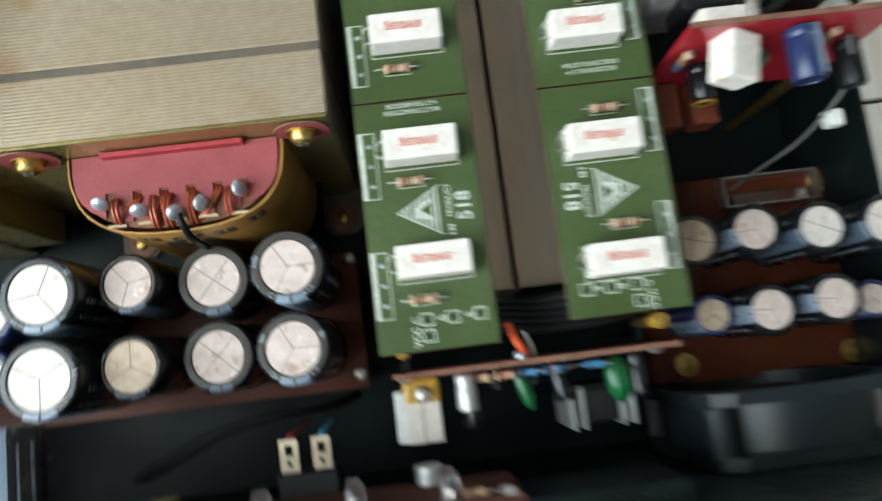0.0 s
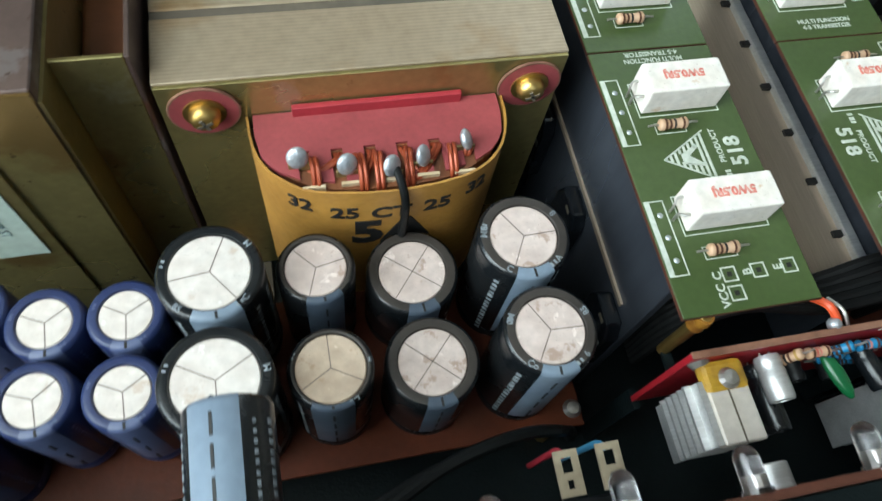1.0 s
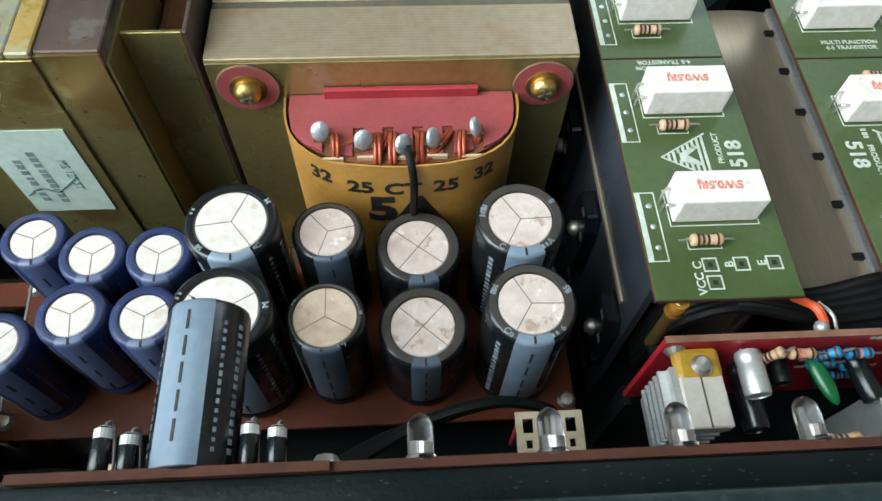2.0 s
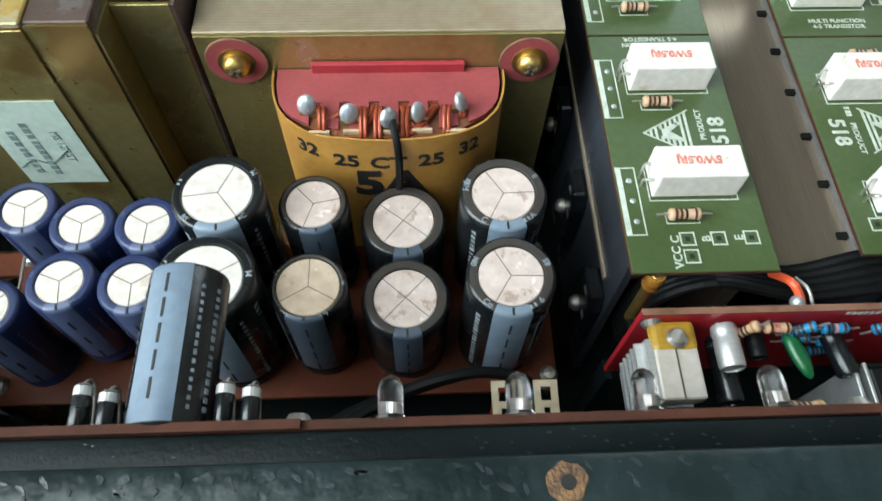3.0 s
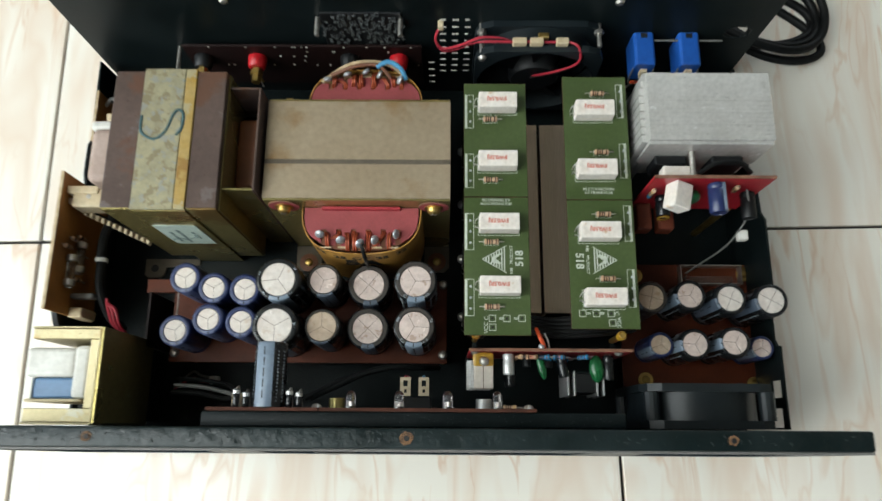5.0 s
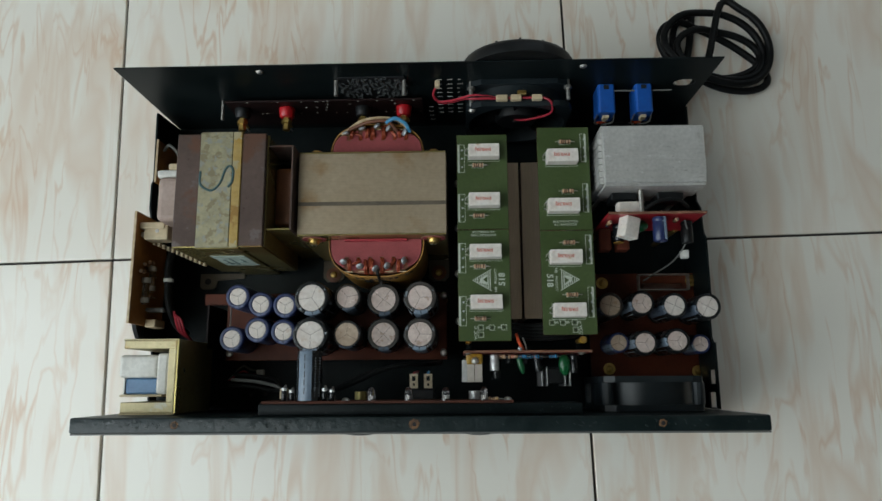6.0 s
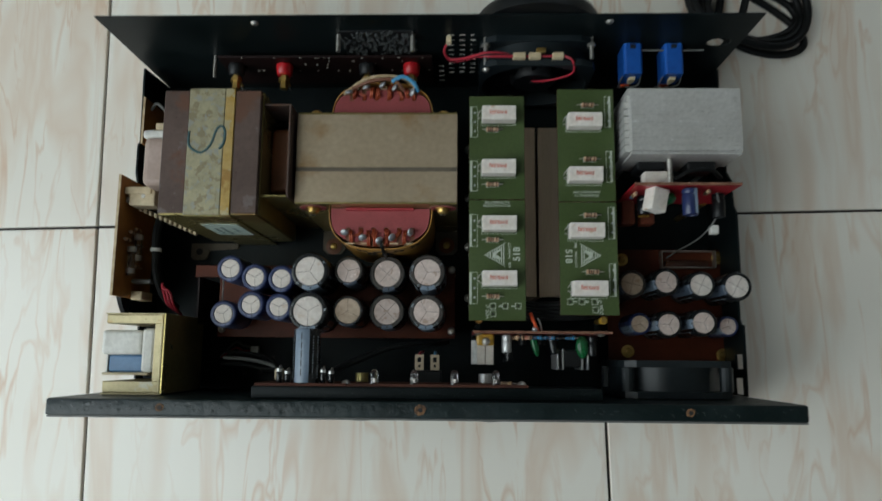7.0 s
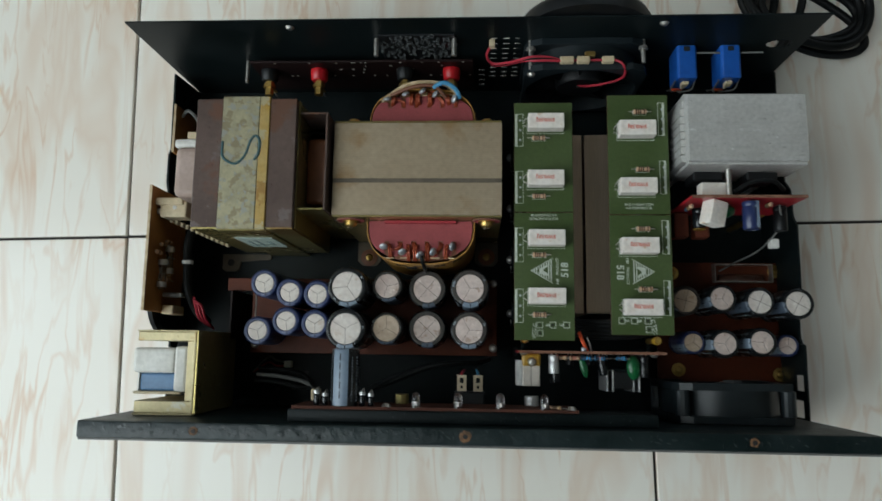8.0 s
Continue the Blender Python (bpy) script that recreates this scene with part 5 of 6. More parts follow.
# rear and side walls coloured dark brown for the shade inside the channel
part("channel_wall", box(-0.1027, 0.1925, 0.0135, -0.0870, 0.1937, 0.1220, 0.0002), BROWN_LAM, t2)
part("channel_side", box(-0.0869, 0.1330, 0.0135, -0.0857, 0.1937, 0.1220, 0.0002), BROWN_LAM, t2)
part("terminal_strip", box(-0.1030, 0.1880, 0.0850, -0.0895, 0.1895, 0.0960), BLACK_PLASTIC, t2)
part("foot", prism([(-0.1870, 0.1095), (-0.1845, 0.1075), (-0.1765, 0.1075), (-0.1740, 0.1095), (-0.1730, 0.1150), (-0.1500, 0.1165), (-0.1500, 0.1205), (-0.1870, 0.1205)], 0.0117, 0.0135), SEAM_DARK, t2, "dull dark steel mounting foot")
part("foot_hole", rod(0.0026, 0.0003, at(-0.1805, 0.1140, 0.0134), 16), INK, t2)

# ---- small framed transformer at the front corner ----
st = thing("small_transformer", "small transformer in a brassy steel frame with a white bobbin", "transformer", "transformers")
SZ = 0.1080
frame_bm = bmesh.new()
for q in ((-0.2010, 0.0110, 0.0560, -0.1640, 0.0180, SZ), (-0.2010, 0.0540, 0.0560, -0.1640, 0.0595, SZ), (-0.1700, 0.0180, 0.0560, -0.1640, 0.0540, SZ)):
    box(*q, 0.0004, bm=frame_bm)
part("core", frame_bm, FRAME_GOLD, st, "pale lamination core")
part("frame", box(-0.1640, 0.0105, 0.0440, -0.1626, 0.0605, SZ + 0.0014, 0.0003), OLIVE_STEEL, st, "brassy steel clamp frame")
part("frame_front", box(-0.2012, 0.0098, 0.0440, -0.1640, 0.0109, SZ + 0.0014, 0.0003), FRAME_GOLD, st)
part("frame_rear", box(-0.2012, 0.0596, 0.0440, -0.1640, 0.0606, SZ + 0.0014, 0.0003), FRAME_GOLD, st)
part("pedestal", box(-0.1990, 0.0130, 0.0117, -0.1680, 0.0570, 0.0560, 0.0004), BLACK_STEEL, st, "black steel mounting stand")
part("top_rim", box(-0.1655, 0.0108, SZ + 0.0001, -0.1641, 0.0597, SZ + 0.0014, 0.0004), FRAME_GOLD, st, "bright brass-coloured rim")
part("bobbin", box(-0.2060, 0.0345, 0.0600, -0.1790, 0.0500, 0.1035, 0.0025, 3), WHITE_NYLON, st, "white nylon bobbin")
part("bobbin_wall", box(-0.2062, 0.0215, 0.0600, -0.1760, 0.0232, 0.1000, 0.0006), IVORY, st)
part("bobbin_shell", box(-0.1790, 0.0233, 0.0600, -0.1705, 0.0510, 0.1055, 0.0020, 2), WHITE_NYLON, st)
part("coil", box(-0.2030, 0.0233, 0.0600, -0.1791, 0.0344, 0.0985, 0.0015, 2), BLUE_TAPE, st, "pale blue taped coil")
part("coil", box(-0.2040, 0.0233, 0.0590, -0.2031, 0.0344, 0.0990), WHITE_NYLON, st)

# ---- upright board at the side wall ----
side = thing("side_board", "amber circuit board standing upright beside the side wall", "circuit board")
tiltm = at(-0.2100, 0, 0.0117)
part("board", box(-0.0008, 0.0735, 0.0200, 0.0008, 0.1565, 0.0760, 0.0002), AMBER_BOARD, side, m=tiltm)
part("rim", box(-0.00085, 0.0735, 0.0756, 0.00085, 0.1565, 0.0764), PAPER_EDGE, side, "pale sawn board edge", m=tiltm)
part("stand", box(-0.0006, 0.0800, 0.0001, 0.0006, 0.1500, 0.0201), BLACK_STEEL, side, m=tiltm)
sock = part("socket", box(0.0040, 0.1360, 0.0560, 0.0220, 0.1475, 0.0700, 0.0010, 2), IVORY, side, "ivory plastic socket", m=tiltm)
part("socket_tongue", box(0.0010, 0.1440, 0.0600, 0.0200, 0.1490, 0.0715, 0.0010, 2), IVORY, sock)
part("screw", rod(0.0014, 0.0004, at(0.0140, 0.1425, 0.0699), 10), TIN, sock)
part("clip", box(0.0009, 0.1385, 0.0640, 0.0042, 0.1425, 0.0680, 0.0005), TIN, sock, "bent metal clip")
for k in range(12):
    part("pin_header", box(-0.0011, -0.0016, 0, 0.0011, 0.0016, 0.0042, 0.0004), IVORY, side, "ivory header pin block", m=at(-0.2030 + 0.0031 * k, 0.1360 - 0.0013 * k, 0.0660 - 0.0013 * k))
part("header_strip", tube([(-0.2040, 0.1380, 0.0650), (-0.1860, 0.1305, 0.0575), (-0.1680, 0.1232, 0.0505)], 0.0016, 8), BLACK_PLASTIC, side, "black header strip")
# two open fuse clips with glass fuses, and a row of links
for fy, fz in ((0.0985, 0.0610), (0.1085, 0.0520)):
    fuse = part("fuse", rod(0.0024, 0.0200, tiltm @ at(0.0046, fy - 0.0100, fz) @ FACE_REAR, 14), glassy("side_fuse_glass", (0.88, 0.86, 0.78), 0.12), side, "glass fuse in spring clips")
    for e_ in (-0.0085, 0.0065):
        part("fuse_clip", lathe([(0.0025, 0), (0.0032, 0), (0.0032, 0.0034), (0.0025, 0.0034)], 12, tiltm @ at(0.0046, fy + e_, fz) @ FACE_REAR), TIN, fuse, "bright spring clip")
for k, (y, z) in enumerate(((0.1130, 0.0640), (0.1190, 0.0580), (0.0960, 0.0480), (0.1220, 0.0500))):
    small_resistor(side, 0, 0, 0, tiltm @ at(0.0009, y, z) @ FACE_RIGHT, RES_BODY, (BAND_BROWN, BAND_BLACK, BAND_BROWN, BAND_GOLD))
for k, y in enumerate((0.0960, 0.1040, 0.1120, 0.1200)):
    part("trace_link", rod(0.0006, 0.008, tiltm @ at(0.0016, y, 0.038 + 0.003 * (k % 2)), 8), TIN, side, "bare wire link")
part("film_capacitor", box(0.0010, 0.0840, 0.0440, 0.0150, 0.0872, 0.0520, 0.0008), GREY_WIRE, side, "grey film capacitor", m=tiltm)
part("socket", box(0.0010, 0.0725, 0.0330, 0.0090, 0.0785, 0.0510, 0.0006), IVORY, side, "ivory plastic socket", m=tiltm)
part("loom", tube([(-0.1900, 0.1360, 0.0600), (-0.1935, 0.1220, 0.0620), (-0.1935, 0.1050, 0.0610), (-0.1925, 0.0900, 0.0600), (-0.1900, 0.0760, 0.0500), (-0.1850, 0.0680, 0.0400)], 0.0030, 10), RUBBER, side, "taped black cable loom")
part("tie", lathe([(0.0032, -0.0012), (0.0038, -0.0012), (0.0038, 0.0012), (0.0032, 0.0012)], 14, at(-0.1936, 0.1080, 0.0612) @ FACE_REAR), WHITE_NYLON, side, "white cable tie")
for k in range(3):
    part("wire", tube([(-0.1890, 0.0850 - 0.002 * k, 0.0580), (-0.1880 + 0.002 * k, 0.0790, 0.0570), (-0.1870 + 0.002 * k, 0.0700, 0.0500), (-0.1830, 0.0640, 0.0350)], 0.0009, 6), RED_WIRE, side, "red signal wire")
part("round_cover", lathe([(0, 0), (0.0280, 0), (0.0280, 0.0030), (0.0200, 0.0040), (0, 0.0040)], 32, at(-0.2146, 0.0860, 0.0400) @ FACE_LEFT), BLACK_PLASTIC, side, "round black plastic cover", 40)
small = thing("small_board", "small amber circuit board standing upright by the coil", "circuit board")
part("board", box(-0.2082, 0.1850, 0.0117, -0.2068, 0.2200, 0.0660, 0.0002), AMBER_BOARD, small)
part("rim", box(-0.20825, 0.1850, 0.0657, -0.20675, 0.2200, 0.0664), PAPER_EDGE, small, "pale sawn board edge")
part("wire_loop", tube([(-0.2066, 0.2140, 0.0560), (-0.2010, 0.2170, 0.0600), (-0.1960, 0.2130, 0.0580), (-0.1950, 0.2060, 0.0480)], 0.0012, 8), GREY_WIRE, small, "grey wire loop")

# ---- driver board with its parts facing the front ----
drv = thing("driver_board", "red-brown driver circuit board standing upright on posts", "circuit board")
DY, DZ = 0.0505, 0.1010
part("board", box(0.0310, DY - 0.0008, 0.0600, 0.1190, DY + 0.0008, DZ - 0.0004, 0.0002), RED_BOARD, drv)
part("rim", box(0.0310, DY - 0.00085, DZ - 0.0005, 0.1190, DY + 0.00085, DZ), PALE_EDGE, drv, "raw board edge")
for px, pr, gm in ((0.0346, 0.0016, AMBER_RESIN), (0.1125, 0.0017, YELLOW_GLUE)):
    part("post", rod(pr, 0.0260, at(px, 0.0580, 0.0805), 12), BRASS, drv, "threaded brass post under the green board")
    part("glue", lathe([(0, 0.0), (0.0024, 0.0006), (0.0021, 0.0026), (0.0026, 0.0044), (0.0022, 0.0062), (0, 0.0064)], 12, at(px, 0.0580, 0.1000)), gm, drv, "yellow contact glue", 60)
    part("post_arm", box(px - 0.0012, DY + 0.0008, 0.0810, px + 0.0012, 0.0580, 0.0822), BLACK_STEEL, drv)
part("leg", box(0.0312, DY - 0.0030, 0.0116, 0.0330, DY + 0.0030, 0.0600), BLACK_STEEL, drv)
part("leg", box(0.1165, DY - 0.0030, 0.0116, 0.1185, DY + 0.0030, 0.0600), BLACK_STEEL, drv)
heat = part("driver_heat_sink", box(0.0335, 0.0300, 0.0935, 0.0440, DY - 0.0050, 0.0975, 0.0004), ALU_BEIGE, drv, "warm aluminium heat sink with fins")
for k in range(5):
    part("fin", box(0.0300, 0.0302, 0.0925 - 0.0034 * k, 0.0430, DY - 0.0052, 0.0935 - 0.0034 * k), ALU, heat)
part("spine", box(0.0318, 0.0304, 0.0720, 0.0334, DY - 0.0054, 0.0970), ALU, heat)
part("seam", box(0.0384, 0.0300, 0.0975, 0.0388, DY - 0.0060, 0.0977), SEAM_DARK, heat)
part("glue", box(0.0330, DY - 0.0088, 0.0945, 0.0444, DY - 0.0010, 0.0981, 0.0015, 2), YELLOW_GLUE, drv, "yellow contact glue")
part("clamp_screw", lathe([(0, 0.0016), (0.0018, 0.0012), (0.0026, 0), (0, 0)], 14, at(0.0390, DY - 0.0060, 0.0988)), TIN, drv)


def lying(name, parent, x, z, d, length, mat_, label, y=DY - 0.0008, dx=0.0, dz=0.0):
    """A can whose axis points from the board towards the front."""
    r = d / 2
    way = Vector((dx, -1, dz)).normalized()
    m = at(x, y, z) @ way.to_track_quat("Z", "Y").to_matrix().to_4x4()
    ob = part(name, lathe([(0, 0.0010), (r * 0.92, 0.0010), (r, 0.0018), (r, 0.0034), (r * 0.9, 0.0042), (r, 0.0050), (r, length - 0.0008), (r * 0.9, length), (r * 0.78, length), (r * 0.76, length - 0.0003), (0, length - 0.0003)], 20, m), mat_, parent, label, 50)
    for s in (-1, 1):
        part("lead", rod(0.0003, 0.0022, m @ at(s * r * 0.4, 0, -0.0010), 6), TIN, ob)
    return ob


lying("electrolytic", drv, 0.0525, 0.0950, 0.0064, 0.0120, ALU, "bare silver electrolytic capacitor")
lying("electrolytic", drv, 0.0540, 0.0865, 0.0064, 0.0180, CAP_BLACK, "small black electrolytic capacitor")
lying("electrolytic", drv, 0.0815, 0.0900, 0.0055, 0.0130, CAP_BLACK, "small black electrolytic capacitor", dx=0.15)
lying("electrolytic", drv, 0.1080, 0.0880, 0.0060, 0.0140, CAP_BLACK, "small black electrolytic capacitor")
lying("transistor", drv, 0.0630, 0.0880, 0.0048, 0.0070, BLACK_PLASTIC, "small black transistor")
lying("transistor", drv, 0.0760, 0.0830, 0.0048, 0.0070, BLACK_PLASTIC, "small black transistor")
front_face = at(0, DY - 0.0008, 0) @ FACE_FRONT
for x, z, rot, body_, bands_ in ((0.0580, 0.0960, 60, RES_BODY, (BAND_BROWN, BAND_BLACK, BAND_BROWN, BAND_GOLD)), (0.0650, 0.0968, -4, RES_BODY, (BAND_BROWN, RED_INK, RED_INK, BAND_BROWN)), (0.0720, 0.0955, 35, RES_BLUE, (BAND_BLACK, BAND_BROWN, BAND_BLACK, BAND_BROWN)), (0.0800, 0.0955, 0, RES_BLUE, (BAND_BLACK, BAND_BROWN, RED_INK, BAND_BROWN)), (0.0930, 0.0960, 50, RES_BLUE, (BAND_BLACK, BAND_BROWN, BAND_BLACK, BAND_BROWN)), (0.0830, 0.0870, 0, RES_BLUE, (BAND_BLACK, BAND_BROWN, BAND_BLACK, BAND_BROWN)), (0.0840, 0.0800, 10, RES_BLUE, (BAND_BLACK, BAND_BROWN, BAND_BLACK, BAND_BROWN)), (0.0735, 0.0890, 15, RES_BLUE, (BAND_BLACK, BAND_BROWN, BAND_BLACK, BAND_BROWN))):
    small_resistor(drv, 0, 0, 0.0008, front_face @ at(x, z, 0) @ pose(0, 0, 0, 0, 0, rot), body_, bands_, 0.0066, 0.0013)


def dipped(x, z, length, r, dx):
    b = bmesh.new()
    bmesh.ops.create_uvsphere(b, u_segments=16, v_segments=10, radius=1.0)
    way = Vector((dx, -1, -0.05)).normalized()
    b.transform(at(x, DY - 0.0015, z) @ way.to_track_quat("Z", "Y").to_matrix().to_4x4() @ at(0, 0, length / 2) @ Matrix.Diagonal((r, r * 0.7, length / 2, 1)))
    return part("film_capacitor", b, GREEN_FILM, drv, "glossy green dipped capacitor", 80)


dipped(0.0690, 0.0930, 0.0140, 0.0022, 0.25)
dipped(0.1010, 0.0900, 0.0150, 0.0042, 0.05)
clip = part("clip_heat_sink", box(0.0850, 0.0270, 0.0600, 0.0860, DY - 0.0100, 0.0900, 0.0002), ALU, drv, "small aluminium U-shaped heat sink")
for x in (0.0885, 0.1010, 0.1045):
    part("wing", box(x, 0.0270, 0.0600, x + 0.0010, DY - 0.0100, 0.0890, 0.0002), ALU, clip)
part("wing_floor", box(0.0850, DY - 0.0110, 0.0600, 0.1055, DY - 0.0100, 0.0880), BLACK_STEEL, clip)
part("regulator", box(0.0900, 0.0285, 0.0640, 0.1004, DY - 0.0112, 0.0885, 0.0006), BLACK_PLASTIC, drv, "black regulator")
part("signal_wire", tube([(0.0720, DY + 0.0010, 0.0980), (0.0705, DY + 0.0040, 0.1010), (0.0690, DY + 0.0070, 0.1015), (0.0680, DY + 0.0120, 0.0960)], 0.0011, 8), ORANGE_WIRE, drv, "orange-red wire end")
part("signal_wire", tube([(0.0745, DY + 0.0010, 0.0985), (0.0735, DY + 0.0050, 0.1005), (0.0720, DY + 0.0090, 0.0990)], 0.0005, 6), TIN, drv)
blob = bmesh.new()
bmesh.ops.create_icosphere(blob, subdivisions=2, radius=0.0018, matrix=at(0.0700, DY + 0.0020, 0.1000))
part("solder", blob, SOLDER, drv, smooth=60)
for px in (0.0345, 0.1125):
    part("mounting_screw", lathe([(0, 0.0018), (0.0018, 0.0014), (0.0028, 0), (0, 0)], 14, at(px, DY - 0.0008, 0.0960) @ FACE_FRONT), TIN, drv)
unread = bars(8, 0.012, 0.0014, front_face @ at(0.0880, 0.0990, 0.00005), 0.3, 12)
tagged(part("board_print", unread, SILK, drv), kind="stuff")

# black leads running under the boards
cables = thing("lead_bundle", "bundle of black power leads under the green boards", "cable")
for k in range(5):
    part("lead", tube([(0.0400, 0.0640 + 0.0015 * k, 0.0500), (0.0420, 0.0630 + 0.0018 * k, 0.0780), (0.0560, 0.0630 + 0.0020 * k, 0.0900 - 0.0015 * k), (0.0800, 0.0600 + 0.0024 * k, 0.0870 - 0.001 * k), (0.1050, 0.0610 + 0.0026 * k, 0.0890), (0.1280, 0.0660 + 0.001 * k, 0.0700), (0.1320, 0.0700, 0.0350)], 0.0016, 8), RUBBER, cables, "black insulated lead")

# ---- indicator board behind the front ----
ind = thing("indicator_board", "brown circuit board with clear lamps fixed behind the front", "circuit board")
IY = 0.0176
part("board", box(-0.0985, IY - 0.0005, 0.0950, 0.0625, IY + 0.0011, 0.1294, 0.0002), BOARD_EDGE, ind)
part("rim", box(-0.0985, IY - 0.00055, 0.1292, -0.0440, IY + 0.00115, 0.1308), BOARD_EDGE, ind, "raw board edge")
part("rim", box(-0.0440, IY - 0.00055, 0.1292, 0.0625, IY + 0.00115, 0.1298), BOARD_EDGE, ind, "raw board edge")
part("bracket", box(-0.0985, 0.0160, 0.0700, -0.0940, IY - 0.0017, 0.0955), BLACK_STEEL, ind)
for lx in (-0.0282, -0.0045, 0.0193, 0.0437):
    r = 0.0024
    m = at(lx, IY, 0.1275) @ FACE_REAR
    lamp = part("lamp", lathe([(0, 0.0008), (0.0029, 0.0008), (0.0029, 0.0018), (r, 0.0018), (r, 0.0068), (r * 0.92, 0.0080), (r * 0.70, 0.0089), (r * 0.36, 0.0095), (0, 0.0097)], 20, m), LED_CLEAR, ind, "clear indicator lamp", 60)
    part("cup", lathe([(0, 0.0020), (0.0012, 0.0020), (0.0013, 0.0042), (0.0008, 0.0034), (0, 0.0032)], 12, m @ at(0.0004, 0, 0)), TIN, lamp, "silver reflector cup")
    part("anvil", box(-0.0017, -0.0007, 0.0010, -0.0003, 0.0007, 0.0044), TIN, lamp, m=m)
    for s in (-1, 1):
        part("leg", rod(0.00028, 0.0016, m @ at(s * 0.0012, 0, -0.0004), 6), TIN, lamp)
big = capacitor("filter_capacitor", "black capacitor with a pale stripe lying out from the board", 0.0158, 0.0330, CAP_BLACK, CAP_TOP, CAP_STRIPE, 4, "", at(-0.0695, IY + 0.0002, 0.1235) @ FACE_REAR, -13, 0.78, 3, 5, 0.60, groove=0.0001)
for dx_, dl in ((-0.0852, 0.0092), (-0.0803, 0.0078), (-0.0590, 0.0088), (-0.0541, 0.0080)):
    dm = at(dx_, IY + 0.0006, 0.1262) @ FACE_REAR
    d = part("diode", rod(0.0017, dl, dm, 16, 0.0003), CAP_BLACK, ind, "dark glass diode with a silver band", 50)
    part("cathode_band", lathe([(0.0017, dl - 0.0021), (0.00178, dl - 0.0021), (0.00178, dl - 0.0004), (0.0012, dl + 0.0002), (0, dl + 0.0002)], 16, dm), ALU, d, "silver band")
    part("lead", tube([(dx_, IY + dl, 0.1262), (dx_ + 0.0002, IY + dl + 0.0016, 0.1260), (dx_ + 0.0006, IY + dl + 0.0014, 0.1235), (dx_ + 0.0008, IY + 0.0030, 0.1215), (dx_ + 0.0008, IY, 0.1213)], 0.0003, 6, 4), TIN, d)
for sx in (-0.0450, 0.0590):
    part("screw", lathe([(0, 0.0022), (0.0018, 0.0017), (0.0029, 0), (0, 0)], 14, at(sx, IY, 0.1270) @ FACE_REAR @ at(0, 0, 0.0011)), TIN, ind)
for px, mt in ((-0.0390, OLIVE_STEEL), (0.0385, ALU)):
    part("potentiometer", rod(0.0042, 0.0058, at(px, IY + 0.0010, 0.1015) @ FACE_REAR, 20), mt, ind, "round metal potentiometer", 40)
ped = part("terminal_block", box(-0.0080, IY + 0.0002, 0.0810, 0.0105, IY + 0.0080, 0.0935, 0.0005), BLACK_PLASTIC, ind)
for px in (-0.0033, 0.0066):
    tab = part("tab", pierced_plate(-0.0028, 0.0, 0.0028, 0.0098, -0.0003, 0.0003, [(0.0, 0.0025, 0.0007, 0.0009), (0.0, 0.0066, 0.0012, 0.0016)]), TAB_METAL, ind, "pierced spade terminal", m=at(px, 0.0262, 0.0950) @ pose(0, 0, 0, -84, 0, 0))
part("wire", tube([(-0.0033, 0.0350, 0.0940), (-0.0034, 0.0366, 0.0910), (-0.0032, 0.0372, 0.0800), (-0.0025, 0.0380, 0.0600)], 0.0008, 8), RED_WIRE, ind)
part("wire", tube([(0.0066, 0.0350, 0.0940), (0.0064, 0.0366, 0.0910), (0.0062, 0.0372, 0.0800), (0.0055, 0.0380, 0.0600)], 0.0008, 8), BLUE_WIRE, ind)
for k in range(2):
    part("wire", tube([(-0.0600 - 0.003 * k, 0.0260, 0.0640), (-0.0420, 0.0330 + 0.002 * k, 0.0740), (-0.0250, 0.0400, 0.0800 - 0.002 * k), (-0.0080, 0.0430, 0.0820), (0.0060, 0.0430, 0.0740), (0.0140, 0.0450, 0.0500)], 0.0016, 8), RUBBER, ind, "black lead")
small_resistor(ind, 0, 0, 0, at(0.0500, IY, 0.1260) @ FACE_REAR)
for k, (y, z) in enumerate(((0.0330, 0.058), (0.0290, 0.062), (0.0370, 0.054))):
    part("wire", tube([(-0.1420, y, z), (-0.1250, y - 0.001, z + 0.004), (-0.1100, y - 0.004, z + 0.004), (-0.0980, 0.0260, 0.0800), (-0.0930, 0.0240, 0.1000)], 0.0013, 7), GREY_WIRE if k == 0 else RUBBER, ind)
part("connector", box(-0.0940, IY + 0.0020, 0.0980, -0.0890, IY + 0.0090, 0.1040, 0.0006), IVORY, ind)

# ---- finned heat sink and red board ----
hs = thing("finned_heat_sink", "block of grey aluminium heat sink with fins", "heat sink")
top_ = part("top_block", box(0.1285, 0.1619, 0.1195, 0.1968, 0.2020, 0.1258, 0.0003), DIRTY_ALU, hs, "dull aluminium top with dark specks")
for k in range(11):
    y = 0.1632 + 0.0024 * k
    part("ridge", box(0.1287, y, 0.1257, 0.1966, y + 0.0012, 0.1258 + (0.00035 if k % 3 else 0.0006)), DIRTY_ALU, top_)
for k in range(9):
    y = 0.1630 + 0.0047 * k
    part("fin", box(0.1285 - (0.0, 0.0013, 0.0026)[min(2, 8 - k)], y, 0.0720, 0.1962, y + 0.0041, 0.1194), DIRTY_ALU, hs)
part("base_plate", box(0.1285, 0.1600, 0.0950, 0.1965, 0.1618, 0.1240, 0.0003), DIRTY_ALU, hs)
part("transistor", box(0.1360, 0.1545, 0.0900, 0.1540, 0.1599, 0.1080, 0.0008), BLACK_PLASTIC, hs, "black power transistor")
part("transistor", box(0.1680, 0.1545, 0.0900, 0.1860, 0.1599, 0.1080, 0.0008), BLACK_PLASTIC, hs, "black power transistor")
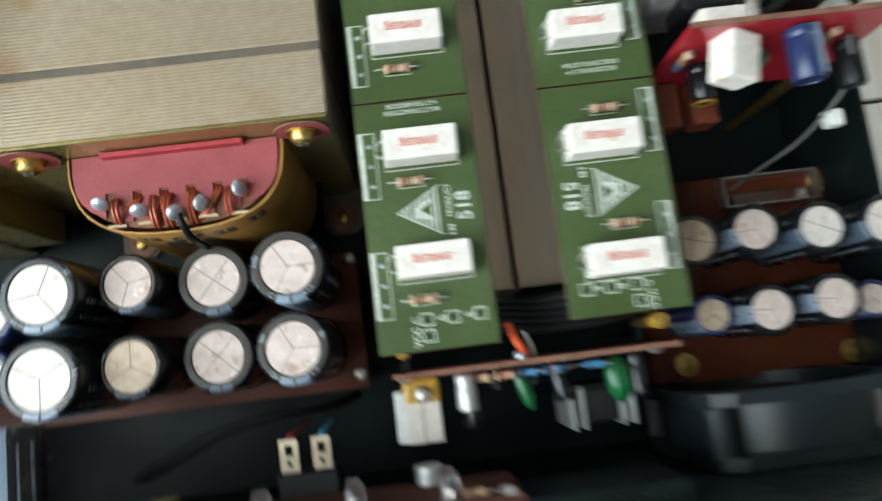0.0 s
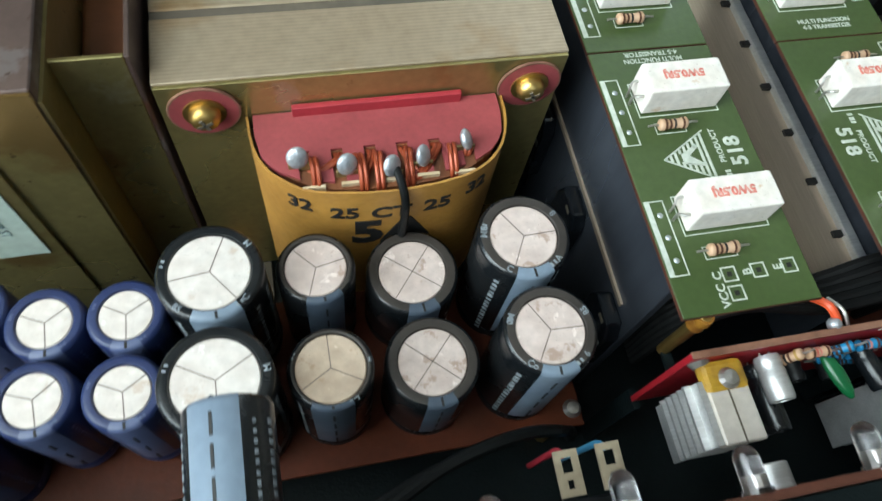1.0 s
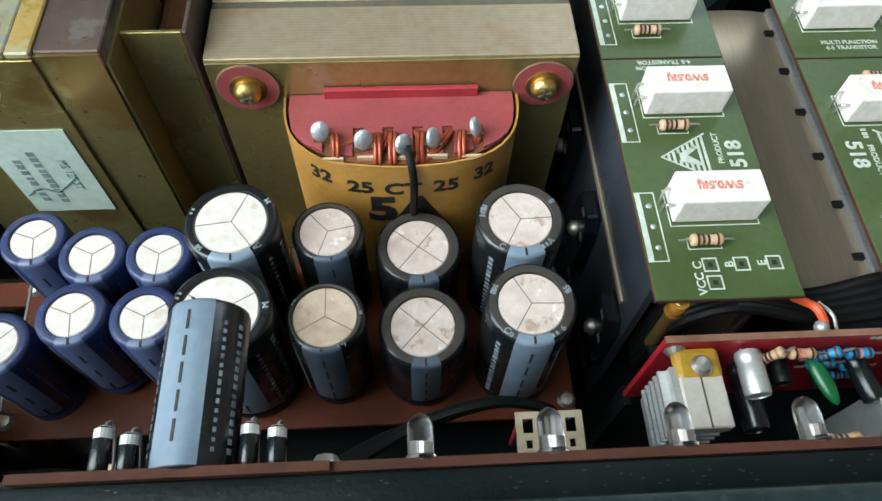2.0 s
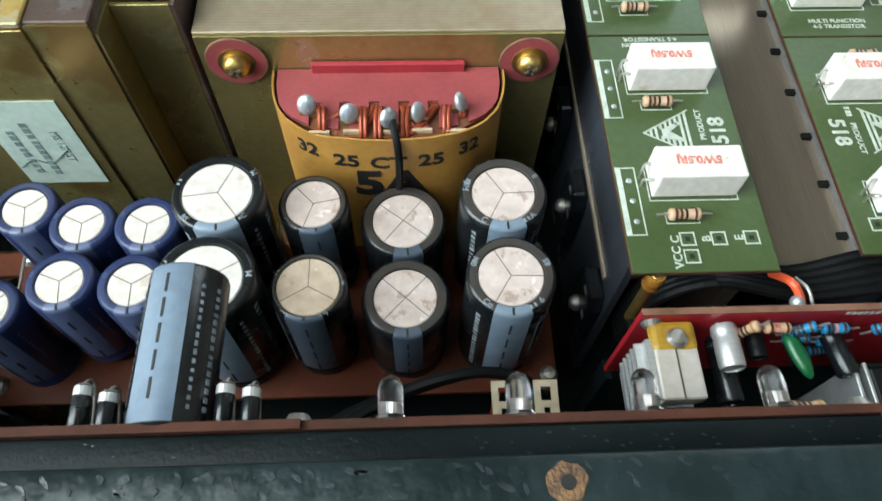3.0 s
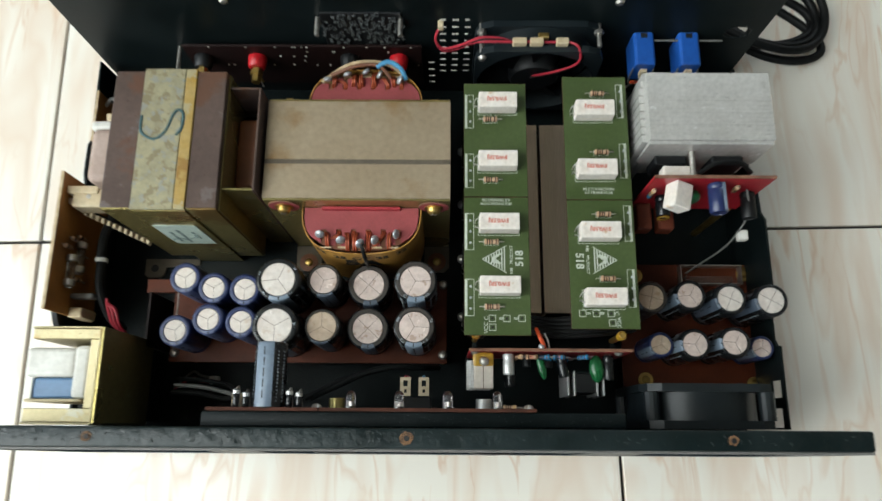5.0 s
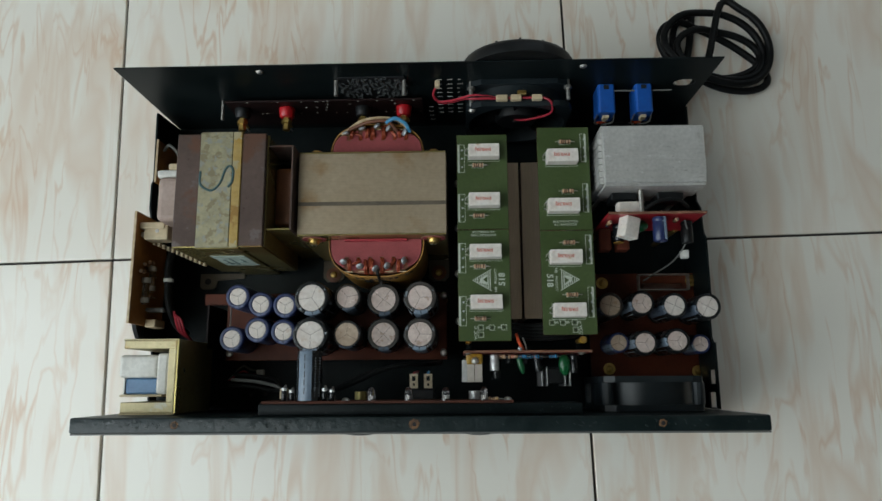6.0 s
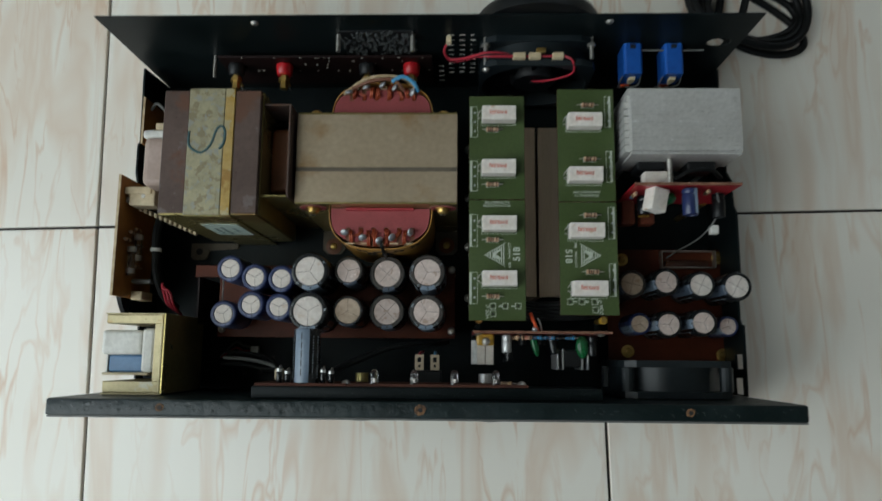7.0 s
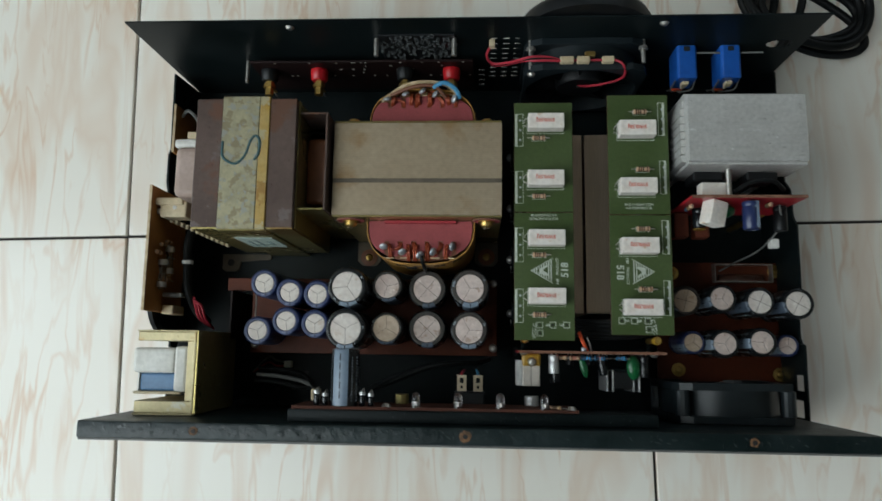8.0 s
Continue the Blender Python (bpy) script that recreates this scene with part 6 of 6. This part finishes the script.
for px in (0.1320, 0.1900):
    part("leg", box(px - 0.0015, 0.1604, 0.0116, px + 0.0015, 0.1617, 0.0951), ALU, hs)
part("standoff", rod(0.0017, 0.0195, at(0.1550, 0.1600, 0.1130) @ FACE_FRONT, 10), TIN, hs, "bright screw spacer")
rb = thing("red_board", "red circuit board standing upright in front of the heat sink", "circuit board")
part("board", box(0.1300, 0.1404, 0.0700, 0.1955, 0.1420, 0.1238, 0.0002), RED_BOARD, rb)
part("rim", box(0.1300, 0.14035, 0.1236, 0.1955, 0.14205, 0.1244), PALE_EDGE, rb, "raw board edge")
part("standoff", rod(0.0022, 0.0600, at(0.1340, 0.1412, 0.0116), 8), BRASS, rb)
part("standoff", rod(0.0022, 0.0600, at(0.1900, 0.1412, 0.0116), 8), BRASS, rb)
rf = at(0, 0.1404, 0) @ FACE_FRONT
part("cement_resistor", box(-0.0056, -0.0140, -0.0050, 0.0056, 0.0010, 0.0050, 0.0009, 2), CERAMIC, rb, "white cement resistor", m=at(0.1462, 0.1393, 0.1150) @ pose(0, 0, 0, 0, 22, -12))
part("cement_resistor", box(0.1395, 0.1425, 0.1010, 0.1550, 0.1530, 0.1105, 0.0012, 2), CERAMIC, rb, "white cement resistor")
lying("electrolytic", rb, 0.1655, 0.1170, 0.0096, 0.0175, CAP_BLUE, "dark blue electrolytic capacitor", 0.1404)
part("stripe", box(0.1662, 0.1236, 0.1196, 0.1690, 0.1395, 0.1215, 0.0004), CAP_STRIPE, rb, "pale blue polarity stripe")
ringed = lying("electrolytic", rb, 0.1420, 0.0960, 0.0080, 0.0130, CAP_BLACK, "small yellow-ringed capacitor", 0.1404)
part("ring", lathe([(0.0022, 0.0), (0.0037, 0.0), (0.0037, 0.0004), (0.0022, 0.0004)], 20, at(0.1420, 0.1266, 0.0960) @ FACE_FRONT), YELLOW_GLUE, ringed, "yellow end ring")
lying("electrolytic", rb, 0.1880, 0.1030, 0.0080, 0.0160, BLACK_PLASTIC, "small black capacitor", 0.1404)
b = bmesh.new()
bmesh.ops.create_uvsphere(b, u_segments=18, v_segments=12, radius=0.0055, matrix=at(0.1555, 0.1365, 0.1040) @ Matrix.Diagonal((1, 0.75, 1, 1)))
part("toroid", b, GREEN_FILM, rb, "green dipped capacitor", 80)
for x, z, body_ in ((0.1340, 0.1010, RES_BLUE), (0.1340, 0.1060, RES_BODY), (0.1500, 0.0930, RES_BLUE), (0.1780, 0.1120, RES_BODY)):
    small_resistor(rb, 0, 0, 0.0002, rf @ at(x, z, 0) @ pose(0, 0, 0, 0, 0, 90), body_)
part("relay", box(0.1310, 0.1240, 0.0710, 0.1400, 0.1402, 0.0820, 0.0008), DULL_ORANGE, rb, "dull orange block")
part("relay", box(0.1440, 0.1240, 0.0710, 0.1530, 0.1402, 0.0820, 0.0008), DULL_ORANGE, rb, "dull orange block")
part("earth_wire", tube([(0.1850, 0.1390, 0.1100), (0.1890, 0.1280, 0.1000), (0.1880, 0.1180, 0.0700), (0.1800, 0.1120, 0.0420), (0.1740, 0.1080, 0.0340)], 0.0006, 7), GREY_WIRE, rb, "thin grey wire")
part("tag", box(0.1890, 0.1170, 0.0800, 0.1945, 0.1230, 0.0850, 0.0006), WHITE_NYLON, rb, "white wire tag")
part("dark_lead", tube([(0.1560, 0.1450, 0.1190), (0.1650, 0.1500, 0.1210), (0.1780, 0.1510, 0.1200), (0.1860, 0.1470, 0.1150)], 0.0014, 8), RUBBER, rb)

# ---- fan lying behind the front, beside the second bank ----


def fan(name, label, size, depth, m, blades=7, posts=True):
    """A box fan: two square flanges, a round tube between, hub and blades; its axis is local z."""
    f = thing(name, label, "fan", "cooling fans", m)
    h = size / 2

    def flange(z0, z1):
        b = bmesh.new()
        n = 40
        ring = [(0.475 * size * math.cos(2 * math.pi * k / n), 0.475 * size * math.sin(2 * math.pi * k / n)) for k in range(n)]
        sq = []
        for k in range(n):
            a = 2 * math.pi * k / n
            c, s = math.cos(a), math.sin(a)
            q = h / max(abs(c), abs(s))
            q = min(q, h * 1.30)
            sq.append((q * c, q * s))
        lo_i, lo_o = [b.verts.new((x, y, z0)) for x, y in ring], [b.verts.new((x, y, z0)) for x, y in sq]
        hi_i, hi_o = [b.verts.new((x, y, z1)) for x, y in ring], [b.verts.new((x, y, z1)) for x, y in sq]
        for k in range(n):
            j = (k + 1) % n
            for quad in ((hi_i[k], hi_o[k], hi_o[j], hi_i[j]), (lo_i[k], lo_i[j], lo_o[j], lo_o[k]), (lo_o[k], lo_o[j], hi_o[j], hi_o[k]), (lo_i[k], hi_i[k], hi_i[j], lo_i[j])):
                b.faces.new(quad)
        bmesh.ops.recalc_face_normals(b, faces=b.faces[:])
        return b

    part("flange", flange(0, 0.0042), GREY_PLASTIC, f)
    part("flange", flange(depth - 0.0042, depth), GREY_PLASTIC, f)
    part("tube", lathe([(0.475 * size, 0.0042), (0.493 * size, 0.0042), (0.493 * size, depth - 0.0042), (0.475 * size, depth - 0.0042)], 40), GREY_PLASTIC, f, "", 40)
    part("hub", lathe([(0, depth - 0.003), (0.19 * size, depth - 0.003), (0.21 * size, depth - 0.005), (0.21 * size, 0.004), (0, 0.004)], 28), BLACK_PLASTIC, f, "black fan hub", 40)
    for k in range(blades):
        b = bmesh.new()
        rows_ = []
        for r in (0.20 * size, 0.33 * size, 0.455 * size):
            a0 = 0.25 * (r / size)
            rows_.append([b.verts.new((r * math.cos(a0 + t), r * math.sin(a0 + t), depth * (0.25 + 0.5 * t / 0.75))) for t in (0, 0.25, 0.5, 0.75)])
        for p, q in zip(rows_, rows_[1:]):
            for i in range(3):
                b.faces.new((p[i], p[i + 1], q[i + 1], q[i]))
        solid = bmesh.ops.solidify(b, geom=b.faces[:], thickness=0.001)
        part("blade", b, BLACK_PLASTIC, f, "curved fan blade", 60, pose(0, 0, 0, 0, 0, 360 / blades * k))
    for sx in (-1, 1) if posts else ():
        for sy in (-1, 1):
            part("corner_post", rod(0.0042, depth - 0.0084, at(sx * 0.43 * size, sy * 0.43 * size, 0.0042), 12), GREY_PLASTIC, f)
    return f


fan("cooling_fan", "dark grey box fan fixed upright behind the front board", 0.0720, 0.0235, at(0.1595, 0.0100, 0.0640) @ FACE_REAR)
fan("cooling_fan", "black box fan fixed inside the rear panel", 0.0780, 0.0212, at(0.0745, 0.2486, 0.0645) @ FACE_FRONT, posts=False)
outer = thing("fan_cover", "round black fan cover outside the rear panel", "cover", "", at(0.0730, 0.2506, 0.1020) @ FACE_REAR)
part("dome", lathe([(0.0415, 0.0), (0.0415, 0.0060), (0.0395, 0.0095), (0.0340, 0.0120), (0.0200, 0.0135), (0, 0.0140), (0, 0.0), (0.0415, 0.0)], 44), BLACK_PLASTIC, outer, "", 40)
for k in range(12):
    part("rib", box(0.0150, -0.0008, 0.0132, 0.0330, 0.0008, 0.0140), BLACK_PLASTIC, outer, m=pose(0, 0, 0, 0, 0, 30 * k))
for sx in (-1, 1):
    part("ear", rod(0.0055, 0.0060, at(sx * 0.0370, 0.0290, 0.0), 16), BLACK_PLASTIC, outer)
for sx, length in ((0.0392, 0.0200), (0.1105, 0.0160)):
    bolt = part("bolt", rod(0.0015, length, at(sx, 0.2487, 0.0990) @ FACE_FRONT @ at(0, 0, -0.0005), 10), TIN, rear, "long bright bolt")
    part("nut", rod(0.0030, 0.0024, at(sx, 0.2443, 0.0990) @ FACE_FRONT, 6), TIN, bolt)
part("fan_screw", lathe([(0, 0.0020), (0.0018, 0.0016), (0.0027, 0), (0, 0)], 14, at(0.0395, 0.2274, 0.0965) @ FACE_FRONT), TIN, rear)

# wires and plugs in front of the rear fan
loom = thing("fan_wiring", "red and black fan wires with ivory plugs", "cable", "", at(0, -0.0039, 0.0090))
for k in range(3):
    part("wire", tube([(0.0145, 0.2500, 0.0930), (0.0110, 0.2450, 0.0860), (0.0150, 0.2420, 0.0780 + 0.001 * k), (0.0240, 0.2400, 0.0830 + 0.0012 * k), (0.0330, 0.2380, 0.0930 + 0.0012 * k), (0.0392, 0.2362 + 0.001 * k, 0.0975 + 0.0006 * k), (0.0500, 0.2360 + 0.001 * k, 0.0980), (0.0575, 0.2362, 0.0972)], 0.0009, 7), RED_WIRE if k != 1 else RUBBER, loom)
for x0, x1 in ((0.0570, 0.0655), (0.0675, 0.0755), (0.0830, 0.0905)):
    part("plug", box(x0, 0.2345, 0.0945, x1, 0.2385, 0.0990, 0.0005), IVORY, loom, "ivory plastic plug")
part("plug", box(0.0725, 0.2387, 0.0950, 0.0790, 0.2420, 0.0985, 0.0005), BRASS, loom)
part("wire", tube([(0.0655, 0.2365, 0.0968), (0.0740, 0.2366, 0.0966), (0.0840, 0.2365, 0.0968), (0.0905, 0.2365, 0.0968), (0.0960, 0.2340, 0.0965), (0.0985, 0.2300, 0.0900), (0.0960, 0.2290, 0.0830), (0.0870, 0.2290, 0.0760), (0.0790, 0.2300, 0.0700), (0.0730, 0.2340, 0.0600)], 0.0008, 7), RED_WIRE, loom)
part("wire", tube([(0.0900, 0.2375, 0.0960), (0.0970, 0.2350, 0.0955), (0.1000, 0.2310, 0.0880), (0.0960, 0.2300, 0.0790), (0.0850, 0.2300, 0.0710), (0.0720, 0.2330, 0.0600)], 0.0009, 7), RUBBER, loom)
part("plug", box(0.0125, 0.2470, 0.0915, 0.0160, 0.2520, 0.0955, 0.0005), IVORY, loom)

# terminals, strip and jacks on the rear panel
strip = thing("terminal_board", "dark red-brown perforated board behind the terminals", "circuit board")
part("board", box(-0.1500, 0.2425, 0.0350, 0.0020, 0.2440, 0.0830, 0.0002), DARK_BOARD, strip)
part("spacer", box(-0.1480, 0.2440, 0.0380, -0.1440, 0.2486, 0.0420), BLACK_PLASTIC, strip)
rnd = random.Random(11)
# solid pale discs paint daylight showing through the perforations
for k in range(34):
    part("hole", rod(0.0008, 0.0002, at(rnd.uniform(-0.135, 0.0), 0.2425, 0.060 + 0.0055 * rnd.randint(0, 4)) @ FACE_FRONT, 8), PALE_DOT, strip)
for px, col, lab in ((-0.1400, BLACK_PLASTIC, "black binding post with a brass lug"), (-0.1050, RED_PLASTIC, "red binding post with a brass lug"), (-0.0450, BLACK_PLASTIC, "black binding post with a brass lug"), (-0.0130, RED_PLASTIC, "red binding post with a brass lug")):
    post = thing("binding_post", lab, "terminal", "speaker terminals", at(px, 0.2424, 0.0690) @ FACE_FRONT)
    part("collar", lathe([(0, 0), (0.0060, 0), (0.0062, 0.0010), (0.0055, 0.0068), (0.0046, 0.0078), (0, 0.0078)], 24), col, post, "", 40)
    part("stud", rod(0.0030, 0.0100, at(0, 0, 0.0078), 6), BRASS, post)
    part("nut", rod(0.0042, 0.0030, at(0, 0, 0.0095), 6), BRASS, post)
    part("lug", box(-0.0020, -0.0130, 0.0100, 0.0020, 0.0020, 0.0108, 0.0003), BRASS, post)
    part("hook", tube([(0, -0.0120, 0.0108), (0.0010, -0.0150, 0.0125), (0, -0.0170, 0.0110)], 0.0006, 6), TIN, post)
for px in (0.1402, 0.1680):
    jack = thing("input_jack", "bright blue plastic jack socket with solder tags", "socket", "input jacks", at(px, 0.2487, 0.0812) @ FACE_FRONT)
    part("body", prism([(-0.0064, -0.0095), (0.0064, -0.0095), (0.0064, 0.0084), (0.0054, 0.0100), (-0.0054, 0.0100), (-0.0064, 0.0084)], 0, 0.0222, bev=0.0006), BLUE_BOX, jack)
    part("notch", box(-0.0020, 0.0098, 0.0010, 0.0020, 0.0102, 0.0042), INK, jack)
    part("tag", box(-0.0022, -0.0015, 0.0222, 0.0022, 0.0045, 0.0244, 0.0004), IVORY, jack)
    part("tongue", box(-0.0010, -0.0050, 0.0226, 0.0010, -0.0012, 0.0242, 0.0003), IVORY, jack)
    for s in (-1, 1):
        part("wire", tube([(s * 0.0062, 0.0040, 0.0215), (s * 0.0068, -0.0060, 0.0238), (s * 0.0030, -0.0180, 0.0210), (0, -0.0220, 0.0180), (0, -0.0400, 0.0120)], 0.0006, 6), TIN if s < 0 else GREY_WIRE, jack)
    part("shield", tube([(-0.0020, -0.0190, 0.0190), (0.0030, -0.0210, 0.0185), (0.0060, -0.0300, 0.0160)], 0.0013, 7), ORANGE_WIRE, jack)
part("stay", rod(0.0006, 0.0500, at(0.1390, 0.2440, 0.0890) @ FACE_RIGHT, 6), GREY_WIRE, rear)

# ---- mains cord coiled on the tiles behind ----
cord = thing("mains_cord", "black mains cord coiled loosely on the tiles", "cable")
loops = []
LEAN = radians(-24)
for k in range(60):
    a = 2 * math.pi * k / 15.0 + 2.4
    turn_ = k // 15
    rx_, ry_ = 0.0425 + 0.0030 * math.sin(k * 0.21), 0.0270 + 0.0045 * math.sin(k * 0.33 + 1.0)
    ex, ey = rx_ * math.cos(a), ry_ * math.sin(a)
    loops.append((0.2550 + 0.0080 * math.sin(k * 0.23 + 0.6) + ex * math.cos(LEAN) - ey * math.sin(LEAN), 0.3135 + 0.0080 * math.cos(k * 0.31) + ex * math.sin(LEAN) + ey * math.cos(LEAN), 0.0040 + 0.0048 * turn_ + 0.0018 * math.sin(k * 0.9)))
loops += [(0.2420, 0.2960, 0.0230), (0.2280, 0.2760, 0.0160), (0.2200, 0.2600, 0.0080)]
part("cord", tube(loops, 0.0031, 10, 4), RUBBER, cord, "", 60)
part("cord_tail", tube([(0.1900, 0.2516, 0.0300), (0.1920, 0.2620, 0.0230), (0.2000, 0.2800, 0.0060), (0.2150, 0.2950, 0.0036), (0.2300, 0.3050, 0.0060), loops[0]], 0.0031, 10, 6), RUBBER, cord, "", 60)
part("strain_relief", lathe([(0.0062, 0), (0.0062, 0.0030), (0.0044, 0.0060), (0.0040, 0.0140), (0.0032, 0.0140), (0.0032, 0)], 16, at(0.1900, 0.2506, 0.0305) @ FACE_REAR), BLACK_PLASTIC, cord)

# loose white plug near the small transformer
plug = thing("loose_plug", "small white plug with leads lying in the corner", "connector", "", at(-0.1330, 0.0390, 0.0116))
part("shell", box(-0.0030, -0.0025, 0, 0.0030, 0.0025, 0.0050, 0.0006), WHITE_NYLON, plug)
for k in range(3):
    part("lead", tube([(-0.0030, -0.0015 + 0.0015 * k, 0.0025), (-0.0090, -0.0010 + 0.002 * k, 0.0040), (-0.0150, 0.0010 + 0.002 * k, 0.0030), (-0.0260, -0.0060, 0.0030)], 0.0008, 6), (RED_WIRE, RUBBER, GREY_WIRE)[k], plug)

# ---- floor tiles ----
TS, JOINT = 0.40, 0.0022
tile_bm = box(-TS / 2 + JOINT / 2, -TS / 2 + JOINT / 2, -0.0080, TS / 2 - JOINT / 2, TS / 2 - JOINT / 2, 0.0, 0.0008, 2)
first = part("tile", tile_bm, TILE, floor)
turn = Matrix.Rotation(ANGLE, 4, "Z")
cells = [(i, k) for i in range(-4, 6) for k in range(-4, 6)]
for n_, (i, k) in enumerate(cells):
    ob = first if n_ == 0 else first.copy()
    if n_:
        scene.collection.objects.link(ob)
    ob.matrix_basis = at(*CORNER) @ turn @ at((i + 0.5) * TS, (k + 0.5) * TS, 0)
